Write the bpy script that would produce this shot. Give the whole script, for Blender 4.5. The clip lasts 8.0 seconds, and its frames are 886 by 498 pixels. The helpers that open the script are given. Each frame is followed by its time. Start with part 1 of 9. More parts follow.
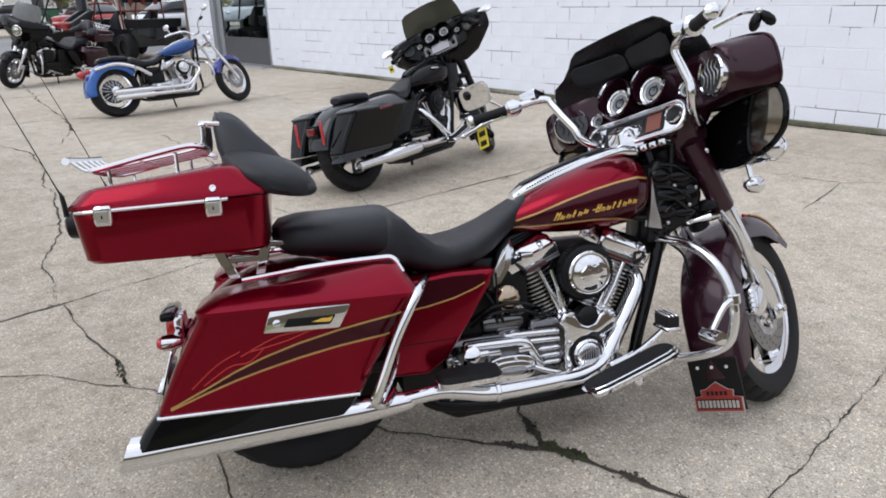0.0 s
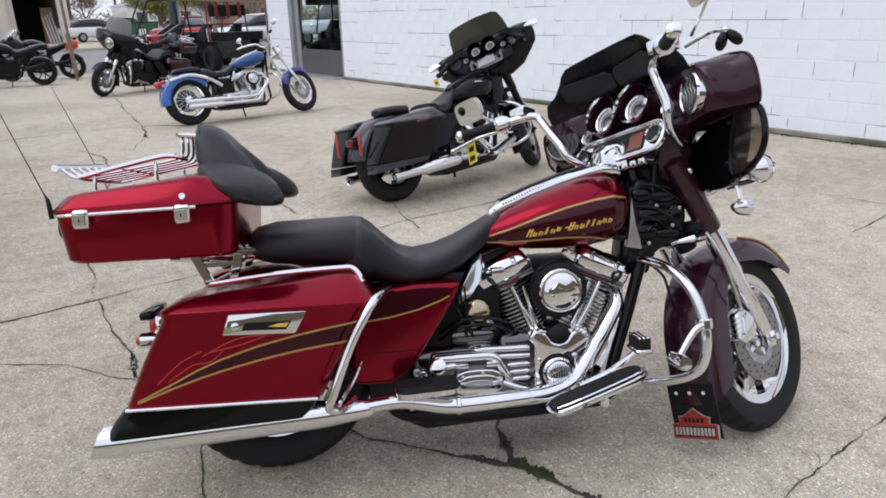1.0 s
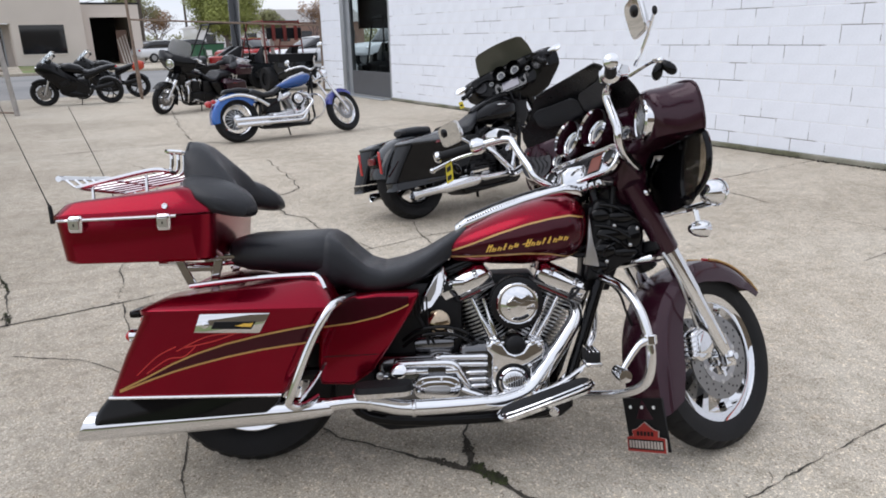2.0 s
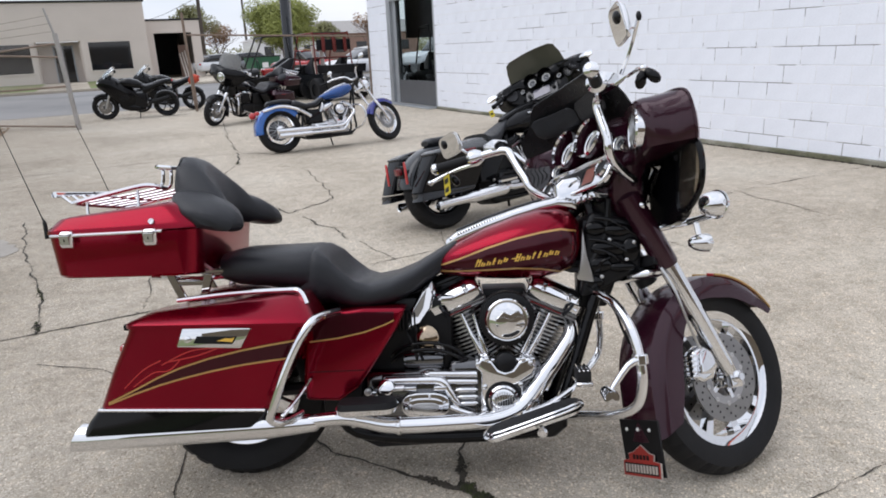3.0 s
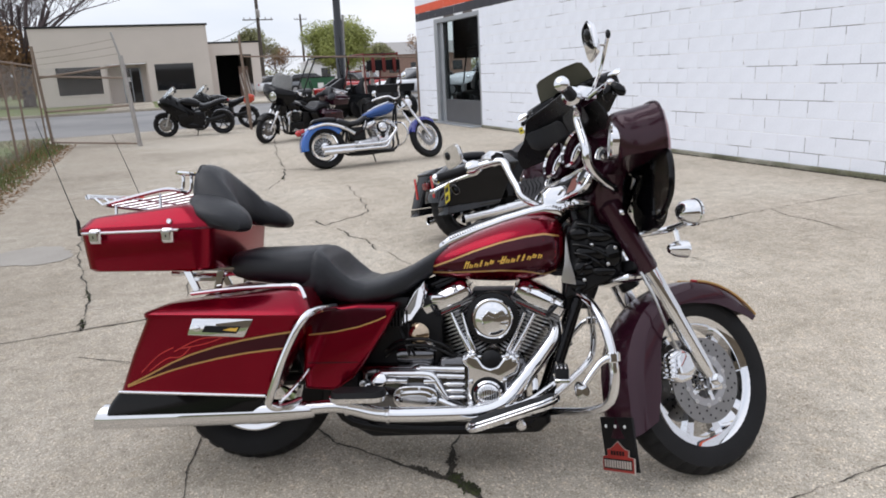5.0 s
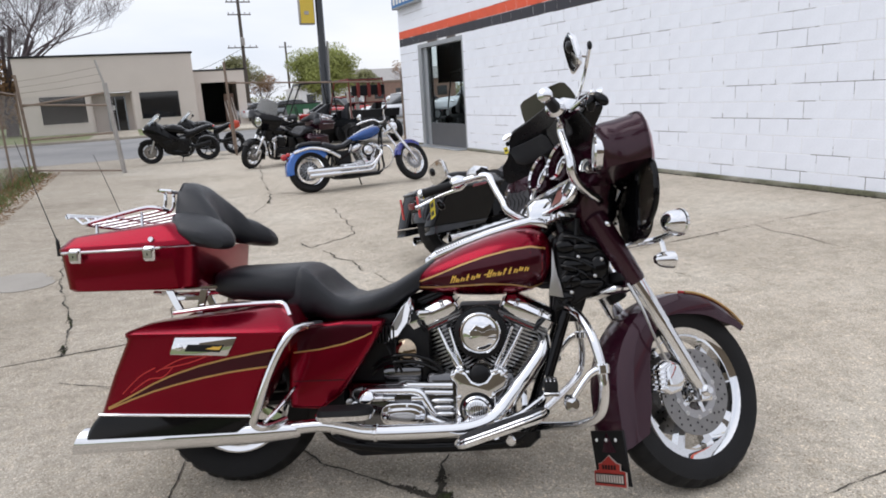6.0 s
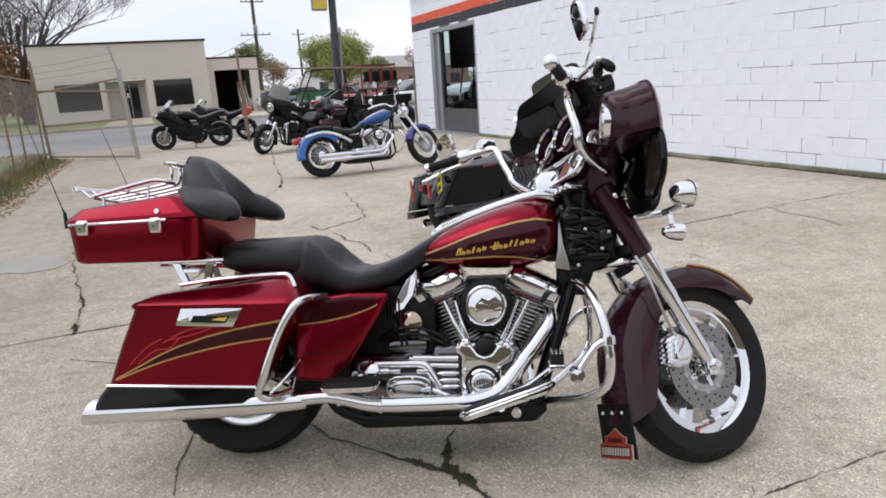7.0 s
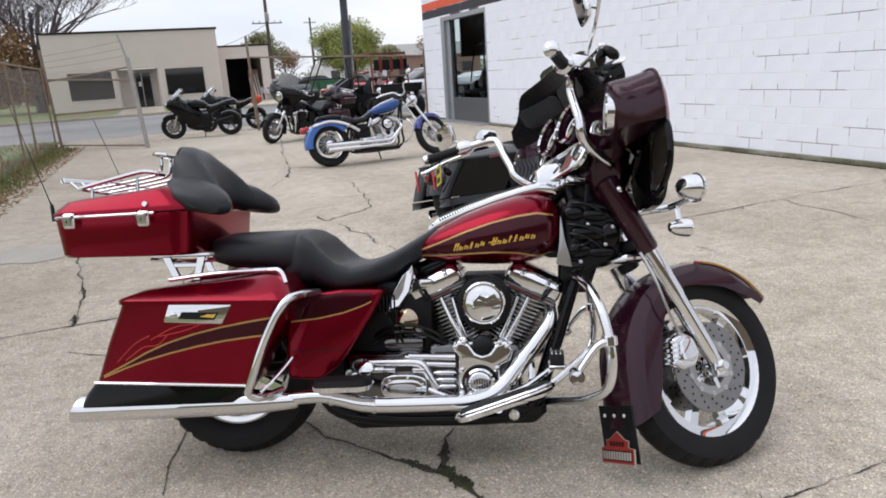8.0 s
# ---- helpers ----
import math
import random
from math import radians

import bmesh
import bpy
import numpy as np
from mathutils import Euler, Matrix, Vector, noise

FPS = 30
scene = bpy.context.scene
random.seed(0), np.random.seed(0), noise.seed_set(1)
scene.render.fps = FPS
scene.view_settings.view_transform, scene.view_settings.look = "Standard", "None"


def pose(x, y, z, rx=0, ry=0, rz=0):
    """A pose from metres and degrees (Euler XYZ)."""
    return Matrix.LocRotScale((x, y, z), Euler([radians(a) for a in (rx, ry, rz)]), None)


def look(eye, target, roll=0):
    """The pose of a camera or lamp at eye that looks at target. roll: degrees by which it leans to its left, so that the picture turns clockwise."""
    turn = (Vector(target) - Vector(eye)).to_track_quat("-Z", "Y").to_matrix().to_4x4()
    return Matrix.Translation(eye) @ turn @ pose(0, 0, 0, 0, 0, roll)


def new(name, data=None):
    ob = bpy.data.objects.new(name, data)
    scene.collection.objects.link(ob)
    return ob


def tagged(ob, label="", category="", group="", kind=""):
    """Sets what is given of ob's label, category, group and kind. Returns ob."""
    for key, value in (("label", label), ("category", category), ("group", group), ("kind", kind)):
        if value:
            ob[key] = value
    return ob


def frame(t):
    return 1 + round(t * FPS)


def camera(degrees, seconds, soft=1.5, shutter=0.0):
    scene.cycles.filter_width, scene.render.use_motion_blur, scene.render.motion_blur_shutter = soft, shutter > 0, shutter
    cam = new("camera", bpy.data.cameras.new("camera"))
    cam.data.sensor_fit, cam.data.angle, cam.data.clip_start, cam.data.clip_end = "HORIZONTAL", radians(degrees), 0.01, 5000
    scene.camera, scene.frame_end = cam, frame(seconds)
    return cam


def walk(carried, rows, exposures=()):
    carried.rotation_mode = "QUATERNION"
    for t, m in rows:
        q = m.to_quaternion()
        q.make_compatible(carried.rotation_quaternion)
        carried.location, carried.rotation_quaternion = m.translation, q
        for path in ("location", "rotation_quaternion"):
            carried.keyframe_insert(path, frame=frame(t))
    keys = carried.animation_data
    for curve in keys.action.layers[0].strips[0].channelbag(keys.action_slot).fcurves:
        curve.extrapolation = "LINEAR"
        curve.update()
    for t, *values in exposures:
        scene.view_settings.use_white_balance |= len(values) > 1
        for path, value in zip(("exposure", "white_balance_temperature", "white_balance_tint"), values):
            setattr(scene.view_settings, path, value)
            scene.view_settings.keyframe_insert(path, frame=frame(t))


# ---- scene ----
cam = camera(65.3, 8.0, soft=1.8)
PATH = [
    (0, (-1.631, -1.178, 1.392), (-0.363, 0.207, 0.705), -1.3),
    (0.5, (-1.516, -1.29, 1.389), (-0.307, 0.161, 0.729), -1.0),
    (1, (-1.4, -1.412, 1.403), (-0.295, 0.122, 0.751), -1.5),
    (1.5, (-1.333, -1.602, 1.418), (-0.29, -0.009, 0.805), -1.3),
    (3, (-1.025, -1.761, 1.423), (-0.173, -0.043, 0.855), -2.7),
    (3.5, (-0.964, -1.874, 1.432), (-0.194, -0.109, 0.891), -3.2),
    (4, (-0.924, -1.976, 1.429), (-0.23, -0.187, 0.866), -3.0),
    (5.5, (-0.91, -1.999, 1.384), (-0.159, -0.205, 0.919), -3.1),
    (6, (-0.906, -1.991, 1.365), (-0.137, -0.199, 0.923), -3.5),
    (6.5, (-0.903, -1.995, 1.339), (-0.141, -0.203, 0.883), -3.9),
    (7, (-0.886, -1.998, 1.308), (-0.156, -0.197, 0.835), -3.7),
    (7.5, (-0.855, -1.983, 1.296), (-0.134, -0.182, 0.809), -3.5),
    (8, (-0.809, -1.937, 1.304), (-0.114, -0.13, 0.803), -3.7),
]
walk(cam, [(t, look(eye, target, roll)) for t, eye, target, roll in PATH], [(0, 0.03, 6150, 12.5), (8, 0.04, 6300, 12.5)])

# ---- world, sun, exposure ----
world = bpy.data.worlds.new("overcast_sky")
scene.world = world
world.use_nodes = True
wn, wl = world.node_tree.nodes, world.node_tree.links
wn.clear()
sky = wn.new("ShaderNodeTexSky")
sky.sky_type = 'NISHITA'
sky.sun_disc = False
sky.sun_elevation, sky.sun_rotation = radians(53), radians(290)
sky_dim = wn.new("ShaderNodeVectorMath")
sky_dim.operation = 'SCALE'
sky_dim.inputs["Scale"].default_value = 0.10
wl.new(sky.outputs[0], sky_dim.inputs[0])
wco = wn.new("ShaderNodeTexCoord")
wmap = wn.new("ShaderNodeMapping")
wmap.inputs["Scale"].default_value = (1.0, 1.0, 3.5)
wl.new(wco.outputs["Generated"], wmap.inputs[0])
wnoise = wn.new("ShaderNodeTexNoise")
wnoise.inputs["Scale"].default_value, wnoise.inputs["Detail"].default_value = 2.2, 5
wl.new(wmap.outputs[0], wnoise.inputs["Vector"])
wramp = wn.new("ShaderNodeValToRGB")
wramp.color_ramp.elements[0].position, wramp.color_ramp.elements[0].color = 0.3, (0.74, 0.79, 0.86, 1)
wramp.color_ramp.elements[1].position, wramp.color_ramp.elements[1].color = 0.62, (0.97, 0.97, 0.98, 1)
wl.new(wnoise.outputs[0], wramp.inputs[0])
wmix = wn.new("ShaderNodeMix")
wmix.data_type = 'RGBA'
wmix.inputs[0].default_value = 0.86
wl.new(sky_dim.outputs[0], wmix.inputs[6])
wl.new(wramp.outputs[0], wmix.inputs[7])
wbg = wn.new("ShaderNodeBackground")
wbg.inputs["Strength"].default_value = 1.10
wout = wn.new("ShaderNodeOutputWorld")
wsep = wn.new("ShaderNodeSeparateXYZ")
wl.new(wco.outputs["Generated"], wsep.inputs[0])
wrise = wn.new("ShaderNodeMapRange")
wrise.inputs[1].default_value, wrise.inputs[2].default_value = 0.25, 1.0
wrise.inputs[3].default_value, wrise.inputs[4].default_value = 1.0, 1.35
wl.new(wsep.outputs["Z"], wrise.inputs[0])
wlift = wn.new("ShaderNodeVectorMath")
wlift.operation = 'SCALE'
wl.new(wmix.outputs[2], wlift.inputs[0])
wl.new(wrise.outputs[0], wlift.inputs["Scale"])
wl.new(wlift.outputs[0], wbg.inputs[0])
wl.new(wbg.outputs[0], wout.inputs[0])
sun_data = bpy.data.lights.new("sun", 'SUN')
sun_data.energy, sun_data.angle, sun_data.color = 0.8, radians(45), (1.0, 0.97, 0.93)
sun = new("sun", sun_data)
sun.matrix_world = look((0, 0, 20), (7, -2.5, 10))
scene.view_settings.exposure = 0.0


# ---- materials ----
def mat(name, base, rough=0.5, metal=0.0, var=0.12, scale=9.0, fine=90.0, bump=0.0, coat=0.0, spec=0.5, rvar=0.1, trans=0.0, second=None, thresh=(0.45, 0.6), stretch=(1, 1, 1)):
    """Base colour varied at two scales, roughness varied, fine relief; second: a stain colour with its own patches."""
    m = bpy.data.materials.new(name)
    m.use_nodes = True
    n, l = m.node_tree.nodes, m.node_tree.links
    b = n["Principled BSDF"]
    b.inputs["Metallic"].default_value = metal
    b.inputs["Coat Weight"].default_value = coat
    b.inputs["Coat Roughness"].default_value = 0.04
    b.inputs["Specular IOR Level"].default_value = spec
    b.inputs["Transmission Weight"].default_value = trans
    co = n.new("ShaderNodeTexCoord")
    mp = n.new("ShaderNodeMapping")
    mp.inputs["Scale"].default_value = stretch
    l.new(co.outputs["Object"], mp.inputs[0])
    big, small = n.new("ShaderNodeTexNoise"), n.new("ShaderNodeTexNoise")
    for node, sc, de in ((big, scale, 4), (small, fine, 3)):
        node.inputs["Scale"].default_value, node.inputs["Detail"].default_value = sc, de
        l.new(mp.outputs[0], node.inputs["Vector"])
    add = n.new("ShaderNodeMath")
    add.operation = 'ADD'
    l.new(big.outputs[0], add.inputs[0])
    l.new(small.outputs[0], add.inputs[1])
    rng = n.new("ShaderNodeMapRange")
    rng.inputs[1].default_value, rng.inputs[2].default_value = 0.6, 1.4
    rng.inputs[3].default_value, rng.inputs[4].default_value = 1 - var, 1 + var
    l.new(add.outputs[0], rng.inputs[0])
    mul = n.new("ShaderNodeVectorMath")
    mul.operation = 'SCALE'
    mul.inputs[0].default_value = base
    l.new(rng.outputs[0], mul.inputs["Scale"])
    col = mul.outputs[0]
    if second:
        patch = n.new("ShaderNodeTexNoise")
        patch.inputs["Scale"].default_value, patch.inputs["Detail"].default_value = scale * 0.37, 6
        l.new(mp.outputs[0], patch.inputs["Vector"])
        pr = n.new("ShaderNodeMapRange")
        pr.inputs[1].default_value, pr.inputs[2].default_value = thresh
        l.new(patch.outputs[0], pr.inputs[0])
        mx = n.new("ShaderNodeMix")
        mx.data_type = 'RGBA'
        l.new(pr.outputs[0], mx.inputs[0])
        l.new(col, mx.inputs[6])
        mx.inputs[7].default_value = (*second, 1)
        col = mx.outputs[2]
    l.new(col, b.inputs["Base Color"])
    rr = n.new("ShaderNodeMapRange")
    rr.inputs[3].default_value, rr.inputs[4].default_value = max(0.01, rough * (1 - rvar)), min(1, rough * (1 + rvar))
    l.new(small.outputs[0], rr.inputs[0])
    l.new(rr.outputs[0], b.inputs["Roughness"])
    if bump:
        bp = n.new("ShaderNodeBump")
        bp.inputs["Strength"].default_value, bp.inputs["Distance"].default_value = min(1, bump), 0.004
        l.new(add.outputs[0], bp.inputs["Height"])
        l.new(bp.outputs[0], b.inputs["Normal"])
    return m


RED = mat("candy_red_paint", (0.225, 0.0010, 0.015), 0.21, 0.8, 0.10, 6, 900, coat=0.22, spec=0.2)
MAROON = mat("dark_maroon_paint", (0.031, 0.0055, 0.014), 0.24, 0.35, 0.10, 6, 700, coat=0.4, spec=0.35)
BLACK_PAINT = mat("black_gloss_paint", (0.0035, 0.0035, 0.0042), 0.06, 0.0, 0.2, 8, 300, coat=0.0, spec=0.24)
GREY_PAINT = mat("charcoal_gloss_paint", (0.014, 0.016, 0.019), 0.14, 0.2, 0.2, 8, 300, coat=0.3, spec=0.5)
NAVY = mat("deep_blue_paint", (0.010, 0.06, 0.23), 0.25, 0.3, 0.10, 8, 500, coat=0.5)
BLUE = mat("bright_blue_paint", (0.012, 0.10, 0.38), 0.25, 0.3, 0.10, 8, 500, coat=1.0)
VIOLET = mat("violet_blue_paint", (0.04, 0.05, 0.26), 0.25, 0.3, 0.10, 8, 500, coat=1.0)
CHROME = mat("chrome", (0.77, 0.775, 0.79), 0.03, 1.0, 0.03, 12, 200, rvar=0.4)
# brown tint paints the ground's reflection into the chrome dome
BROWN_CHROME = mat("chrome_painted_ground_reflection", (0.42, 0.34, 0.25), 0.12, 1.0, 0.15, 20, 200)
STEEL = mat("brushed_steel", (0.55, 0.55, 0.55), 0.3, 1.0, 0.08, 20, 400)
ALU = mat("cast_aluminium", (0.42, 0.42, 0.43), 0.42, 1.0, 0.12, 20, 300, bump=0.1)
BLACK = mat("black_metal", (0.006, 0.006, 0.007), 0.38, 0.0, 0.25, 20, 300, bump=0.1, spec=0.25)
CASE_GREY = mat("dark_grey_casting", (0.15, 0.15, 0.155), 0.14, 1.0, 0.2, 20, 300)
FIN = mat("black_cylinder_fin", (0.27, 0.27, 0.275), 0.26, 0.95, 0.2, 30, 300)
RUBBER = mat("tyre_rubber", (0.010, 0.010, 0.011), 0.62, 0.0, 0.25, 12, 200, bump=0.25, spec=0.25)
VINYL = mat("black_seat_vinyl", (0.0105, 0.0115, 0.0150), 0.35, 0.0, 0.15, 14, 420, bump=0.35, spec=0.4)
GOLD = mat("gold_pinstripe", (0.50, 0.30, 0.09), 0.35, 0.3, 0.1, 20, 200, coat=0.6)
YELLOW = mat("yellow_lettering", (0.75, 0.46, 0.07), 0.35, 0.0, 0.1, 30, 200, coat=0.6)
FLAME = mat("red_flame_line", (0.50, 0.02, 0.02), 0.35, 0.2, 0.1, 30, 200, coat=0.6)
PANEL = mat("dark_graphic_panel", (0.048, 0.003, 0.009), 0.14, 0.4, 0.15, 9, 300, coat=0.3, spec=0.2)
DISC = mat("brake_disc_steel", (0.27, 0.265, 0.26), 0.34, 1.0, 0.1, 30, 300)
LENS_RED = mat("red_lens", (0.45, 0.008, 0.01), 0.15, 0.0, 0.1, 40, 200, coat=0.8)
DARK_GLASS = mat("smoked_acrylic", (0.008, 0.008, 0.009), 0.28, 0.0, 0.1, 5, 100, spec=0.3)
SCREEN = mat("pale_display_glass", (0.22, 0.21, 0.25), 0.12, 0.0, 0.08, 20, 100, coat=0.4)
GAUGE = mat("gauge_face", (0.55, 0.55, 0.52), 0.4, 0.0, 0.15, 40, 150)
DIM_FACE = mat("dim_gauge_face", (0.17, 0.18, 0.20), 0.25, 0.0, 0.15, 40, 150)
BADGE_RED = mat("red_badge_enamel", (0.27, 0.020, 0.014), 0.4, 0.0, 0.1, 30, 200)
BADGE_PALE = mat("dirty_badge_silver", (0.42, 0.37, 0.33), 0.4, 0.2, 0.2, 40, 200)
CAGE_RED = mat("dull_red_tube_paint", (0.17, 0.022, 0.016), 0.45, 0.0, 0.15, 20, 200)
WHITE = mat("white_plastic", (0.75, 0.75, 0.74), 0.4, 0.0, 0.06, 20, 150)
TAG = mat("yellow_tag_card", (0.72, 0.58, 0.03), 0.6, 0.0, 0.1, 30, 200)
ORANGE_RED = mat("orange_red_enamel", (0.55, 0.07, 0.03), 0.4, 0.0, 0.1, 30, 200)
LENS_DARK = mat("dark_red_lens", (0.14, 0.008, 0.012), 0.15, 0.0, 0.1, 40, 200, coat=0.5)
BROWN_CARD = mat("brown_card", (0.20, 0.055, 0.035), 0.5, 0.0, 0.15, 30, 200)
SPEAKER = mat("speaker_cone_grey", (0.055, 0.055, 0.06), 0.5, 0.2, 0.2, 40, 200)
OLIVE = mat("olive_tinted_screen", (0.075, 0.075, 0.055), 0.2, 0.0, 0.06, 5, 60, spec=0.4)
DEFLECTOR = mat("smoked_deflector", (0.27, 0.235, 0.185), 0.06, 0.0, 0.2, 14, 60, trans=0.92)
MIRROR = mat("mirror_glass", (0.85, 0.86, 0.86), 0.02, 1.0, 0.01, 5, 50)
SMOKE = mat("smoked_screen", (0.30, 0.30, 0.29), 0.1, 0.0, 0.05, 5, 60, trans=0.6)
CLEAR = mat("clear_screen", (0.7, 0.75, 0.78), 0.05, 0.0, 0.03, 5, 60, trans=0.85)


# ---- mesh helpers: bike axes are s ahead, w to the right, h up ----
def P(s, w, h):
    return Vector((s, -w, h))


def thing(name, label, category, m, group="", kind=""):
    ob = new(name)
    ob.empty_display_size = 0.1
    ob.matrix_world = m
    return tagged(ob, label, category, group, kind)


def part(name, bm, material, parent=None, label="", S=None, angle=38, flat=False):
    if S is not None:
        bmesh.ops.transform(bm, matrix=S, verts=bm.verts)
    bmesh.ops.recalc_face_normals(bm, faces=bm.faces)
    lim = radians(angle)
    for f in bm.faces:
        f.smooth = not flat
    for e in bm.edges:
        if len(e.link_faces) == 2 and e.calc_face_angle(0) > lim:
            e.smooth = False
    me = bpy.data.meshes.new(name)
    bm.to_mesh(me)
    bm.free()
    for x in (material if isinstance(material, (list, tuple)) else [material]):
        me.materials.append(x)
    ob = new(name, me)
    if parent is not None:
        ob.parent = parent
    return tagged(ob, label)


def join(*bms):
    out = bms[0]
    for b in bms[1:]:
        me = bpy.data.meshes.new("tmp")
        b.to_mesh(me)
        b.free()
        out.from_mesh(me)
        bpy.data.meshes.remove(me)
    return out


def loft(rings, cap=True, closed=True):
    bm = bmesh.new()
    vs = [[bm.verts.new(p) for p in r] for r in rings]
    n = len(vs[0])
    for a, b in zip(vs, vs[1:]):
        for i in range(n if closed else n - 1):
            j = (i + 1) % n
            bm.faces.new((a[i], a[j], b[j], b[i]))
    if cap and closed:
        bm.faces.new(vs[0])
        bm.faces.new(vs[-1])
    return bm


def spline(pts, n=6):
    """Points on a smooth curve through pts."""
    pts = [Vector(p) for p in pts]
    out = []
    for i in range(len(pts) - 1):
        a, b, c, d = pts[max(i - 1, 0)], pts[i], pts[i + 1], pts[min(i + 2, len(pts) - 1)]
        for k in range(n):
            t = k / n
            out.append(0.5 * ((2 * b) + (c - a) * t + (2 * a - 5 * b + 4 * c - d) * t * t + (3 * b - a - 3 * c + d) * t ** 3))
    out.append(pts[-1])
    return out


def tube(pts, r, seg=10, n=5, raw=False):
    """A round tube through (s, w, h) points; r may be a list, one radius a point."""
    pts = [Vector(p) for p in pts] if raw else [P(*p) for p in pts]
    rs = r if isinstance(r, (list, tuple)) else [r] * len(pts)
    if n > 1 and len(pts) > 2:
        rs = [rs[i] + (rs[i + 1] - rs[i]) * k / n for i in range(len(rs) - 1) for k in range(n)] + [rs[-1]]
        pts = spline(pts, n)
    rings, side = [], None
    for i, p in enumerate(pts):
        d = (pts[min(i + 1, len(pts) - 1)] - pts[max(i - 1, 0)]).normalized()
        if side is None:
            side = d.cross(Vector((0, 0, 1)) if abs(d.z) < 0.9 else Vector((1, 0, 0))).normalized()
        side = (side - d * side.dot(d)).normalized()
        up = d.cross(side)
        rings.append([p + (side * math.cos(a) + up * math.sin(a)) * rs[i] for a in (2 * math.pi * k / seg for k in range(seg))])
    return loft(rings)


def lathe(prof, c, axis, seg=28, raw=False, cap=True):
    """prof: (radius, distance along the axis) from c; axis in (s, w, h)."""
    c, d = (Vector(c), Vector(axis)) if raw else (P(*c), P(*axis))
    d = d.normalized()
    side = d.cross(Vector((0, 0, 1)) if abs(d.z) < 0.9 else Vector((1, 0, 0))).normalized()
    up = d.cross(side)
    rings = [[c + d * x + (side * math.cos(a) + up * math.sin(a)) * max(r, 0.0004) for a in (2 * math.pi * k / seg for k in range(seg))] for r, x in prof]
    return loft(rings, cap)


def rbox(s0, s1, w0, w1, h0, h1, bev=0.008, seg=2):
    bm = bmesh.new()
    bmesh.ops.create_cube(bm, size=1, matrix=Matrix.Translation(P((s0 + s1) / 2, (w0 + w1) / 2, (h0 + h1) / 2)) @ Matrix.Diagonal((abs(s1 - s0), abs(w1 - w0), abs(h1 - h0), 1)))
    if bev:
        bmesh.ops.bevel(bm, geom=bm.edges[:], offset=bev, segments=seg, affect='EDGES', profile=0.6)
    return bm


def prism(outline, w0, w1, bev=0.004, seg=2):
    """An outline of (s, h) points made solid from w0 to w1."""
    bm = bmesh.new()
    a = [bm.verts.new(P(s, w0, h)) for s, h in outline]
    b = [bm.verts.new(P(s, w1, h)) for s, h in outline]
    n = len(a)
    bm.faces.new(a)
    bm.faces.new(b[::-1])
    for i in range(n):
        bm.faces.new((a[i], b[i], b[(i + 1) % n], a[(i + 1) % n]))
    bmesh.ops.recalc_face_normals(bm, faces=bm.faces)
    if bev:
        bmesh.ops.bevel(bm, geom=bm.edges[:], offset=bev, segments=seg, affect='EDGES', profile=0.6, clamp_overlap=True)
    return bm


def rr_loft(stations, n=5):
    """Rounded rectangles stacked upward: (s0, h0, s1, h1, w0, w1, radius); h runs from h0 at s0 to h1 at s1."""
    rings = []
    for s0, h0, s1, h1, w0, w1, rad in stations:
        ring = []
        for cs, cw, a0 in ((s1 - rad, w1 - rad, 0), (s0 + rad, w1 - rad, 90), (s0 + rad, w0 + rad, 180), (s1 - rad, w0 + rad, 270)):
            for k in range(n + 1):
                a = radians(a0 + 90 * k / n)
                s, w = cs + rad * math.cos(a), cw + rad * math.sin(a)
                ring.append(P(s, w, h0 + (h1 - h0) * (s - s0) / (s1 - s0)))
        rings.append(ring)
    return loft(rings)


def sec_loft(stations, n=24, e=2.5):
    """Super-elliptic sections along s: (s, half width, h low, h high[, w centre])."""
    rings = []
    for st in stations:
        s, hw, h0, h1 = st[:4]
        wc = st[4] if len(st) > 4 else 0
        ring = []
        for k in range(n):
            a = 2 * math.pi * k / n
            c, q = math.cos(a), math.sin(a)
            ring.append(P(s, wc + hw * math.copysign(abs(c) ** (2 / e), c), (h0 + h1) / 2 + (h1 - h0) / 2 * math.copysign(abs(q) ** (2 / e), q)))
        rings.append(ring)
    return loft(rings)


def ellipsoid(c, r, seg=18):
    bm = bmesh.new()
    bmesh.ops.create_uvsphere(bm, u_segments=seg, v_segments=seg // 2, radius=1, matrix=Matrix.Translation(P(*c)) @ Matrix.Diagonal((r[0], r[1], r[2], 1)))
    return bm


def curve2(pts, x):
    """y at x on a polyline of (x, y), eased between its points."""
    for (x0, y0), (x1, y1) in zip(pts, pts[1:]):
        if x <= x1:
            return y0 + (y1 - y0) * max(0.0, (x - x0) / (x1 - x0))
    return pts[-1][1]


def decal(ob, upper, lower, s0, s1, n=28, k=3, lift=0.0012, side=1):
    """A thin painted shape lying on the side of ob between two curves h(s)."""
    from mathutils.bvhtree import BVHTree
    me = ob.data
    tree = BVHTree.FromPolygons([v.co for v in me.vertices], [p.vertices for p in me.polygons])
    bm = bmesh.new()
    grid = []
    for i in range(n + 1):
        s = s0 + (s1 - s0) * i / n
        a, b = curve2(lower, s), curve2(upper, s)
        row = []
        for j in range(k + 1):
            h = a + (b - a) * j / k
            hit, nor, _, _ = tree.ray_cast(P(s, side * 0.8, h), P(0, -side, 0))
            if hit is None:
                row.append(None)
                continue
            if nor.dot(P(0, side, 0)) < 0:
                nor = -nor
            row.append(bm.verts.new(hit + nor * lift))
        grid.append(row)
    for r, q in zip(grid, grid[1:]):
        for j in range(k):
            f = (r[j], r[j + 1], q[j + 1], q[j])
            if all(f) and len(set(f)) == 4:
                try:
                    bm.faces.new(f)
                except ValueError:
                    pass
    return bm


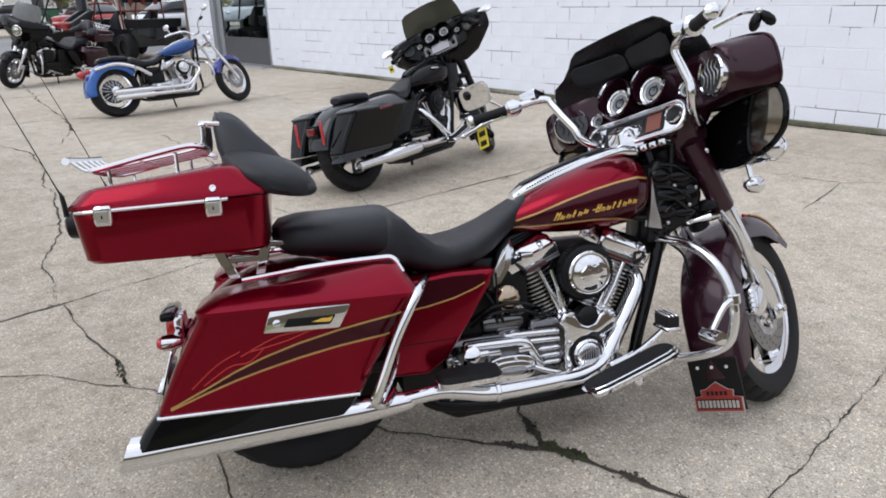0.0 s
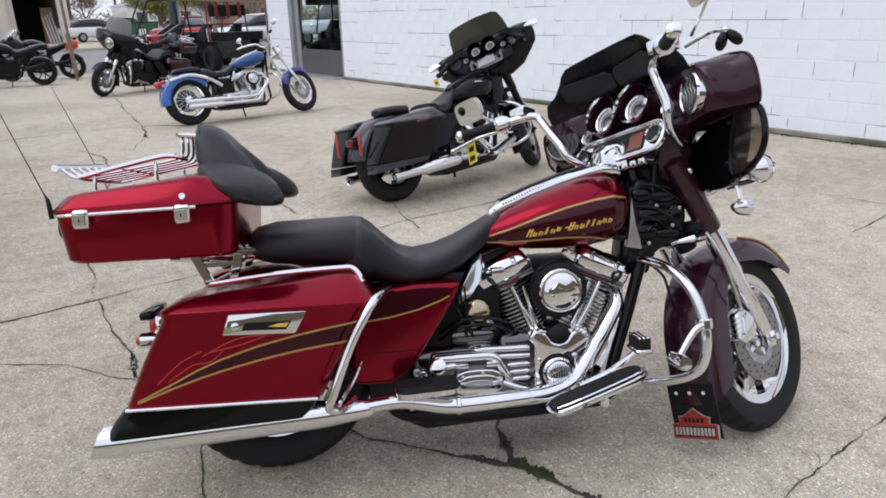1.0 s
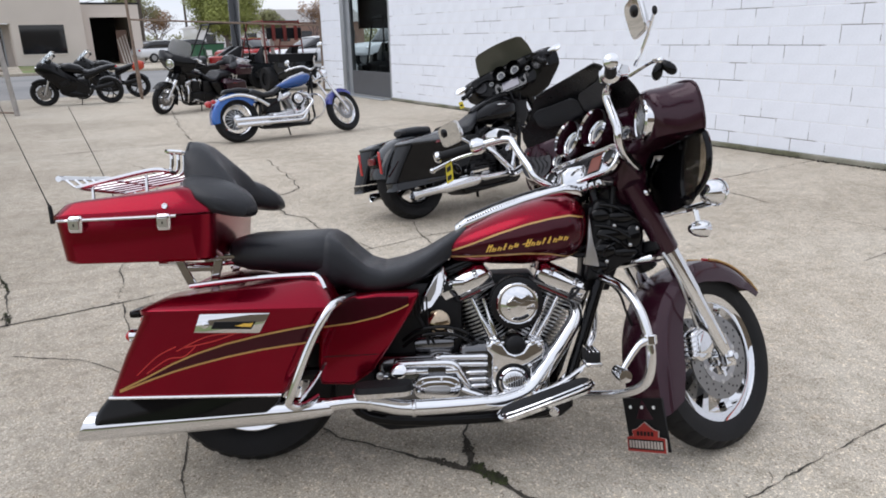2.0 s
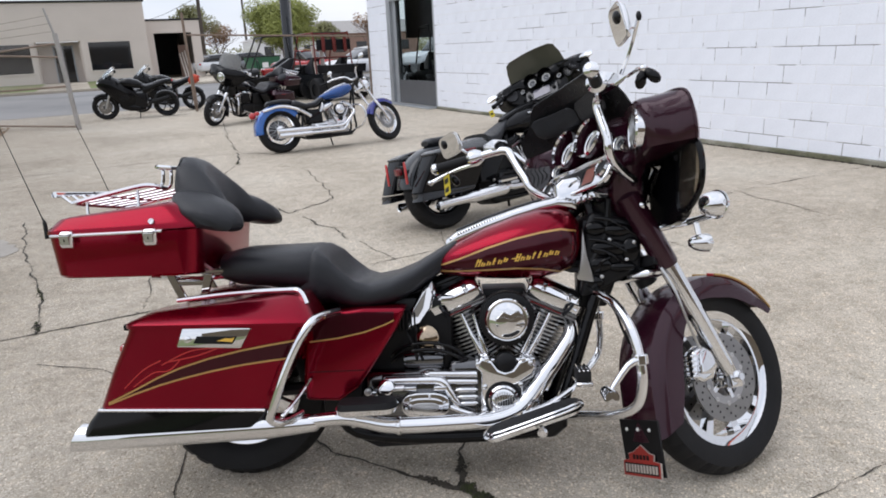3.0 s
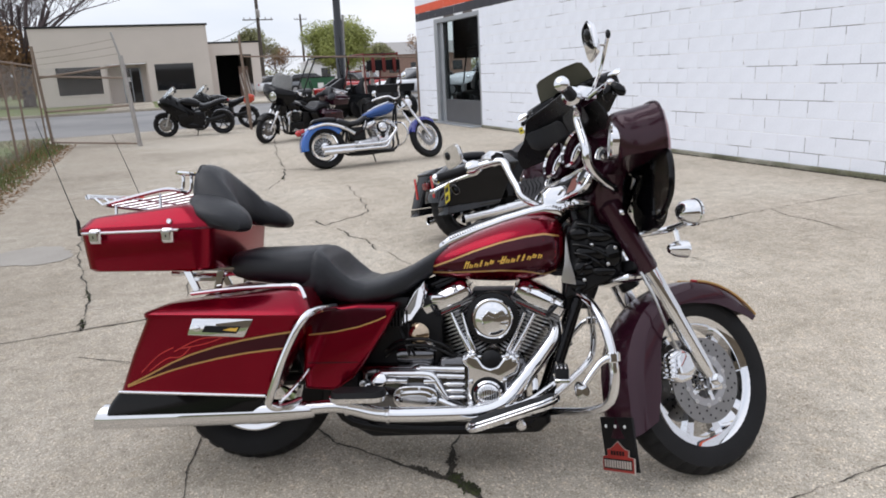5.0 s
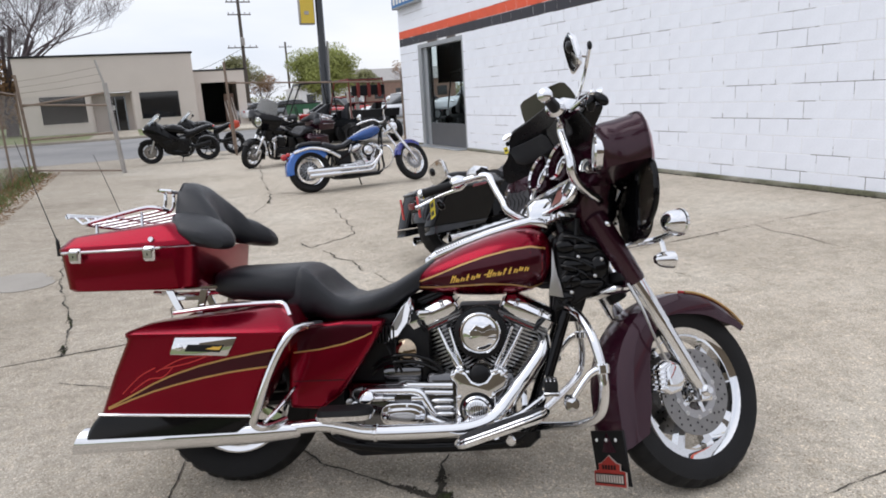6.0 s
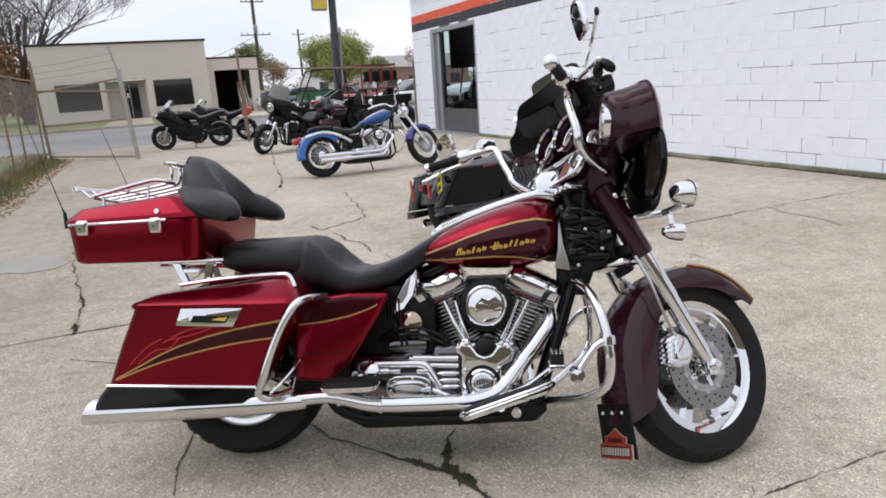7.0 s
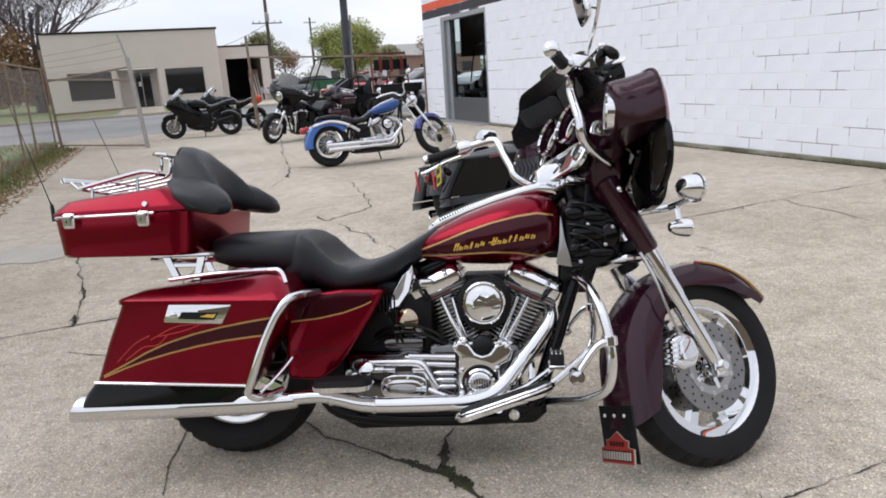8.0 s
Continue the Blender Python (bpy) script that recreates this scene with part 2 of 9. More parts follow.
def band(pts, half):
    """Upper and lower curves of a stripe of half width round pts."""
    return [(s, h + half) for s, h in pts], [(s, h - half) for s, h in pts]


def decal_quad(ob, a, b, c, d, n=2, k=4, lift=0.002, side=1):
    """A painted four-cornered mark on the side of ob: a, b along the foot, c, d along the head, each (s, h)."""
    from mathutils.bvhtree import BVHTree
    tree = BVHTree.FromPolygons([v.co for v in ob.data.vertices], [p.vertices for p in ob.data.polygons])
    bm = bmesh.new()
    grid = []
    for i in range(n + 1):
        u, row = i / n, []
        for j in range(k + 1):
            v = j / k
            s = (a[0] * (1 - u) + b[0] * u) * (1 - v) + (d[0] * (1 - u) + c[0] * u) * v
            h = (a[1] * (1 - u) + b[1] * u) * (1 - v) + (d[1] * (1 - u) + c[1] * u) * v
            hit, nor, _, _ = tree.ray_cast(P(s, side * 0.8, h), P(0, -side, 0))
            if nor.dot(P(0, side, 0)) < 0:
                nor = -nor
            row.append(bm.verts.new(hit + nor * lift))
        grid.append(row)
    for r, q in zip(grid, grid[1:]):
        for j in range(k):
            bm.faces.new((r[j], r[j + 1], q[j + 1], q[j]))
    return bm
# ---- motorcycles ----
RAKE = radians(26)
FORK = radians(30)


def steering(axle, degrees):
    """Turns what is built straight ahead about the raked steering axis through the front axle; to the left is plus."""
    k = P(-math.sin(RAKE), 0, math.cos(RAKE))
    c = P(*axle)
    return Matrix.Translation(c) @ Matrix.Rotation(radians(degrees), 4, k) @ Matrix.Translation(-c)


def tyre(c, R, half, rim, seg=150):
    prof = [(rim, -half * 0.62), (rim + 0.012, -half * 0.80), (rim + (R - rim) * 0.45, -half * 0.98), (rim + (R - rim) * 0.72, -half * 0.97), (R - 0.020, -half * 0.80), (R - 0.007, -half * 0.55), (R, -half * 0.2),
            (R, half * 0.2), (R - 0.007, half * 0.55), (R - 0.020, half * 0.80), (rim + (R - rim) * 0.72, half * 0.97), (rim + (R - rim) * 0.45, half * 0.98), (rim + 0.012, half * 0.80), (rim, half * 0.62)]
    rings = []
    for i in range(seg):
        a = 2 * math.pi * i / seg
        ring = []
        for j, (r, w) in enumerate(prof):
            if j in (4, 5, 8, 9) and i % 5 == (0 if j < 7 else 2):
                r -= 0.010
            ring.append(P(c[0] + r * math.cos(a), c[1] + w, c[2] + r * math.sin(a)))
        rings.append(ring)
    rings.append(rings[0])
    bm = loft(rings, cap=False)
    bmesh.ops.remove_doubles(bm, verts=bm.verts, dist=1e-5)
    return bm


def cast_wheel(name, c, rim, half, material, T, spokes=9, seg=56, S=None, label=""):
    """A cast wheel: rim ring with its hub and each spoke as parts."""
    out = lathe([(rim - 0.020, -half * 0.2), (rim - 0.022, -half * 0.55), (rim - 0.004, -half * 0.60), (rim + 0.010, -half * 0.72), (rim + 0.010, -half * 0.60), (rim - 0.002, -half * 0.5),
                 (rim - 0.002, half * 0.5), (rim + 0.010, half * 0.60), (rim + 0.010, half * 0.72), (rim - 0.004, half * 0.60), (rim - 0.022, half * 0.55), (rim - 0.020, half * 0.2), (rim - 0.020, -half * 0.2)], c, (0, 1, 0), seg, cap=False)
    wh = part(name, out, material, T, label, S=S)
    part("hub", lathe([(0.030, -half * 0.9), (0.040, -half * 0.6), (0.034, 0), (0.040, half * 0.6), (0.030, half * 0.9)], c, (0, 1, 0), 24), material, wh, S=S)
    for i in range(spokes):
        a = 2 * math.pi * i / spokes + 0.2
        d, t = P(math.cos(a), 0, math.sin(a)), P(-math.sin(a), 0, math.cos(a))
        cc = P(*c)
        rings = []
        for r, wid, dep in ((0.03, 0.016, 0.020), (rim * 0.5, 0.011, 0.014), (rim - 0.018, 0.017, 0.016)):
            q = cc + d * r
            rings.append([q + t * wid + P(0, dep, 0), q - t * wid + P(0, dep, 0), q - t * wid - P(0, dep, 0), q + t * wid - P(0, dep, 0)])
        part("spoke", loft(rings), material, wh, S=S)
    return wh


def wire_wheel(name, c, rim, half, material, T, n=28, S=None, label=""):
    """A laced wheel: rim ring, hub and each wire spoke."""
    out = lathe([(rim - 0.014, -half * 0.5), (rim + 0.010, -half * 0.7), (rim, -half * 0.5), (rim, half * 0.5), (rim + 0.010, half * 0.7), (rim - 0.014, half * 0.5), (rim - 0.014, -half * 0.5)], c, (0, 1, 0), 48, cap=False)
    wh = part(name, out, material, T, label, S=S)
    part("hub", lathe([(0.02, -0.05), (0.045, -0.04), (0.03, -0.02), (0.03, 0.02), (0.045, 0.04), (0.02, 0.05)], c, (0, 1, 0), 24), material, wh, S=S)
    for i in range(n):
        a = 2 * math.pi * i / n
        b = a + (0.35 if i % 2 else -0.35)
        w = 0.035 if i % 4 < 2 else -0.035
        part("spoke", tube([(c[0] + 0.04 * math.cos(b), c[1] + w, c[2] + 0.04 * math.sin(b)), (c[0] + rim * math.cos(a), c[1], c[2] + rim * math.sin(a))], 0.003, 5, 1), material, wh, S=S)
    return wh


def brake_disc(c, w, r=0.146, S=None, parent=None):
    n = 48
    bm = bmesh.new()
    rows = []
    for rr in (0.062, 0.092, r):
        rows.append([[bm.verts.new(P(c[0] + rr * math.cos(2 * math.pi * i / n), w + dw, c[2] + rr * math.sin(2 * math.pi * i / n))) for i in range(n)] for dw in (0.003, -0.003)])
    for a, b in zip(rows, rows[1:]):
        for side in (0, 1):
            for i in range(n):
                j = (i + 1) % n
                bm.faces.new((a[side][i], a[side][j], b[side][j], b[side][i]))
    for row in (rows[0], rows[-1]):
        for i in range(n):
            j = (i + 1) % n
            bm.faces.new((row[0][i], row[0][j], row[1][j], row[1][i]))
    d = part("brake_disc", bm, DISC, parent, S=S)
    holes = bmesh.new()
    for i in range(45):
        a = 2 * math.pi * i / 45
        rr = (0.104, 0.119, 0.133)[i % 3]
        for sg in (1, -1):
            bmesh.ops.create_circle(holes, cap_ends=True, segments=8, radius=0.0042, matrix=Matrix.Translation(P(c[0] + rr * math.cos(a), w + sg * 0.0036, c[2] + rr * math.sin(a))) @ Matrix.Rotation(radians(90), 4, 'X'))
    tagged(part("disc_holes", holes, BLACK, d, S=S), kind="stuff")
    carriers = [prism([(c[0] + 0.035 * math.cos(a - 0.25), c[2] + 0.035 * math.sin(a - 0.25)), (c[0] + 0.035 * math.cos(a + 0.25), c[2] + 0.035 * math.sin(a + 0.25)), (c[0] + 0.075 * math.cos(a + 0.12), c[2] + 0.075 * math.sin(a + 0.12)), (c[0] + 0.075 * math.cos(a - 0.12), c[2] + 0.075 * math.sin(a - 0.12))], w - 0.006, w + 0.006, 0.002, 1) for a in (2 * math.pi * i / 5 for i in range(5))]
    for i in range(10):
        a = 2 * math.pi * (i + 0.5) / 10
        part("disc_rivet", lathe([(0.0085, -0.006), (0.0085, 0.0055), (0.005, 0.0065), (0.001, 0.0045)], (c[0] + 0.086 * math.cos(a), w, c[2] + 0.086 * math.sin(a)), (0, 1, 0), 10), STEEL, d, S=S)
    part("disc_ring", lathe([(0.064, 0.0032), (0.064, 0.0050), (0.090, 0.0050), (0.090, 0.0032)], (c[0], w, c[2]), (0, 1, 0), 40, cap=False), ALU, d, S=S)
    for carrier in carriers:
        part("disc_carrier", carrier, CHROME, d, S=S)
    return d


def arc_fender(c, R, half, a0, a1, skirt, n=30, thick=0.003, drop=None):
    """A fender round c from angle a0 to a1 (degrees, 0 ahead, 90 up); skirt(a) gives how far its sides reach inward; past the angle drop it runs straight on."""
    outer = []
    for i in range(n + 1):
        a = radians(a0 + (a1 - a0) * i / n)
        deg = math.degrees(a)
        sk = skirt(deg)
        big = R / math.cos(a - radians(drop)) if drop and deg > drop else R
        sec = []
        for w, dr in ((-half, -sk), (-half * 1.0, -sk * 0.5), (-half * 0.97, -0.030), (-half * 0.80, -0.008), (-half * 0.45, 0.0), (0, 0.003), (half * 0.45, 0.0), (half * 0.80, -0.008), (half * 0.97, -0.030), (half * 1.0, -sk * 0.5), (half, -sk)):
            r = big + dr
            sec.append(P(c[0] + r * math.cos(a), c[1] + w, c[2] + r * math.sin(a)))
        outer.append(sec)
    bm = loft(outer, closed=False)
    bmesh.ops.recalc_face_normals(bm, faces=bm.faces)
    bmesh.ops.solidify(bm, geom=bm.faces[:], thickness=thick)
    return bm


def cylinder(base, top, r0, fins=13):
    """A finned engine cylinder from base to top."""
    a, b = P(*base), P(*top)
    d = b - a
    L = d.length
    prof = [(r0 * 0.8, 0)]
    for i in range(fins):
        x = L * (i + 0.15) / fins
        rr = r0 * (0.92 + 0.12 * math.sin(math.pi * i / fins))
        prof += [(r0 * 0.72, x), (rr, x + 0.001), (rr, x + L / fins * 0.45), (r0 * 0.72, x + L / fins * 0.5)]
    prof += [(r0 * 0.8, L)]
    return lathe(prof, a, d, 28, raw=True)


def fin_edges(base, top, r0, fins=13):
    """The machined rims of a cylinder's fins."""
    a, b = P(*base), P(*top)
    d = b - a
    L = d.length
    rims = []
    for i in range(fins):
        x = L * (i + 0.15) / fins
        rr = r0 * (0.92 + 0.12 * math.sin(math.pi * i / fins))
        rims.append(lathe([(rr - 0.002, x + 0.0006), (rr + 0.0008, x + 0.0012), (rr + 0.0008, x + L / fins * 0.40), (rr - 0.002, x + L / fins * 0.45)], a, d, 28, raw=True, cap=False))
    return join(*rims)


def saddlebag(T, sg, o):
    body = o["bag"]
    e = o.get("stretch", 0.0)

    def W(a, b):
        return (a, b) if sg > 0 else (-b, -a)
    bm = rr_loft([(-1.226, 0.335, -0.690, 0.322, *W(0.16, 0.290), 0.03), (-1.230, 0.328, -0.686, 0.315, *W(0.15, 0.300), 0.035), (-1.165, 0.460, -0.610, 0.455, *W(0.15, 0.330), 0.04), (-1.100, 0.570, -0.545, 0.565, *W(0.15, 0.358), 0.04), (-1.092, 0.588, -0.535, 0.582, *W(0.15, 0.362), 0.04)])
    bag = part("saddlebag", bm, body, T, o.get("bag_label", ""))
    lid = rr_loft([(-1.098, 0.588, -0.522, 0.582, *W(0.145, 0.368), 0.04), (-1.098, 0.600, -0.518, 0.594, *W(0.145, 0.370), 0.04), (-1.090, 0.606, -0.525, 0.602, *W(0.148, 0.364), 0.04), (-1.050, 0.624, -0.560, 0.664, *W(0.150, 0.310), 0.05), (-1.000, 0.630, -0.600, 0.672, *W(0.165, 0.285), 0.05), (-0.950, 0.632, -0.640, 0.672, *W(0.190, 0.260), 0.03)])
    part("lid", lid, o.get("lid", body), bag)
    trim = tube([(-1.226, sg * 0.302, 0.323), (-0.95, sg * 0.303, 0.318), (-0.70, sg * 0.303, 0.313)], 0.005, 6, 3)
    lo = 0.236 if o.get("guards") else 0.262 if o.get("dark") else 0.215
    ext = rr_loft([(-1.298 - e, lo, -0.735, lo + 0.022, *W(0.17, 0.300), 0.03), (-1.268 - e * 0.6, max(0.285, lo + 0.018), -0.708, max(0.290, lo + 0.030), *W(0.18, 0.300), 0.03), (-1.238, 0.320, -0.692, 0.313, *W(0.17, 0.298), 0.03)])
    if o.get("guards"):
        part("trim_strip", trim, CHROME, bag, "chrome trim strip")
        part("lower_extension", ext, BLACK_PAINT, bag, "black lower extension")
        rail = tube([(-0.98, sg * 0.235, 0.652), (-0.80, sg * 0.262, 0.672), (-0.62, sg * 0.275, 0.680), (-0.575, sg * 0.285, 0.676), (-0.552, sg * 0.30, 0.640)], 0.0075, 8, 5)
        part("lid_rail", rail, CHROME, bag, "chrome lid rail")
        if sg > 0:
            plate = prism([(-0.936, 0.530), (-0.742, 0.522), (-0.706, 0.583), (-0.914, 0.588)], 0.350, 0.366, 0.005, 2)
            lp = part("latch_plate", plate, CHROME, bag, "chrome latch cover")
            part("latch_recess", prism([(-0.885, 0.540), (-0.765, 0.535), (-0.748, 0.560), (-0.872, 0.563)], 0.352, 0.3675, 0.002, 1), BLACK, lp)
            part("flame_badge", prism([(-0.812, 0.5475), (-0.790, 0.5450), (-0.765, 0.5430), (-0.757, 0.5560), (-0.770, 0.5535), (-0.786, 0.5545), (-0.796, 0.5510)], 0.3670, 0.3690, 0.0, 1), YELLOW, lp)
            part("latch_lock", lathe([(0.010, 0), (0.010, 0.006), (0.006, 0.008)], (-0.90, 0.364, 0.553), (0, 1, 0), 16), CHROME, lp)
            # stripe: dark wedge between two gold lines, with thin flame lines above
            up_ = [(-1.190, 0.346), (-1.10, 0.388), (-1.02, 0.428), (-0.944, 0.459), (-0.85, 0.488), (-0.75, 0.511), (-0.66, 0.527), (-0.575, 0.540)]
            lo_ = [(-1.190, 0.342), (-1.10, 0.376), (-1.02, 0.403), (-0.944, 0.424), (-0.85, 0.446), (-0.75, 0.465), (-0.66, 0.477), (-0.575, 0.486)]
            part("stripe_panel", decal(bag, up_, lo_, -1.186, -0.575, 36), PANEL, bag, "dark swept stripe")
            for nm, ln in (("gold_line", up_), ("gold_line", lo_)):
                part(nm, decal(bag, *band(ln, 0.0030), -1.190, -0.575, 36, 1, 0.002), GOLD, bag)
            for fl in ([(-1.13, 0.395), (-1.06, 0.455), (-1.00, 0.485)], [(-1.10, 0.400), (-1.03, 0.445), (-0.98, 0.452), (-0.94, 0.485)], [(-1.0, 0.470), (-0.9, 0.515), (-0.80, 0.522)], [(-0.98, 0.480), (-0.88, 0.500), (-0.78, 0.535)]):
                ln = [(q.x, q.y) for q in spline([Vector((a, b, 0)) for a, b in fl], 6)]
                part("flame_line", decal(bag, *band(ln, 0.0022), fl[0][0], fl[-1][0], 18, 1, 0.0016), FLAME, bag)
    else:
        part("lower_extension", ext, o.get("lid", body), bag)
        part("side_marker", prism([(-0.85, 0.574), (-0.72, 0.580), (-0.71, 0.600), (-0.84, 0.596)], *W(0.350, 0.373), 0.004, 1), LENS_DARK, bag, "red side marker")
    return bag


def engine(T, o):
    K = BLACK_PAINT if o.get("dark") else CHROME
    case = part("crankcase", join(rbox(-0.14, 0.17, -0.15, 0.13, 0.19, 0.41, 0.03, 3), rbox(-0.42, -0.12, -0.14, 0.13, 0.20, 0.38, 0.03, 3)), o.get("case", ALU), T)
    cam_cover = prism([(-0.036, 0.240), (-0.030, 0.375), (-0.052, 0.398), (-0.030, 0.428), (0.005, 0.415), (0.025, 0.385), (0.045, 0.378), (0.070, 0.385), (0.090, 0.412), (0.125, 0.425), (0.148, 0.392), (0.137, 0.358), (0.100, 0.340), (0.104, 0.262), (0.085, 0.240), (0.04, 0.225), (0.0, 0.228)], 0.12, 0.165, 0.012, 3)
    cc = part("cam_cover", cam_cover, K, T, "chrome cam cover")
    part("timer_seat", lathe([(0.060, 0), (0.060, 0.006), (0.052, 0.008)], (0.038, 0.160, 0.287), (0, 1, 0), 32), BLACK, cc)
    part("timer_cover", lathe([(0.050, 0), (0.050, 0.014), (0.044, 0.020), (0.038, 0.018), (0.034, 0.021), (0.018, 0.024), (0.001, 0.024)], (0.038, 0.164, 0.287), (0, 1, 0), 36), K, cc, "round ribbed chrome cover")
    for i in range(8):
        x = -0.028 + 0.008 * i
        y = math.sqrt(0.032 ** 2 - x * x)
        part("cover_rib", rbox(0.038 + x - 0.0013, 0.038 + x + 0.0013, 0.184, 0.1895, 0.287 - y, 0.287 + y, 0, 1), ALU, cc)
    for s, h in ((-0.040, 0.405), (0.128, 0.405), (-0.025, 0.252), (0.088, 0.255), (-0.012, 0.420), (0.105, 0.418), (-0.02, 0.33), (0.095, 0.335)):
        part("bolt", lathe([(0.008, 0), (0.008, 0.007), (0.004, 0.009)], (s, 0.163, h), (0, 1, 0), 10), K, cc)
    # gearbox side: top rail that bends down, pointed ribs, oval cover
    tr = part("gearbox_side", rbox(-0.36, -0.045, 0.08, 0.138, 0.225, 0.368, 0.012, 3), o.get("case", ALU), T, "ribbed chrome gearbox side")
    part("gearbox_rail", tube([(-0.345, 0.138, 0.350), (-0.24, 0.140, 0.350), (-0.165, 0.142, 0.347), (-0.142, 0.143, 0.320), (-0.120, 0.144, 0.282), (-0.105, 0.144, 0.262)], [0.013, 0.014, 0.015, 0.015, 0.014, 0.011], 12, 5), K, tr)
    part("gearbox_rail", tube([(-0.20, 0.132, 0.368), (-0.12, 0.134, 0.366), (-0.045, 0.134, 0.364)], 0.011, 10, 4), K, tr)
    part("gearbox_rail", tube([(-0.15, 0.136, 0.343), (-0.10, 0.138, 0.342), (-0.045, 0.136, 0.340)], 0.009, 10, 4), K, tr)
    for h in (0.315, 0.292, 0.270):
        part("gearbox_rib", sec_loft([(-0.118 + (0.315 - h) * 0.3, 0.002, h - 0.002, h + 0.002, 0.146), (-0.105 + (0.315 - h) * 0.3, 0.010, h - 0.008, h + 0.008, 0.142), (-0.055, 0.011, h - 0.009, h + 0.009, 0.142), (-0.042, 0.003, h - 0.003, h + 0.003, 0.140)], 12, 2.2), K, tr)
    part("gearbox_rib", tube([(-0.135, 0.150, 0.262), (-0.09, 0.152, 0.243), (-0.04, 0.150, 0.228)], [0.009, 0.010, 0.008], 10, 4), K, tr)

    def oval(cs, ch, a, b):
        return [(cs + a * math.copysign(abs(math.cos(q)) ** 0.7, math.cos(q)), ch + b * math.copysign(abs(math.sin(q)) ** 0.7, math.sin(q))) for q in (2 * math.pi * k / 28 for k in range(28))]
    ov = part("clutch_cover", prism(oval(-0.215, 0.272, 0.078, 0.042), 0.12, 0.168, 0.010, 3), K, tr, "oval chrome cover")
    part("cover_step", prism(oval(-0.215, 0.271, 0.060, 0.027), 0.16, 0.176, 0.006, 2), K, ov)
    part("cover_plate", prism(oval(-0.215, 0.270, 0.044, 0.014), 0.17, 0.180, 0.003, 2), STEEL, ov)
    for k in range(6):
        a = 2 * math.pi * k / 6 + 0.3
        part("bolt", lathe([(0.005, 0), (0.005, 0.005), (0.002, 0.006)], (-0.215 + 0.066 * math.cos(a), 0.166, 0.272 + 0.033 * math.sin(a)), (0, 1, 0), 8), K, ov)
    for s in (-0.265, -0.165):
        part("lug", rbox(s - 0.022, s + 0.022, 0.135, 0.160, 0.318, 0.333, 0.005, 2), K, tr)
    part("top_cover", lathe([(0.050, 0), (0.050, 0.012), (0.038, 0.020), (0.020, 0.026), (0.001, 0.027)], (-0.20, 0.085, 0.368), (0, 0.2, 1), 28), K, tr, "domed chrome cover")
    part("filler_neck", lathe([(0.018, 0), (0.018, 0.03), (0.016, 0.05)], (-0.335, 0.115, 0.318), (0, 0.9, 0.25), 18), K, tr)
    part("filler_cap", lathe([(0.024, 0), (0.026, 0.003), (0.026, 0.014), (0.020, 0.018), (0.001, 0.019)], (-0.340, 0.160, 0.332), (-0.1, 0.9, 0.35), 22), K, tr, "chrome oil filler cap")
    part("oil_tube", tube([(-0.33, 0.148, 0.325), (-0.305, 0.150, 0.327), (-0.285, 0.148, 0.327)], 0.011, 10, 3), K, tr)
    for s, h in ((-0.385, 0.305), (-0.405, 0.315)):
        part("bolt", lathe([(0.012, 0), (0.012, 0.014), (0.006, 0.016)], (s, 0.135, h), (0, 1, 0), 12), K if s > -0.39 else STEEL, tr)
    KP = CHROME
    for nm, base, top in (("rear_cylinder", (-0.022, 0.0, 0.398), (-0.092, 0.0, 0.563)), ("front_cylinder", (0.122, 0.0, 0.398), (0.198, 0.0, 0.560))):
        cy = part(nm, cylinder(base, top, 0.084), FIN, T, "black finned cylinder")
        if not o.get("dark"):
            part("fin_edges", fin_edges(base, top, 0.084), STEEL, cy, "machined bright fin edges")
        d = (P(*top) - P(*base)).normalized()
        head = P(*top) + d * 0.024
        ex = Vector((d.z, 0, -d.x))
        m = Matrix((( ex.x, 0, d.x, head.x), (0, 1, 0, 0), (ex.z, 0, d.z, head.z), (0, 0, 0, 1)))
        for z in (-0.024, -0.013):
            part("head_fin", rbox(-0.092, 0.092, -0.088, 0.092, z, z + 0.007, 0.002, 1), ALU, cy, S=m)
        part("head_core", rbox(-0.080, 0.080, -0.08, 0.084, -0.026, 0.012, 0.004, 1), FIN, cy, S=m)
        rb = part("rocker_box", rr_loft([(-0.094, -0.004, 0.094, -0.004, -0.080, 0.097, 0.015), (-0.096, 0.002, 0.096, 0.002, -0.080, 0.100, 0.015), (-0.096, 0.028, 0.096, 0.028, -0.080, 0.101, 0.015), (-0.092, 0.031, 0.092, 0.031, -0.076, 0.096, 0.015)]), K, cy, "chrome rocker box", S=m)
        part("rocker_lid", rr_loft([(-0.090, 0.031, 0.090, 0.031, -0.074, 0.094, 0.018), (-0.088, 0.050, 0.088, 0.050, -0.070, 0.086, 0.022), (-0.074, 0.064, 0.074, 0.064, -0.060, 0.066, 0.028), (-0.055, 0.069, 0.055, 0.069, -0.045, 0.045, 0.025)]), K, rb, S=m)
        for bs in (-0.045, 0.045):
            part("lid_notch", rbox(bs - 0.008, bs + 0.008, 0.066, 0.094, 0.030, 0.056, 0.004, 2), CASE_GREY, rb, S=m)
            part("rocker_bolt", lathe([(0.008, 0), (0.008, 0.014), (0.004, 0.016)], (bs, 0.086, 0.034), (0, 0.5, 1), 10), K, rb, S=m)
        part("head_stripe", rbox(-0.070, 0.040, 0.0915, 0.0935, -0.021, -0.016, 0, 1), LENS_DARK, cy, S=m)
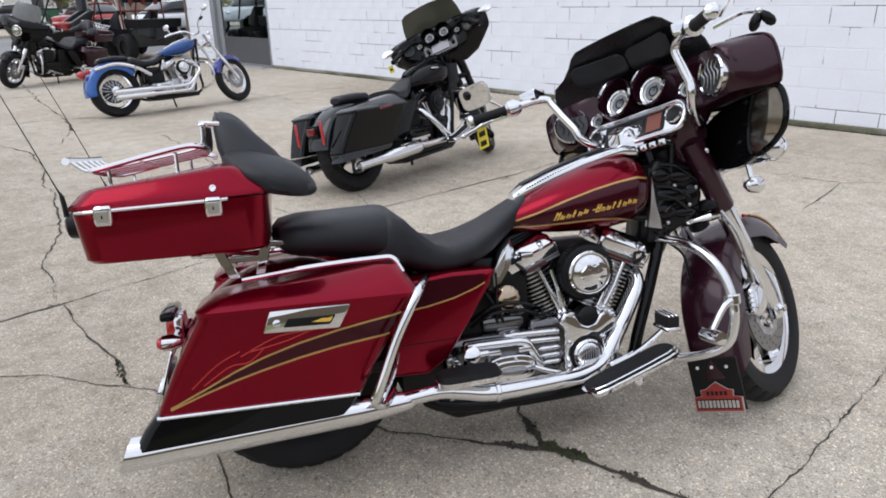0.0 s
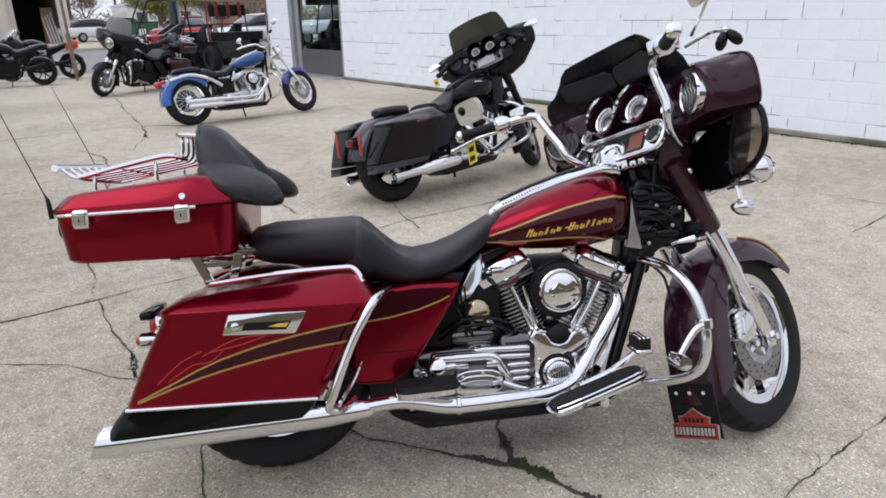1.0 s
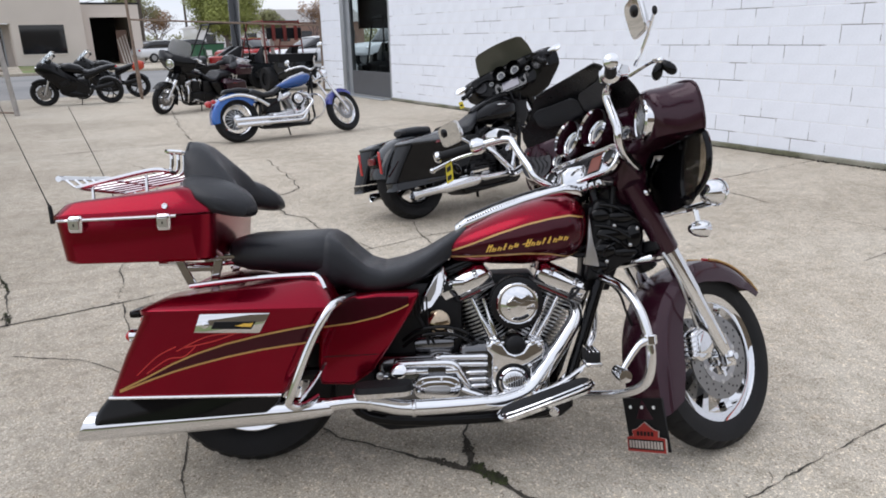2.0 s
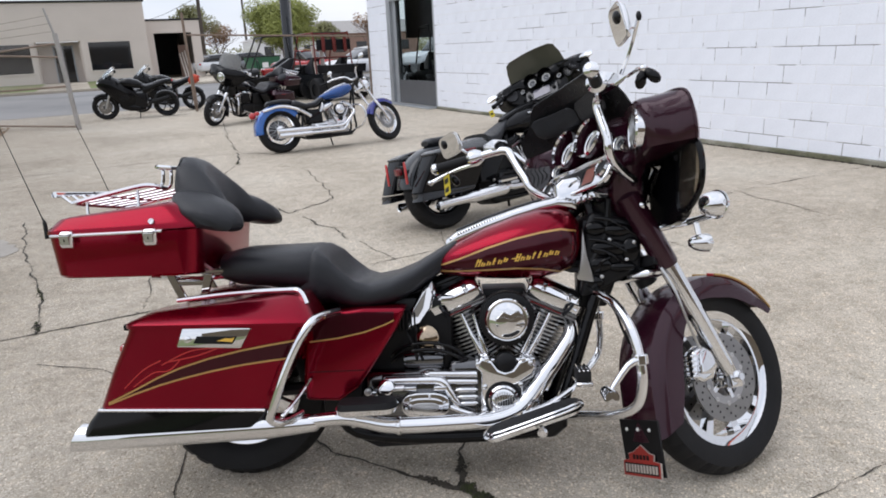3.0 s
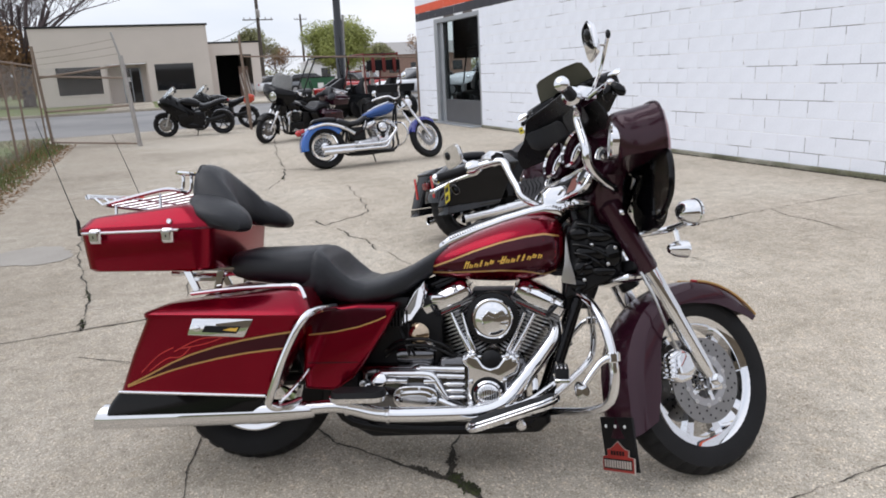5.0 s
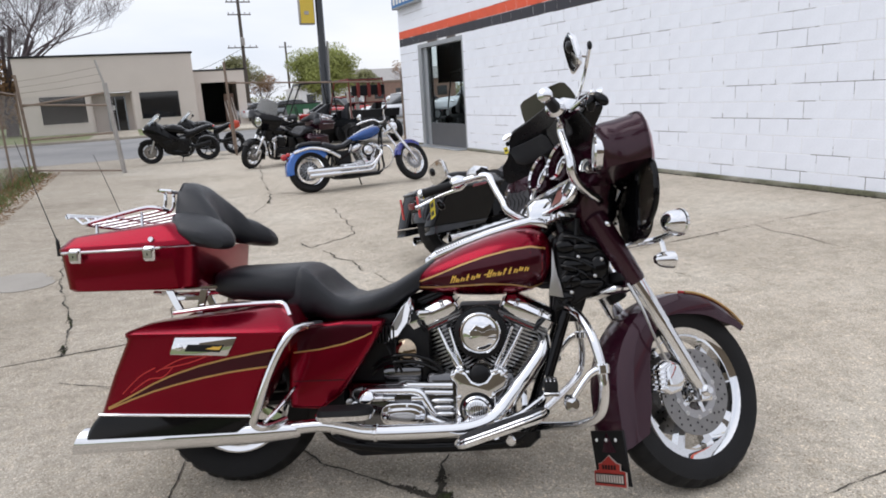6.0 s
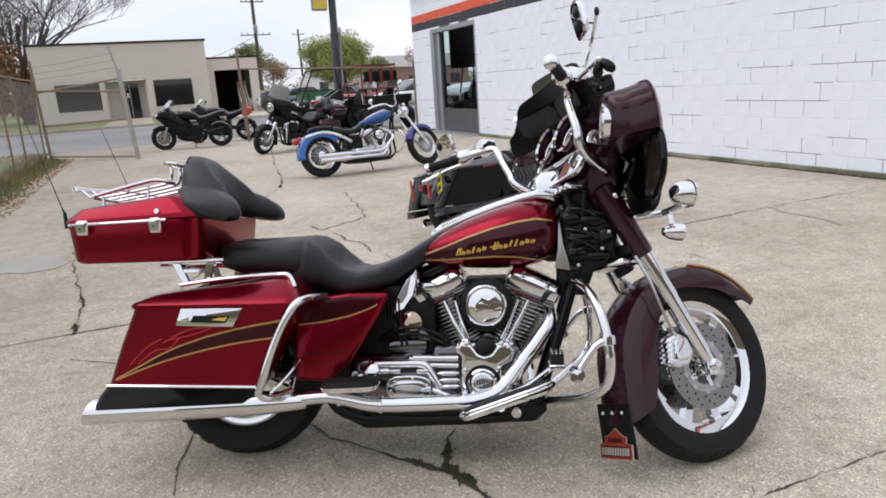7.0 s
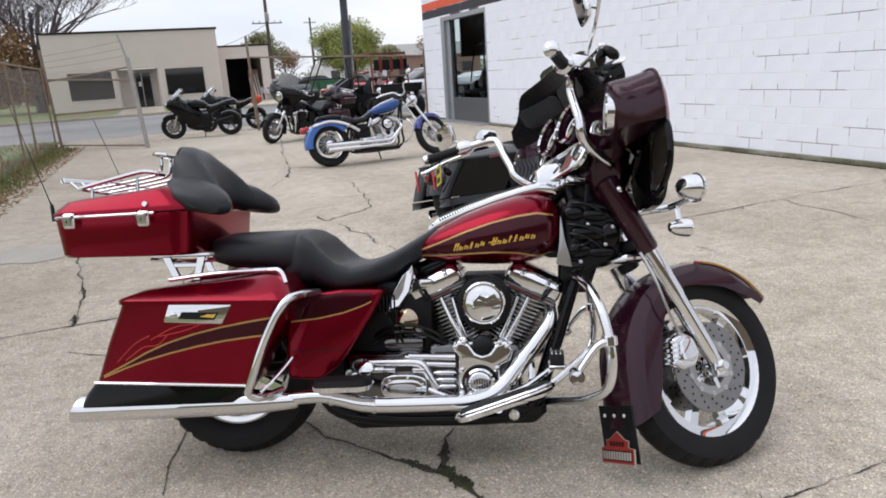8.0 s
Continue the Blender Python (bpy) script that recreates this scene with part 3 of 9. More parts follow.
    for s0, h0, s1, h1 in ((-0.022, 0.412, -0.090, 0.560), (-0.008, 0.412, -0.050, 0.560), (0.100, 0.412, 0.165, 0.560), (0.122, 0.412, 0.200, 0.556)):
        pr = part("pushrod_tube", tube([(s0, 0.112, h0), (s0 + (s1 - s0) * 0.5, 0.115, h0 + (h1 - h0) * 0.5), (s0 + (s1 - s0) * 0.55, 0.115, h0 + (h1 - h0) * 0.55), (s1, 0.110, h1)], [0.0105, 0.0105, 0.008, 0.008], 10, 1), KP, T)
        part("tube_cuff", lathe([(0.010, 0), (0.014, 0.003), (0.014, 0.014), (0.010, 0.018)], (s0, 0.112, h0 - 0.002), ((s1 - s0), 0, (h1 - h0)), 12), KP, pr)
    for s in (-0.015, 0.112):
        part("lifter_block", rbox(s - 0.034, s + 0.034, 0.09, 0.145, 0.388, 0.418, 0.008, 2), KP, T)
    part("oil_filter", lathe([(0.028, 0), (0.032, 0.004), (0.032, 0.052), (0.024, 0.058)], (0.050, 0.11, 0.402), (0, 1, 0.1), 20), BLACK, T)
    if o.get("guards"):
        hn = part("horn", lathe([(0.038, 0), (0.040, 0.005), (0.030, 0.014), (0.012, 0.019), (0.001, 0.020)], (-0.205, 0.125, 0.488), (-0.10, 0.97, 0.10), 26), BROWN_CHROME, T, "small chrome dome by the cylinder, ground reflection painted in")
        part("horn_stem", tube([(-0.19, 0.12, 0.49), (-0.165, 0.12, 0.455), (-0.15, 0.10, 0.43)], 0.010, 10, 3), K, hn)
        for k in range(2):
            part("cable", tube([(-0.29 + 0.05 * k, 0.11, 0.54), (-0.25 + 0.012 * k, 0.135, 0.47), (-0.24 + 0.02 * k, 0.12, 0.41)], 0.005, 6, 4), BLACK, T)
        part("starter_motor", lathe([(0.010, -0.075), (0.030, -0.070), (0.034, -0.055), (0.034, 0.050), (0.030, 0.060), (0.012, 0.066)], (-0.215, 0.090, 0.410), (1, 0, 0), 24), CASE_GREY, T, "small polished dark starter motor")
        for dz, dw in ((0.0, 0.0), (0.022, 0.004)):
            part("oil_line", tube([(-0.325, 0.115 + dw, 0.405 + dz), (-0.27, 0.142 + dw, 0.445 + dz), (-0.18, 0.145 + dw, 0.452 + dz), (-0.11, 0.132 + dw, 0.425 + dz), (-0.07, 0.11, 0.40)], 0.0055, 8, 5), BLACK_PAINT, T)
        part("regulator", join(*[rbox(-0.305 + 0.012 * k, -0.299 + 0.012 * k, 0.105, 0.142, 0.515, 0.575, 0.001, 1) for k in range(6)], rbox(-0.306, -0.238, 0.10, 0.118, 0.515, 0.575, 0.003, 1)), BLACK, T, "finned black regulator")
        for a0, a1 in (((-0.16, 0.105, 0.585), (-0.135, 0.10, 0.555)), ((0.275, 0.105, 0.580), (0.245, 0.10, 0.548))):
            mid = tuple((x + y) / 2 + z for x, y, z in zip(a0, a1, (0.0, 0.022, 0.004)))
            part("plug_wire", tube([a0, mid, a1], [0.005, 0.006, 0.008], 8, 4), VINYL, T)
        part("coil_bracket", rbox(-0.155, -0.115, 0.095, 0.135, 0.600, 0.625, 0.005, 2), K, T)
    ac = (0.057, 0.10, 0.546)
    prof = [(0.05, 0), (0.086, 0.004), (0.086, 0.050), (0.075, 0.054)]
    filt = lathe(prof, ac, (0, 1, 0), 64)
    pleats = [P(ac[0] + (0.0875 + 0.0035 * (i % 2)) * math.cos(2 * math.pi * i / 120), ac[1] + 0.01, ac[2] + (0.0875 + 0.0035 * (i % 2)) * math.sin(2 * math.pi * i / 120)) for i in range(120)]
    air = part("air_cleaner", join(filt, loft([pleats, [p + P(0, 0.036, 0) for p in pleats]])), BLACK, T, "black pleated air filter")
    part("air_cleaner_cover", lathe([(0.066, 0.048), (0.070, 0.056), (0.070, 0.066), (0.066, 0.070), (0.060, 0.068), (0.054, 0.070), (0.045, 0.076), (0.03, 0.080), (0.001, 0.082)], ac, (0, 1, 0), 48), K, air, "polished chrome cover")
    emb = join(prism([(0.020, 0.552), (0.045, 0.578), (0.067, 0.568), (0.092, 0.580), (0.115, 0.556), (0.09, 0.560), (0.067, 0.548), (0.045, 0.560)], ac[1] + 0.076, ac[1] + 0.084, 0.002, 1), rbox(0.022, 0.112, ac[1] + 0.074, ac[1] + 0.080, 0.528, 0.538, 0.002, 1))
    part("cover_emblem", emb, K, air)
    wedge = [(-0.183, 0.672), (-0.172, 0.640), (-0.186, 0.585), (-0.232, 0.528), (-0.278, 0.512), (-0.256, 0.580), (-0.212, 0.650)]
    tw = part("tank_wedge", loft([[P(a, 0.07, b) for a, b in wedge], [P(a, 0.128 - 0.10 * (b - 0.52), b) for a, b in wedge], [P(-0.212 + (a + 0.212) * 0.72, 0.140 - 0.10 * (b - 0.52), 0.595 + (b - 0.595) * 0.80) for a, b in wedge]]), K, T, "pointed bright chrome cover under the seat")
    part("wedge_fold", prism([(-0.270, 0.516), (-0.240, 0.530), (-0.212, 0.590), (-0.200, 0.650), (-0.232, 0.600), (-0.256, 0.560)], 0.128, 0.137, 0.003, 1), STEEL if K is CHROME else K, tw)
    return case


def exhaust(T, o, sg=1):
    w = sg * 0.26
    if sg > 0:
        hd = tube([(0.240, 0.00, 0.520), (0.268, 0.040, 0.510), (0.266, 0.072, 0.470), (0.218, 0.100, 0.405), (0.163, 0.126, 0.338), (0.117, 0.150, 0.283), (0.072, 0.178, 0.250), (0.0, 0.206, 0.236), (-0.10, 0.230, 0.236), (-0.305, 0.257, 0.240), (-0.40, 0.26, 0.258), (-0.47, 0.26, 0.268), (-0.57, 0.26, 0.260)], [0.022, 0.024, 0.025, 0.028, 0.030, 0.030, 0.029, 0.027, 0.026, 0.025, 0.024, 0.022, 0.022], 16, 5)
        part("header_pipe", hd, CHROME, T, "chrome exhaust header with heat shields")
        for s in (-0.30, -0.44):
            part("pipe_clamp", lathe([(0.027, 0), (0.029, 0.002), (0.029, 0.012), (0.027, 0.014)], (s, 0.256, 0.239 if s > -0.4 else 0.264), (1, 0, 0), 18), CHROME, T)
    prof = [(0.020, 0), (0.027, -0.01), (0.034, -0.08), (0.041, -0.16), (0.043, -0.50), (0.044, -0.66), (0.046, -0.74), (0.046, -0.778), (0.040, -0.773), (0.036, -0.69)]
    if o.get("dark"):
        w = sg * 0.292
        prof = [(0.020, 0.16), (0.040, 0.14), (0.047, 0.10), (0.047, -0.22), (0.036, -0.26), (0.034, -0.30), (0.034, -0.50), (0.037, -0.51), (0.037, -0.54), (0.031, -0.535), (0.030, -0.46)]
    mf = lathe(prof, (-0.545, w * 0.985, 0.232 if o.get("dark") else 0.255), (1, 0, 0.045), 28)
    for v in mf.verts:
        if v.co.x < -1.27:
            v.co.x -= (0.225 - v.co.z) * 0.45
    if o.get("dark") and sg > 0:
        part("rear_header", tube([(-0.15, 0.06, 0.52), (-0.14, 0.13, 0.49), (-0.10, 0.185, 0.42), (-0.03, 0.225, 0.32), (0.03, 0.235, 0.262), (0.02, 0.25, 0.24)], [0.022, 0.026, 0.027, 0.027, 0.026, 0.022], 14, 5), CHROME, T, "chrome rear exhaust header")
    part("muffler", mf, o.get("muffler", CHROME), T, "long silencer")


def front_end(T, o):
    ax = (0.756, 0.0, 0.311)
    S = Matrix.Translation(P(-0.003, -0.006, -0.016)) @ steering(ax, o["steer"] + 4) if o.get("guards") else steering(ax, o["steer"])
    C = CHROME if not o.get("dark") else BLACK
    wh = cast_wheel("front_wheel", ax, 0.216, 0.062, o.get("rim", CHROME), T, o.get("spokes", 9), S=S)
    part("tyre", tyre(ax, 0.319, 0.056, 0.213), RUBBER, wh, "black rubber tyre", S=S)
    for sg in (1, -1):
        brake_disc(ax, sg * 0.056, S=S, parent=wh)

    def along(x, w, f=0.0):
        return (ax[0] - math.sin(FORK) * x + math.cos(FORK) * f, w, ax[2] + math.cos(FORK) * x + math.sin(FORK) * f)
    for sg in (1, -1):
        w = sg * 0.092
        leg = part("fork_leg", tube([along(-0.015, w), along(0.04, w), along(0.06, w), along(0.26, w), along(0.27, w), along(0.46, w)], [0.020, 0.024, 0.027, 0.030, 0.032, 0.032], 18, 1), C, T, "polished fork slider", S=S)
        part("fork_cover", tube([along(0.435, w), along(0.445, w), along(0.70, w)], [0.034, 0.038, 0.040], 18, 1), o["front"], leg, "painted fork cover", S=S)
        part("cover_bolt", lathe([(0.011, 0), (0.011, 0.006), (0.006, 0.010), (0.001, 0.011)], along(0.655, w + sg * 0.036, 0.0), (-0.3, sg, 0), 14), C, leg, S=S)
        part("axle_cap", lathe([(0.014, 0), (0.020, 0.008), (0.020, 0.018), (0.012, 0.026), (0.001, 0.028)], (ax[0], w + sg * 0.006, ax[2]), (0, sg, 0), 18), C, leg, S=S)
        part("axle_clamp", rbox(ax[0] - 0.028, ax[0] + 0.028, w - 0.016, w + 0.016, ax[2] - 0.035, ax[2] + 0.02, 0.008, 2), C, leg, S=S)
        q = along(0.105, sg * 0.085, -0.085)
        cal = prism([(q[0] - 0.055, q[2] - 0.035), (q[0] - 0.05, q[2] + 0.045), (q[0] - 0.01, q[2] + 0.065), (q[0] + 0.035, q[2] + 0.045), (q[0] + 0.055, q[2] - 0.005), (q[0] + 0.03, q[2] - 0.045), (q[0] - 0.02, q[2] - 0.055)], sg * 0.062, sg * 0.106, 0.012, 3)
        cb = part("brake_caliper", cal, C, leg, "chrome brake caliper", S=S)
        part("caliper_ridge", prism([(q[0] - 0.040, q[2] - 0.025), (q[0] - 0.035, q[2] + 0.035), (q[0] - 0.005, q[2] + 0.048), (q[0] + 0.025, q[2] + 0.030), (q[0] + 0.038, q[2] - 0.005), (q[0] + 0.02, q[2] - 0.030)], sg * 0.100, sg * 0.116, 0.007, 2), C, cb, S=S)
        for r in range(5):
            part("caliper_fin", rbox(q[0] - 0.060, q[0] - 0.030, sg * 0.084 - 0.020, sg * 0.084 + 0.022, q[2] - 0.036 + 0.016 * r, q[2] - 0.028 + 0.016 * r, 0.002, 1), C, cb, S=S)
    part("axle", tube([(ax[0], -0.13, ax[2]), (ax[0], 0.13, ax[2])], 0.012, 12, 1), C, wh, S=S)
    # fender with its flap and plate
    def skirt(a):
        return curve2([(20, 0.03), (35, 0.035), (60, 0.075), (90, 0.085), (115, 0.07), (140, 0.105), (165, 0.132), (185, 0.130), (207, 0.112)], a)
    fd = part("front_fender", arc_fender(ax, 0.348, 0.090, 41, 206, skirt, 44, drop=180), o["front"], T, "wide skirted front fender", S=S)
    if o.get("guards"):
        edge = tube([(ax[0] + 0.354 * math.cos(radians(a)), w, ax[2] + 0.354 * math.sin(radians(a))) for a, w in ((40.5, 0.0), (50, 0.012), (62, 0.014), (78, 0.012), (92, 0.0))], 0.004, 6, 4)
        part("gold_line", edge, GOLD, fd, S=S)
        side = tube([(ax[0] + r * math.cos(radians(a)), w, ax[2] + r * math.sin(radians(a))) for a, w, r in ((40, 0.046, 0.3495), (50, 0.056, 0.3480), (62, 0.060, 0.3470), (76, 0.060, 0.3470), (90, 0.054, 0.3480))], 0.0055, 6, 4)
        part("red_line", side, FLAME, fd, S=S)
        part("gold_line", tube([(ax[0] + 0.3455 * math.cos(radians(a)), 0.073, ax[2] + 0.3455 * math.sin(radians(a))) for a in (40, 50, 60, 70, 80, 88)], 0.0042, 6, 3), GOLD, fd, S=S)
        b0 = (ax[0] - 0.348, 0.160)
        flap = prism([(b0[0] - 0.003, b0[1] + 0.05), (b0[0] + 0.004, b0[1] - 0.122), (b0[0] + 0.010, b0[1] - 0.122), (b0[0] + 0.005, b0[1] + 0.05)], -0.085, 0.085, 0.001, 1)
        fl = part("mud_flap", flap, BLACK, fd, "black rubber mud flap", S=S)
        M = S @ Matrix.Translation(P(b0[0] - 0.004, 0, b0[1] - 0.078)) @ Matrix.Rotation(radians(4), 4, 'Y') @ Matrix(((0, 0, -1, 0), (1, 0, 0, 0), (0, 1, 0, 0), (0, 0, 0, 1)))

        def plate(pts, z0, z1):
            bm = bmesh.new()
            lo, hi = [bm.verts.new((-x, y, z0)) for x, y in pts], [bm.verts.new((-x, y, z1)) for x, y in pts]
            bm.faces.new(lo)
            bm.faces.new(hi[::-1])
            for i in range(len(pts)):
                bm.faces.new((lo[i], hi[i], hi[(i + 1) % len(pts)], lo[(i + 1) % len(pts)]))
            return bm
        shield = [(-0.080, -0.045), (0.080, -0.045), (0.080, 0.000), (0.052, 0.004), (0.055, 0.022), (0.035, 0.026), (0.0, 0.048), (-0.035, 0.026), (-0.055, 0.022), (-0.052, 0.004), (-0.080, 0.000)]
        pl = part("flap_badge", plate([(x * 1.05, y * 1.06) for x, y in shield], 0.0, 0.004), BADGE_PALE, fl, "shield-shaped red badge", S=M)
        part("badge_face", plate(shield, 0.003, 0.0055), BADGE_RED, pl, S=M)
        part("badge_bar", plate([(-0.074, -0.038), (0.074, -0.038), (0.074, -0.006), (-0.074, -0.006)], 0.005, 0.0065), BLACK, pl, S=M)
        for i in range(11):
            x = -0.066 + i * 0.0132
            part("badge_mark", plate([(x - 0.0045, -0.034), (x + 0.0045, -0.034), (x + 0.0045, -0.010), (x - 0.0045, -0.010)], 0.006, 0.0075), BADGE_PALE, pl, S=M)
        for i in range(5):
            x = -0.030 + i * 0.015
            part("badge_mark", plate([(x - 0.005, 0.006), (x + 0.005, 0.006), (x + 0.005, 0.020), (x - 0.005, 0.020)], 0.005, 0.0065), BLACK, pl, S=M)
        for w in (-0.05, 0.0, 0.05):
            part("rivet", lathe([(0.006, 0), (0.005, 0.003), (0.001, 0.004)], (b0[0] - 0.006, w, b0[1] + 0.02), (-1, 0, 0), 10), WHITE, fl, S=S)
        hose = tube([(0.50, 0.10, 0.68), (0.52, 0.125, 0.60), (0.555, 0.125, 0.50), (0.60, 0.11, 0.43), (0.625, 0.10, 0.41)], 0.0045, 8, 5)
        part("yoke_trim", sec_loft([(0.435, 0.035, 0.655, 0.672), (0.460, 0.085, 0.650, 0.684), (0.520, 0.088, 0.652, 0.690), (0.545, 0.050, 0.662, 0.682)], 20, 3.0), CHROME, T, "chrome cover under the fork yoke", S=S)
        part("brake_hose", hose, STEEL, T, "braided brake hose", S=S)
    # yokes
    part("lower_yoke", rbox(*[along(0.46, 0)[0] - 0.05, along(0.46, 0)[0] + 0.04], -0.10, 0.10, along(0.46, 0)[2] - 0.02, along(0.46, 0)[2] + 0.02, 0.012, 2), BLACK, T, S=S)
    part("upper_yoke", rbox(0.38, 0.47, -0.13, 0.13, 0.985, 1.01, 0.01, 2), C, T, S=S)
    part("yoke_cover", tube([along(0.40, 0, -0.03), along(0.72, 0, -0.03)], 0.035, 14, 1), BLACK, T, S=S)
    return S, along


def fairing(T, o, S):
    """Fork-mounted fairing: bulging inner dash with speaker pods, outer shell, deflectors, screen."""
    K = BLACK_PAINT if o.get("dark") else CHROME
    col, inner = o["front"], o.get("inner", o["front"])
    # height, s at the middle, then (w, s) outward: dash corner, pod inner, pod outer, wing, edge
    levels = [(0.815, 0.425, 0.04, 0.427, 0.06, 0.43, 0.075, 0.44, 0.085, 0.455, 0.095, 0.47),
              (0.86, 0.395, 0.06, 0.398, 0.085, 0.405, 0.10, 0.42, 0.115, 0.44, 0.125, 0.46),
              (0.915, 0.362, 0.09, 0.366, 0.125, 0.376, 0.145, 0.39, 0.16, 0.41, 0.17, 0.44),
              (0.958, 0.352, 0.12, 0.358, 0.148, 0.370, 0.160, 0.382, 0.168, 0.405, 0.175, 0.44),
              (0.990, 0.357, 0.150, 0.364, 0.172, 0.376, 0.182, 0.378, 0.190, 0.400, 0.200, 0.440),
              (1.006, 0.362, 0.160, 0.37, 0.218, 0.376, 0.312, 0.348, 0.382, 0.384, 0.437, 0.430),
              (1.03, 0.375, 0.165, 0.38, 0.220, 0.378, 0.330, 0.335, 0.392, 0.378, 0.450, 0.420),
              (1.08, 0.392, 0.170, 0.39, 0.222, 0.376, 0.335, 0.328, 0.396, 0.372, 0.454, 0.414),
              (1.125, 0.400, 0.170, 0.395, 0.222, 0.372, 0.330, 0.322, 0.392, 0.368, 0.450, 0.408),
              (1.150, 0.403, 0.160, 0.40, 0.212, 0.372, 0.312, 0.328, 0.372, 0.372, 0.432, 0.408),
              (1.168, 0.410, 0.150, 0.405, 0.200, 0.385, 0.280, 0.36, 0.33, 0.39, 0.38, 0.42),
              (1.185, 0.425, 0.130, 0.42, 0.170, 0.415, 0.22, 0.41, 0.26, 0.43, 0.29, 0.45)]
    if not o.get("guards"):
        levels[:6] = [(0.82, 0.41, 0.04, 0.412, 0.07, 0.42, 0.10, 0.43, 0.14, 0.445, 0.16, 0.47),
                      (0.86, 0.375, 0.07, 0.380, 0.10, 0.39, 0.17, 0.41, 0.24, 0.43, 0.28, 0.46),
                      (0.915, 0.352, 0.11, 0.356, 0.155, 0.37, 0.22, 0.39, 0.30, 0.41, 0.345, 0.45),
                      (0.955, 0.353, 0.145, 0.36, 0.205, 0.375, 0.265, 0.375, 0.34, 0.405, 0.390, 0.45),
                      (0.985, 0.357, 0.158, 0.365, 0.217, 0.376, 0.308, 0.350, 0.370, 0.388, 0.425, 0.435),
                      (1.00, 0.362, 0.160, 0.37, 0.218, 0.376, 0.318, 0.345, 0.385, 0.382, 0.440, 0.428)]
    irings, edges = [], []
    for lv in levels:
        h, half = lv[0], [Vector((0.0, lv[1], 0))] + [Vector((lv[2 + 2 * k], lv[3 + 2 * k], 0)) for k in range(5)]
        pts = spline([Vector((-half[1].x, half[1].y, 0))] + half, 4)[4:]
        irings.append([P(q.y, -q.x, h) for q in pts[::-1]] + [P(q.y, q.x, h) for q in pts[1:]])
        edges.append((h, half[5].x, half[5].y))
    ib = loft(irings, closed=False)
    bmesh.ops.recalc_face_normals(ib, faces=ib.faces)
    bmesh.ops.solidify(ib, geom=ib.faces[:], thickness=0.004)
    rings = []
    for (h, W, e), nose in zip(edges, (0.520, 0.545, 0.570, 0.590, 0.606, 0.62, 0.628, 0.630, 0.615, 0.600, 0.575, 0.54)):
        ring = []
        for k in range(33):
            q = -1 + k / 16
            x = 1 - abs(q)
            ring.append(P(e + 0.002 + (nose - e) * x ** 0.8, math.copysign((W - 0.001) * (1 - x ** 1.25), q), h))
        rings.append(ring)
    def sheet(rows):
        out = loft(rows, closed=False)
        bmesh.ops.recalc_face_normals(out, faces=out.faces)
        bmesh.ops.solidify(out, geom=out.faces[:], thickness=0.005)
        return out
    sh = part("fairing", sheet(rings[5:]), o.get("shell", col), T, "fork-mounted batwing fairing", S=S)
    part("fairing_skirt", sheet(rings[:6]), BLACK_PAINT, sh, "black lower skirt of the fairing", S=S)
    part("inner_panel", ib, inner, sh, "bulging inner dash panel", S=S)
    for r in (0, -1):
        part("edge_trim", tube([(p.x, -p.y, p.z) for p in ([q[r] for q in irings[5:]])], 0.0045, 8, 3), o.get("edge", BLACK), sh, S=S)
    lean = Vector((-1, 0, 0.30)).normalized()

    def dial(w, h, s, r, hood=True, face=DIM_FACE):
        ax = (lean.x, 0, lean.z)
        g = part("gauge", lathe([(r * 0.98, -0.03), (r * 1.04, 0.006), (r * 0.98, 0.012), (r * 0.86, 0.010), (r * 0.82, 0.004)], (s, w, h), ax, 32, cap=False), K, sh, "chrome-rimmed gauge", S=S)
        part("gauge_face", lathe([(r * 0.86, 0.000), (r * 0.86, 0.003)], (s, w, h), ax, 28), face, g, S=S)
        part("gauge_pointer", tube([(s - 0.006, w, h + 0.003), (s - 0.005, w + r * 0.45, h + r * 0.38)], 0.0018, 5, 1), BLACK, g, S=S)
        part("gauge_ring", lathe([(r * 0.84, 0.003), (r * 0.82, 0.0055), (r * 0.70, 0.0040), (r * 0.68, 0.003)], (s, w, h), ax, 28, cap=False), GAUGE, g, S=S)
        part("gauge_ring", lathe([(r * 0.40, 0.003), (r * 0.38, 0.0050), (r * 0.30, 0.0050), (r * 0.28, 0.003)], (s, w, h), ax, 20, cap=False), BLACK, g, S=S)
        if hood:
            part("gauge_hood", lathe([(r * 1.10, -0.045), (r * 1.34, 0.044), (r * 1.46, 0.044), (r * 1.28, -0.045)], (s + 0.012, w, h + 0.010), ax, 36, cap=False), inner, g, S=S)
            part("hood_rim", lathe([(r * 1.33, 0.044), (r * 1.40, 0.052), (r * 1.48, 0.044), (r * 1.40, 0.038), (r * 1.33, 0.044)], (s + 0.012, w, h + 0.010), ax, 36, cap=False), K, g, S=S)
    for w in (-0.068, 0.068):
        dial(w, 1.092, 0.358, 0.046)
    for w in (-0.178, 0.178):
        dial(w, 1.062, 0.372, 0.026, False)
    # radio in its chrome bezel
    def rounded(hw, h0, h1, r):
        out = []
        for cw, ch, a0 in ((hw - r, h1 - r, 0), (-hw + r, h1 - r, 90), (-hw + r, h0 + r, 180), (hw - r, h0 + r, 270)):
            for k in range(5):
                a = radians(a0 + 22.5 * k)
                out.append((cw + r * math.cos(a), ch + r * math.sin(a)))
        return out

    def plate(outline, s0, s1):
        return loft([[P(s0 + 0.55 * (h - 0.985), w, h) for w, h in outline], [P(s1 + 0.55 * (h - 0.985), w, h) for w, h in outline]])
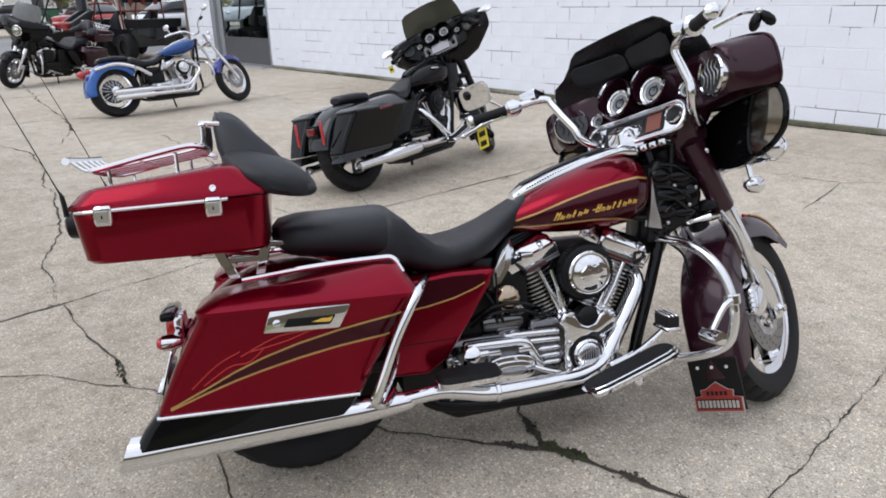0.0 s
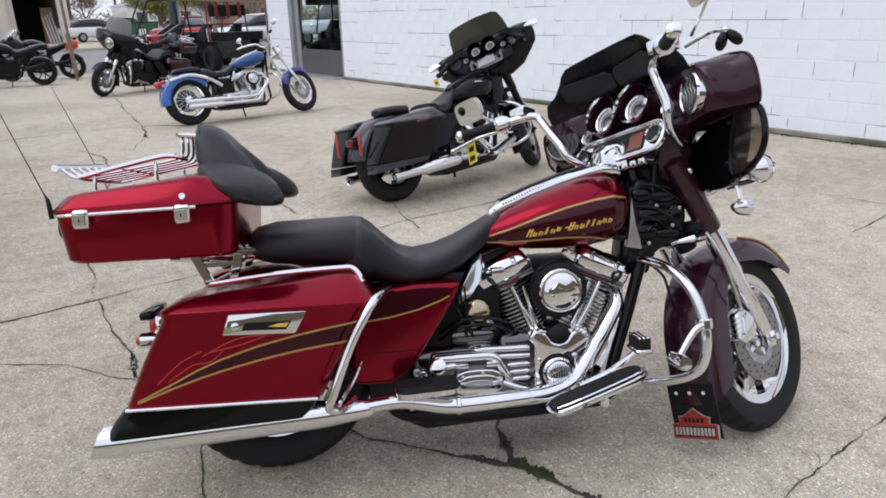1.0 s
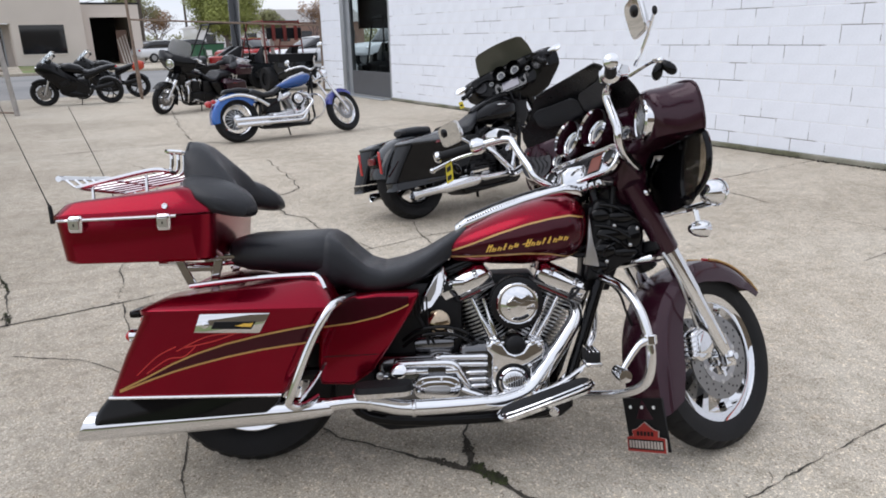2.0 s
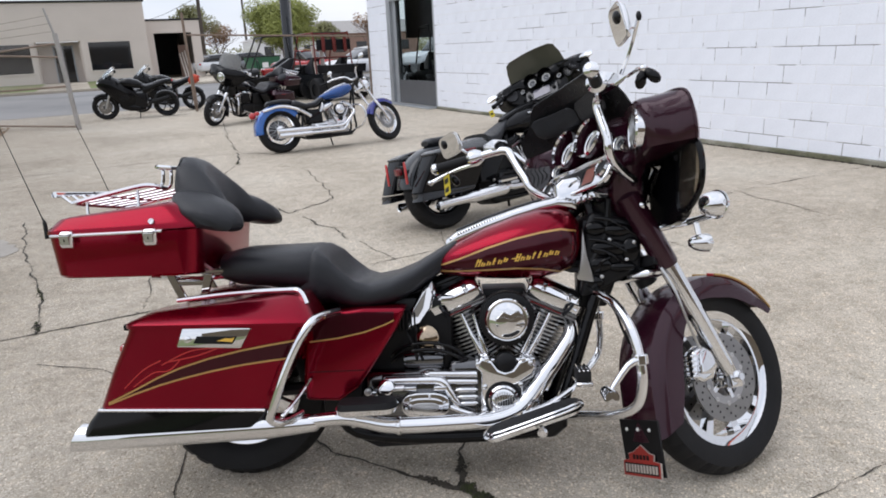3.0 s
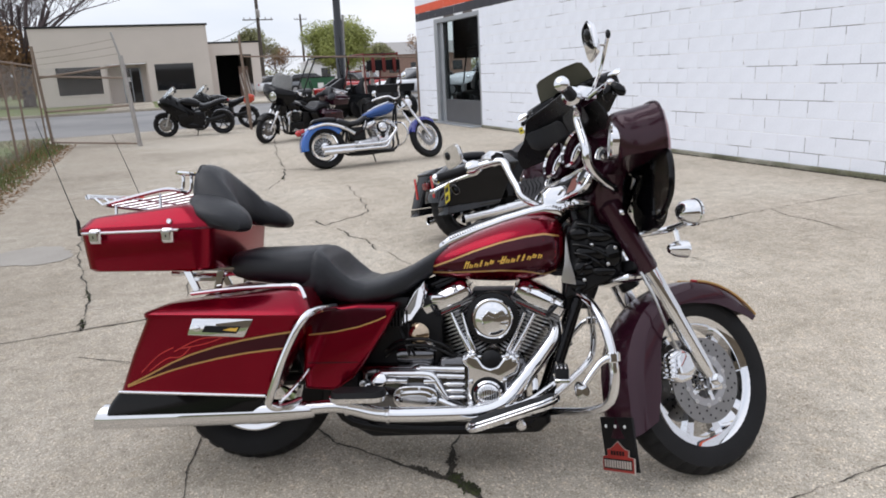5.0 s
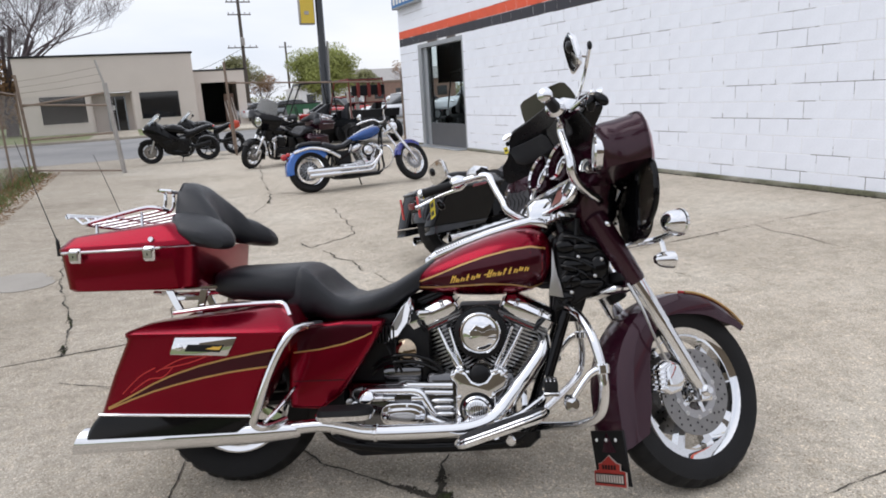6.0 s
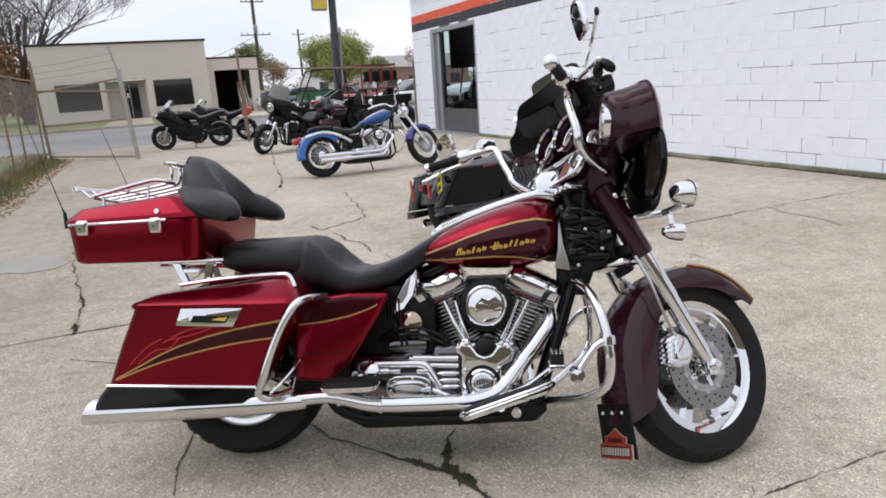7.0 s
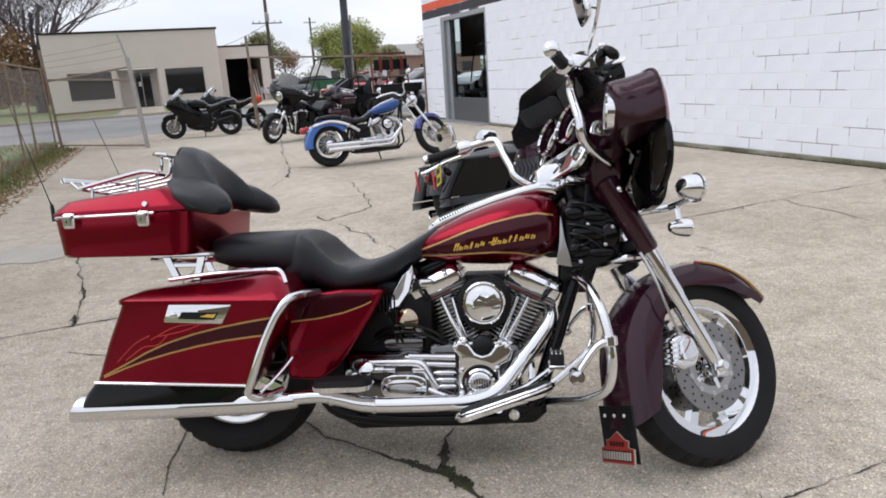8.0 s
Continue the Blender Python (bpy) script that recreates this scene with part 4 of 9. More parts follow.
    if o.get("dark"):
        rad = part("radio", plate(rounded(0.150, 0.930, 1.035, 0.020), 0.318, 0.375), GREY_PAINT, sh, "dark dash panel with a pale screen", S=S)
        part("radio_display", plate(rounded(0.078, 0.950, 1.020, 0.004), 0.312, 0.330), SCREEN, rad, S=S)
        for w in (-0.115, 0.115):
            part("dash_knob", lathe([(0.016, 0), (0.016, 0.014), (0.010, 0.018)], (0.312, w, 0.985), (-1, 0, 0.5), 18), BLACK, rad, S=S)
    else:
        rad = part("radio", plate(rounded(0.124, 0.946, 1.024, 0.008), 0.318, 0.375), BLACK, sh, "radio in a chrome bezel", S=S)
        bez = bmesh.new()
        oo, ii = rounded(0.188, 0.936, 1.033, 0.042), rounded(0.120, 0.948, 1.022, 0.010)
        for (wa, ha), (wb, hb), (wc, hc), (wd, hd) in zip(oo, oo[1:] + oo[:1], ii[1:] + ii[:1], ii):
            q = [bez.verts.new(P((0.316 if k < 2 else 0.310) + 0.55 * (hh - 0.985), ww, hh)) for k, (ww, hh) in enumerate(((wa, ha), (wb, hb), (wc, hc), (wd, hd)))]
            bez.faces.new(q)
        bmesh.ops.remove_doubles(bez, verts=bez.verts, dist=1e-5)
        bmesh.ops.solidify(bez, geom=bez.faces[:], thickness=0.012)
        part("radio_bezel", bez, K, rad, "chrome bezel", S=S)
        part("bezel_rim", tube([(0.312 + 0.55 * (h - 0.985), w, h) for w, h in oo + oo[:1]], 0.0065, 10, 1), K, rad, S=S)
        part("radio_display", plate([(-0.085, 0.985), (0.030, 0.985), (0.030, 1.008), (-0.085, 1.008)], 0.3155, 0.330), DARK_GLASS, rad, S=S)
        part("radio_slot", plate([(-0.07, 0.966), (0.025, 0.966), (0.025, 0.972), (-0.07, 0.972)], 0.3160, 0.330), STEEL, rad, S=S)
        part("radio_card", plate([(0.045, 0.958), (0.100, 0.958), (0.100, 1.012), (0.045, 1.012)], 0.3155, 0.330), BROWN_CARD, rad, S=S)
        for w in (-0.147, 0.147):
            part("dash_knob", lathe([(0.026, 0), (0.028, 0.006), (0.022, 0.012), (0.018, 0.009), (0.001, 0.009)], (0.311, w * 1.05, 0.986), (-1, 0, 0.5), 24), BLACK, rad, S=S)
            part("knob_rim", lathe([(0.024, 0.008), (0.028, 0.014), (0.031, 0.006), (0.024, 0.006)], (0.311, w * 1.05, 0.986), (-1, 0, 0.5), 24, cap=False), K, rad, S=S)
        for i in range(7):
            w = -0.105 + i * 0.035
            part("switch", rbox(0.288, 0.350, w - 0.013, w + 0.013, 0.900, 0.922, 0.006, 2), K, rad, S=S)
    for sg in (1, -1):
        c, d = Vector((0.345, sg * 0.280, 1.075)), Vector((-0.87, sg * -0.47, 0.10)).normalized()
        sp = part("speaker", lathe([(0.060, -0.02), (0.065, 0.003), (0.061, 0.009), (0.057, 0.005)], tuple(c), tuple(d), 32, cap=False), K, sh, "round speaker with chrome grille", S=S)
        part("speaker_cone", lathe([(0.062, 0.004), (0.034, -0.004), (0.022, 0.002), (0.001, 0.004)], tuple(c), tuple(d), 28), SPEAKER, sp, S=S)
        u = d.cross(Vector((0, 0, 1))).normalized()
        v = u.cross(d)
        for i in range(5):
            x = -0.036 + 0.018 * i
            top = 0.048 - abs(x) * 0.6
            pts = [c + d * 0.008 + u * (x + q) + v * y for q, y in ((0.0, -top), (0.009, -top * 0.2), (-0.006, top * 0.5), (0.004, top))]
            part("speaker_grille", tube([tuple(q) for q in pts], [0.0022, 0.0034, 0.0024, 0.0012] if sg > 0 else [0.0012, 0.0018, 0.0014, 0.0010], 6, 3), STEEL if sg > 0 else BLACK, sp, S=S)
        if o.get("guards"):
            low = [(0.105, 0.865), (0.14, 0.812), (0.235, 0.795), (0.310, 0.815), (0.352, 0.885), (0.378, 0.960), (0.378, 1.008), (0.28, 1.004), (0.18, 0.978), (0.115, 0.930)]
            lw = spline([Vector((a, b, 0)) for a, b in low + low[:1]], 4)[:-1]
            part("fairing_lower", loft([[P(0.452 + 0.25 * (0.41 - q.x) + d * (1 if 0 < k < 3 else 0.6), sg * (0.278 + (q.x - 0.29) * f), 0.905 + (q.y - 0.905) * f) for q in lw] for k, (d, f) in enumerate(((-0.004, 0.93), (0.004, 1.0), (0.030, 1.0), (0.045, 0.92)))]), BLACK_PAINT, sh, "black lower fairing panel", S=S)
            ov = spline([Vector((w, h, 0)) for w, h in ((0.365, 1.000), (0.420, 1.008), (0.455, 0.990), (0.462, 0.930), (0.438, 0.868), (0.372, 0.824), (0.322, 0.822), (0.318, 0.870), (0.340, 0.945), (0.365, 1.000))], 4)[:-1]
            for bw, bh in ((0.305, 0.985), (0.30, 0.835)):
                part("panel_bolt", lathe([(0.008, 0), (0.008, 0.006), (0.004, 0.008)], (0.447 + 0.25 * (0.41 - bw), sg * bw, bh), (-1, 0, 0), 10), BLACK, sh, S=S)
            fr = loft([[P(0.440 + 0.25 * (0.43 - q.x), sg * (q.x - 0.024), q.y) for q in ov], [P(0.446 + 0.25 * (0.43 - q.x), sg * (q.x - 0.024), q.y) for q in ov]])
            dfl = part("wind_deflector", fr, DEFLECTOR, sh, "smoked oval wind deflector", S=S)
            part("deflector_rim", tube([(0.443 + 0.25 * (0.43 - q.x), sg * (q.x - 0.024), q.y) for q in ov + ov[:1]], 0.0095, 8, 1), BLACK_PAINT, dfl, S=S)
    # screen and pouches
    if o.get("pouch"):
        pts = []
        for h, s, W in ((1.160, 0.440, 0.305), (1.190, 0.420, 0.302), (1.222, 0.395, 0.285), (1.245, 0.375, 0.245), (1.275, 0.350, 0.210), (1.300, 0.328, 0.185), (1.315, 0.315, 0.160), (1.319, 0.310, 0.135)):
            pts.append([P(s - 1.25 * (W * q) ** 2, W * q, h - 0.012 * q * q) for q in (-1 + 2 * k / 24 for k in range(25))])
        sb = loft(pts, closed=False)
        bmesh.ops.recalc_face_normals(sb, faces=sb.faces)
        bmesh.ops.solidify(sb, geom=sb.faces[:], thickness=0.004)
        scr = part("windscreen", sb, DARK_GLASS, sh, "low black windscreen", S=S)
        for w0, w1 in ((-0.205, -0.012), (-0.006, 0.175)):
            secs = []
            for k in range(11):
                u = -1 + 2 * k / 10
                w = (w0 + w1) / 2 + (w1 - w0) / 2 * u
                f = (1 - abs(u) ** 7) ** 0.5 + 0.03
                fh = 0.55 + 0.45 * f
                c = 0.352 - 1.25 * w * w
                secs.append([P(c + 0.004 - 0.007 * f * math.cos(a) - 0.022 * fh * math.sin(a), w, 1.220 + 0.034 * fh * math.copysign(abs(math.sin(a)) ** 0.7, math.sin(a))) for a in (2 * math.pi * q / 16 for q in range(16))])
            part("screen_pouch", loft(secs), VINYL, scr, "black vinyl pouch", S=S)
    elif o.get("screen"):
        pts = []
        hi, wd = o["screen"], o.get("screen_wide", 1.0)
        for h, s, W in ((1.165, 0.46, 0.27), (1.17 + hi * 0.5, 0.42, 0.255), (1.17 + hi * 0.85, 0.375, 0.23), (1.17 + hi * 0.97, 0.36, 0.19), (1.17 + hi, 0.355, 0.15)):
            pts.append([P(s - 1.0 * (W * q) ** 2, wd * W * q, h - 0.015 * q * q) for q in (-1 + 2 * k / 16 for k in range(17))])
        sb = loft(pts, closed=False)
        bmesh.ops.recalc_face_normals(sb, faces=sb.faces)
        bmesh.ops.solidify(sb, geom=sb.faces[:], thickness=0.004)
        part("windscreen", sb, o.get("screen_mat", SMOKE), sh, "tinted windscreen", S=S)
    part("headlight", lathe([(0.090, -0.02), (0.095, 0.012), (0.086, 0.022), (0.075, 0.020), (0.04, 0.028), (0.001, 0.030)], (0.622, 0, 1.00), (1, 0, 0), 28), K, sh, "chrome-ringed headlight", S=S)
    return sh


def handlebar(T, o, S, SM):
    C = BLACK_PAINT if o.get("dark") else CHROME
    pts = [(0.450, 0.0, 0.930), (0.440, 0.09, 0.932), (0.395, 0.148, 0.940), (0.345, 0.166, 0.954), (0.290, 0.186, 0.978), (0.256, 0.205, 1.008), (0.250, 0.216, 1.045), (0.247, 0.228, 1.10), (0.245, 0.238, 1.152), (0.238, 0.252, 1.174), (0.215, 0.280, 1.180), (0.17, 0.33, 1.174), (0.075, 0.42, 1.158)] if o.get("tall") else [(0.40, 0.0, 1.03), (0.40, 0.08, 1.03), (0.375, 0.17, 1.10), (0.35, 0.24, 1.135), (0.27, 0.32, 1.125), (0.19, 0.37, 1.10), (0.09, 0.42, 1.07)]
    if o.get("dark"):
        pts = pts[:3] + [(0.35, 0.23, 1.115), (0.29, 0.29, 1.085), (0.24, 0.33, 1.055), (0.15, 0.375, 1.015)]
    full = [(s, -w, h) for s, w, h in pts[::-1]] + pts[1:]
    if o.get("tall"):
        # the clamp sits a little askew, so the right riser stands wider than the left
        full = [(s, w + 0.045 * max(0.0, min(1.0, (1.15 - h) / 0.11)) * min(1.0, abs(w) / 0.12), h) for s, w, h in full]
    bar = part("handlebar", tube(full, 0.0145, 12, 5), C, T, "chrome handlebar", S=S)
    for sg in (1, -1):
        a, b = Vector((pts[-2][0], sg * pts[-2][1], pts[-2][2])), Vector((pts[-1][0], sg * pts[-1][1], pts[-1][2]))
        dv = (b - a).normalized()
        g0 = b - dv * 0.085
        end = b + dv * 0.035
        gr = part("grip", tube([tuple(g0), tuple(g0 + dv * 0.008), tuple(b + dv * 0.02), tuple(end)], [0.019, 0.0175, 0.0175, 0.0185], 16, 1), RUBBER, bar, "black rubber grip", S=S)
        part("grip_end", lathe([(0.018, 0), (0.022, 0.004), (0.021, 0.016), (0.012, 0.024), (0.001, 0.026)], tuple(end), tuple(dv), 20), C, gr, S=S)
        hsn = g0 - dv * 0.035
        part("switch_housing", tube([tuple(g0), tuple(g0 - dv * 0.01), tuple(hsn), tuple(hsn - dv * 0.02)], [0.020, 0.030, 0.031, 0.020], 14, 1), C, bar, S=S)
        part("switch", rbox(hsn.x - 0.030, hsn.x - 0.012, hsn.y - 0.012, hsn.y + 0.012, hsn.z - 0.006, hsn.z + 0.014, 0.003, 1), BLACK, bar, S=S)
        res = hsn - dv * 0.055 + Vector((0.02, 0, 0.022))
        part("brake_reservoir", rbox(res.x - 0.030, res.x + 0.034, res.y - 0.036, res.y + 0.036, res.z - 0.020, res.z + 0.020, 0.007, 2), C, bar, S=S)
        lv = [tuple(hsn + Vector((0.030, 0, -0.004))), tuple(hsn + Vector((0.055, sg * 0.02, -0.010))), tuple(b + Vector((0.060, 0, -0.015))), tuple(end + Vector((0.045, 0, -0.012)))]
        if not o.get("tall"):
            part("lever", tube(lv, [0.007, 0.007, 0.006, 0.008], 8, 4), CHROME, bar, S=S)
        # mirror on its stalk
        if o.get("mirror_up"):
            up = sg > 0
            mc = Vector((0.165, 0.476, 1.296)) if up else Vector((0.103, -0.503, 1.250))
            foot = Vector((0.215, 0.400, 1.190)) if up else Vector((0.150, -0.40, 1.165))
            tip = Vector((0.207, 0.508, 1.310)) if up else Vector((0.135, -0.49, 1.235))
            st = part("mirror_stalk", tube([tuple(foot), tuple(foot * 0.55 + tip * 0.45 + Vector((0.006, 0, 0))), tuple(tip)], [0.006, 0.005, 0.006], 8, 4), C, bar, S=SM)
            part("mirror_arm", tube([tuple(foot * 0.2 + tip * 0.8), tuple(mc + Vector((0.018, 0, -0.004)))], 0.004, 6, 1), C, st, S=SM)
            part("stalk_cap", ellipsoid(tuple(tip), (0.008, 0.008, 0.014), 10), BLACK, st, S=SM)
            hw, hh = (0.046, 0.054) if up else (0.072, 0.044)
            body = sec_loft([(0.020, hw * 0.45, -hh * 0.5, hh * 0.5), (0.013, hw * 0.85, -hh * 0.85, hh * 0.85), (0.0, hw, -hh, hh), (-0.004, hw, -hh, hh)], 28, 4.0)
            M = SM @ Matrix.Translation(P(*mc)) @ Matrix.Rotation(radians(-18 if up else 5), 4, 'Z') @ Matrix.Rotation(radians(-10 if up else -18), 4, 'Y')
            mb = part("mirror", body, C, st, "chrome-backed mirror", S=M)
            part("mirror_glass", sec_loft([(-0.0045, hw * 0.92, -hh * 0.92, hh * 0.92), (-0.006, hw * 0.91, -hh * 0.91, hh * 0.91)], 28, 4.0), MIRROR, mb, S=M)
            part("blind_spot_mirror", lathe([(0.018, 0), (0.017, 0.004), (0.010, 0.008), (0.001, 0.009)], (-0.006, -hw * 0.45 if not up else hw * 0.2, hh * 0.3), (-1, 0, 0), 18), DARK_GLASS, mb, S=M)
            ball = Vector((0.191, 0.520, 1.156)) if up else Vector((0.0, -0.490, 1.092))
            lv2 = part("lever_end", ellipsoid(tuple(ball), (0.012, 0.010, 0.010), 12), C, bar, S=SM)
            part("lever_blade", tube([tuple(foot + Vector((-0.005, -0.02 * sg, -0.022))), tuple(foot.lerp(ball, 0.5) + Vector((0.014, 0, 0.004))), tuple(ball)], [0.007, 0.006, 0.008], 8, 4), C, lv2, S=SM)
            ball = ball if up else Vector((0.070, -0.452, 1.115))
            for k, (da, db, dc) in enumerate(((0.026, 0.018, -0.036), (0.002, -0.026, -0.040)) if up else ((0.020, 0.012, -0.036),)):
                m0, m1 = ball, ball + Vector((da, db, dc)) * 1.15
                rg = [m0.lerp(m1, x) for x in (0.0, 0.15, 0.4, 0.7, 0.92, 1.0)]
                part("signal_blade", tube([tuple(q) for q in rg], [0.003, 0.009, 0.014, 0.015, 0.010, 0.003], 10, 1), BLACK_PAINT, lv2, "black oval signal blade", S=SM)
            if not up:
                tg = part("paper_tag", loft([[P(0.046 + dx, -0.441 + a, 1.073 + b) for a, b in ((-0.024, -0.038), (0.024, -0.034), (0.022, 0.040), (-0.026, 0.036))] for dx in (-0.001, 0.001)]), TAG, bar, "yellow paper tag with dark bars", S=SM)
                for b in (-0.018, 0.016):
                    part("tag_bar", loft([[P(0.046 + dx, -0.441 + a, 1.073 + b + q) for a, q in ((-0.016, -0.010), (0.015, -0.008), (0.015, 0.010), (-0.016, 0.008))] for dx in (-0.0025, -0.0012)]), BLACK, tg, S=SM)
                part("tag_string", tube([(0.046, -0.441, 1.112), (0.060, -0.44, 1.128)], 0.0012, 5, 1), BLACK, tg, S=SM)
    part("riser", rbox(pts[0][0] - 0.028, pts[0][0] + 0.028, -0.05, 0.05, pts[0][2] - 0.04, pts[0][2] + 0.018, 0.01, 2), C, bar, S=S)
    return bar


def touring(T, o):
    """A touring motorcycle with saddlebags; o sets paint, steering and extras."""
    rx = (-0.86, 0.0, 0.312)
    wh = cast_wheel("rear_wheel", rx, 0.205, 0.062, o.get("rim", CHROME), T, o.get("spokes", 9))
    part("tyre", tyre(rx, 0.318, 0.066, 0.205), RUBBER, wh, "black rubber tyre")
    part("rear_fender", arc_fender(rx, 0.350, 0.115, 25, 172, lambda a: 0.09, 30), o["body"], T)
    tail = part("tail_light", rbox(-1.225, -1.185, -0.040, 0.040, 0.47, 0.525, 0.012, 2), LENS_DARK if o.get("dark") else LENS_RED, T, "red tail light")
    part("tail_housing", rbox(-1.20, -1.17, -0.055, 0.055, 0.45, 0.54, 0.01, 2), CHROME if not o.get("dark") else BLACK_PAINT, tail)
    for sg in (1, -1):
        saddlebag(T, sg, o)
        if o.get("dark"):
            part("light_strip", rbox(-1.234, -1.222, sg * 0.140 - 0.013, sg * 0.140 + 0.013, 0.40, 0.57, 0.004, 1), LENS_RED, T, "upright red light strip")
            continue
        sig = part("rear_signal", lathe([(0.005, 0), (0.018, 0.003), (0.018, 0.008), (0.012, 0.016), (0.001, 0.018)], (-1.222, sg * 0.115, 0.475), (-1, 0, 0), 18), LENS_RED, T, "red turn signal")
        part("signal_body", lathe([(0.001, 0), (0.015, 0.008), (0.023, 0.03), (0.024, 0.058)], (-1.165, sg * 0.115, 0.475), (-1, 0, 0), 18), CHROME, sig)
    if o.get("guards"):
        lb = part("light_bar", tube([(-1.19, -0.13, 0.475), (-1.20, 0.0, 0.482), (-1.19, 0.13, 0.475)], 0.011, 8, 4), CHROME, T, "chrome rear light bar")
        part("bar_shroud", rbox(-1.224, -1.185, -0.05, 0.125, 0.535, 0.560, 0.010, 2), BLACK_PAINT, lb)
        pb = part("plate_bracket", prism([(-1.262, 0.270), (-1.256, 0.270), (-1.205, 0.430), (-1.212, 0.432)], -0.095, 0.095, 0.0015, 1), CHROME, T, "plain chrome plate bracket")
        part("bracket_rim", tube([(-1.262, 0.098, 0.272), (-1.210, 0.098, 0.432), (-1.206, 0.06, 0.440), (-1.206, -0.06, 0.440), (-1.210, -0.098, 0.432), (-1.262, -0.098, 0.272)], 0.004, 6, 3), CHROME, pb)
    exhaust(T, o, 1)
    exhaust(T, o, -1)
    engine(T, o)
    # chassis tubes
    fr = [tube([(0.34, 0.02, 0.93), (0.372, 0.06, 0.70), (0.325, 0.08, 0.52), (0.262, 0.092, 0.33), (0.20, 0.11, 0.19), (0.05, 0.12, 0.155), (-0.35, 0.12, 0.155), (-0.50, 0.12, 0.22), (-0.52, 0.10, 0.45)], 0.020, 10, 4),
          tube([(0.34, -0.02, 0.93), (0.372, -0.06, 0.70), (0.325, -0.08, 0.52), (0.262, -0.092, 0.33), (0.20, -0.11, 0.19), (0.05, -0.12, 0.155), (-0.35, -0.12, 0.155), (-0.50, -0.12, 0.22), (-0.52, -0.10, 0.45)], 0.020, 10, 4),
          tube([(0.36, 0, 0.95), (0.15, 0, 0.78), (-0.25, 0, 0.62), (-0.55, 0, 0.58)], 0.030, 10, 4), tube([(0.42, 0, 0.80), (0.35, 0, 0.985)], 0.045, 14, 1)]
    part("frame", join(*fr), BLACK_PAINT, T, "black tubular frame")
    part("lower_pan", rr_loft([(-0.40, 0.115, 0.22, 0.140, -0.11, 0.11, 0.03), (-0.46, 0.155, 0.25, 0.175, -0.13, 0.13, 0.03), (-0.46, 0.20, 0.25, 0.20, -0.13, 0.13, 0.03)]), BLACK, T)
    part("swing_arm", join(tube([(-0.48, 0.10, 0.33), (-0.86, 0.115, 0.312)], 0.022, 8, 1), tube([(-0.48, -0.10, 0.33), (-0.86, -0.115, 0.312)], 0.022, 8, 1), rbox(-0.56, -0.42, -0.14, 0.14, 0.22, 0.52, 0.03, 2)), BLACK, T)
    for sg in (1, -1):
        part("shock", tube([(-0.72, sg * 0.13, 0.33), (-0.62, sg * 0.13, 0.60)], 0.022, 10, 1), CHROME, T)
        sc = [(-0.575, 0.585), (-0.592, 0.470), (-0.598, 0.380), (-0.594, 0.312), (-0.486, 0.306), (-0.422, 0.350), (-0.352, 0.450), (-0.292, 0.540), (-0.262, 0.602), (-0.40, 0.605)]
        c = part("side_cover", prism(sc, sg * 0.10, sg * 0.215, 0.016, 3), o["side"], T, "painted side cover")
        if o.get("guards") and sg > 0:
            ln = [(-0.59, 0.501), (-0.48, 0.513), (-0.396, 0.530), (-0.33, 0.552), (-0.270, 0.580)]
            part("upper_panel", decal(c, [(-0.59, 0.578), (-0.40, 0.594), (-0.29, 0.592)], ln, -0.560, -0.300, 24, 5), PANEL, c, "dark maroon upper band")
            part("gold_line", decal(c, *band(ln, 0.0024), -0.572, -0.300, 20, 1, 0.002), GOLD, c)
            part("cover_groove", decal(c, *band([(-0.60, 0.405), (-0.38, 0.408)], 0.0012), -0.578, -0.400, 12, 1, 0.001), BLACK, c)
    part("battery_box", rbox(-0.50, -0.12, -0.13, 0.10, 0.36, 0.62, 0.03, 2), BLACK, T)
    part("intake", join(rbox(-0.05, 0.16, -0.12, 0.0, 0.42, 0.63, 0.03, 2), lathe([(0.035, -0.05), (0.035, 0.08)], (0.055, 0.02, 0.53), (0, 1, 0), 16)), BLACK, T)
    part("neck_plate", prism([(0.292, 0.662), (0.344, 0.652), (0.338, 0.685), (0.324, 0.735), (0.316, 0.790), (0.310, 0.830), (0.307, 0.790), (0.304, 0.730)], 0.088, 0.110, 0.006, 2), STEEL if o.get("guards") else BLACK, T, "pointed plate at the frame neck")
    nw = 0.06 if o.get("guards") else 0.115
    part("neck_cover_black", rr_loft([(0.30, 0.56, 0.40, 0.56, -nw * 0.6, nw * 0.6, 0.02), (0.30, 0.70, 0.45, 0.70, -nw, nw, 0.03), (0.31, 0.84, 0.46, 0.84, -nw, nw, 0.03)]), BLACK, T)
    # tank
    ts = [(-0.185, 0.045, 0.690, 0.735), (-0.150, 0.085, 0.683, 0.765), (-0.09, 0.115, 0.673, 0.800), (0.0, 0.142, 0.664, 0.842), (0.09, 0.158, 0.660, 0.874), (0.17, 0.164, 0.662, 0.895), (0.235, 0.158, 0.672, 0.900), (0.275, 0.140, 0.690, 0.888), (0.300, 0.105, 0.720, 0.862), (0.308, 0.06, 0.755, 0.830)]
    tk = part("fuel_tank", sec_loft(ts, 36, 2.35), o["tank"], T, o.get("tank_label", "glossy fuel tank"))
    con = [(-0.135, 0.03, 0.768, 0.800), (-0.10, 0.045, 0.785, 0.826), (0.0, 0.050, 0.822, 0.866), (0.10, 0.052, 0.858, 0.898), (0.19, 0.054, 0.884, 0.922), (0.24, 0.056, 0.892, 0.935), (0.285, 0.052, 0.885, 0.935), (0.300, 0.045, 0.880, 0.915)]
    cs = part("tank_console", sec_loft(con, 20, 3.5), CHROME if not o.get("dark") else BLACK_PAINT, tk, "chrome tank console")
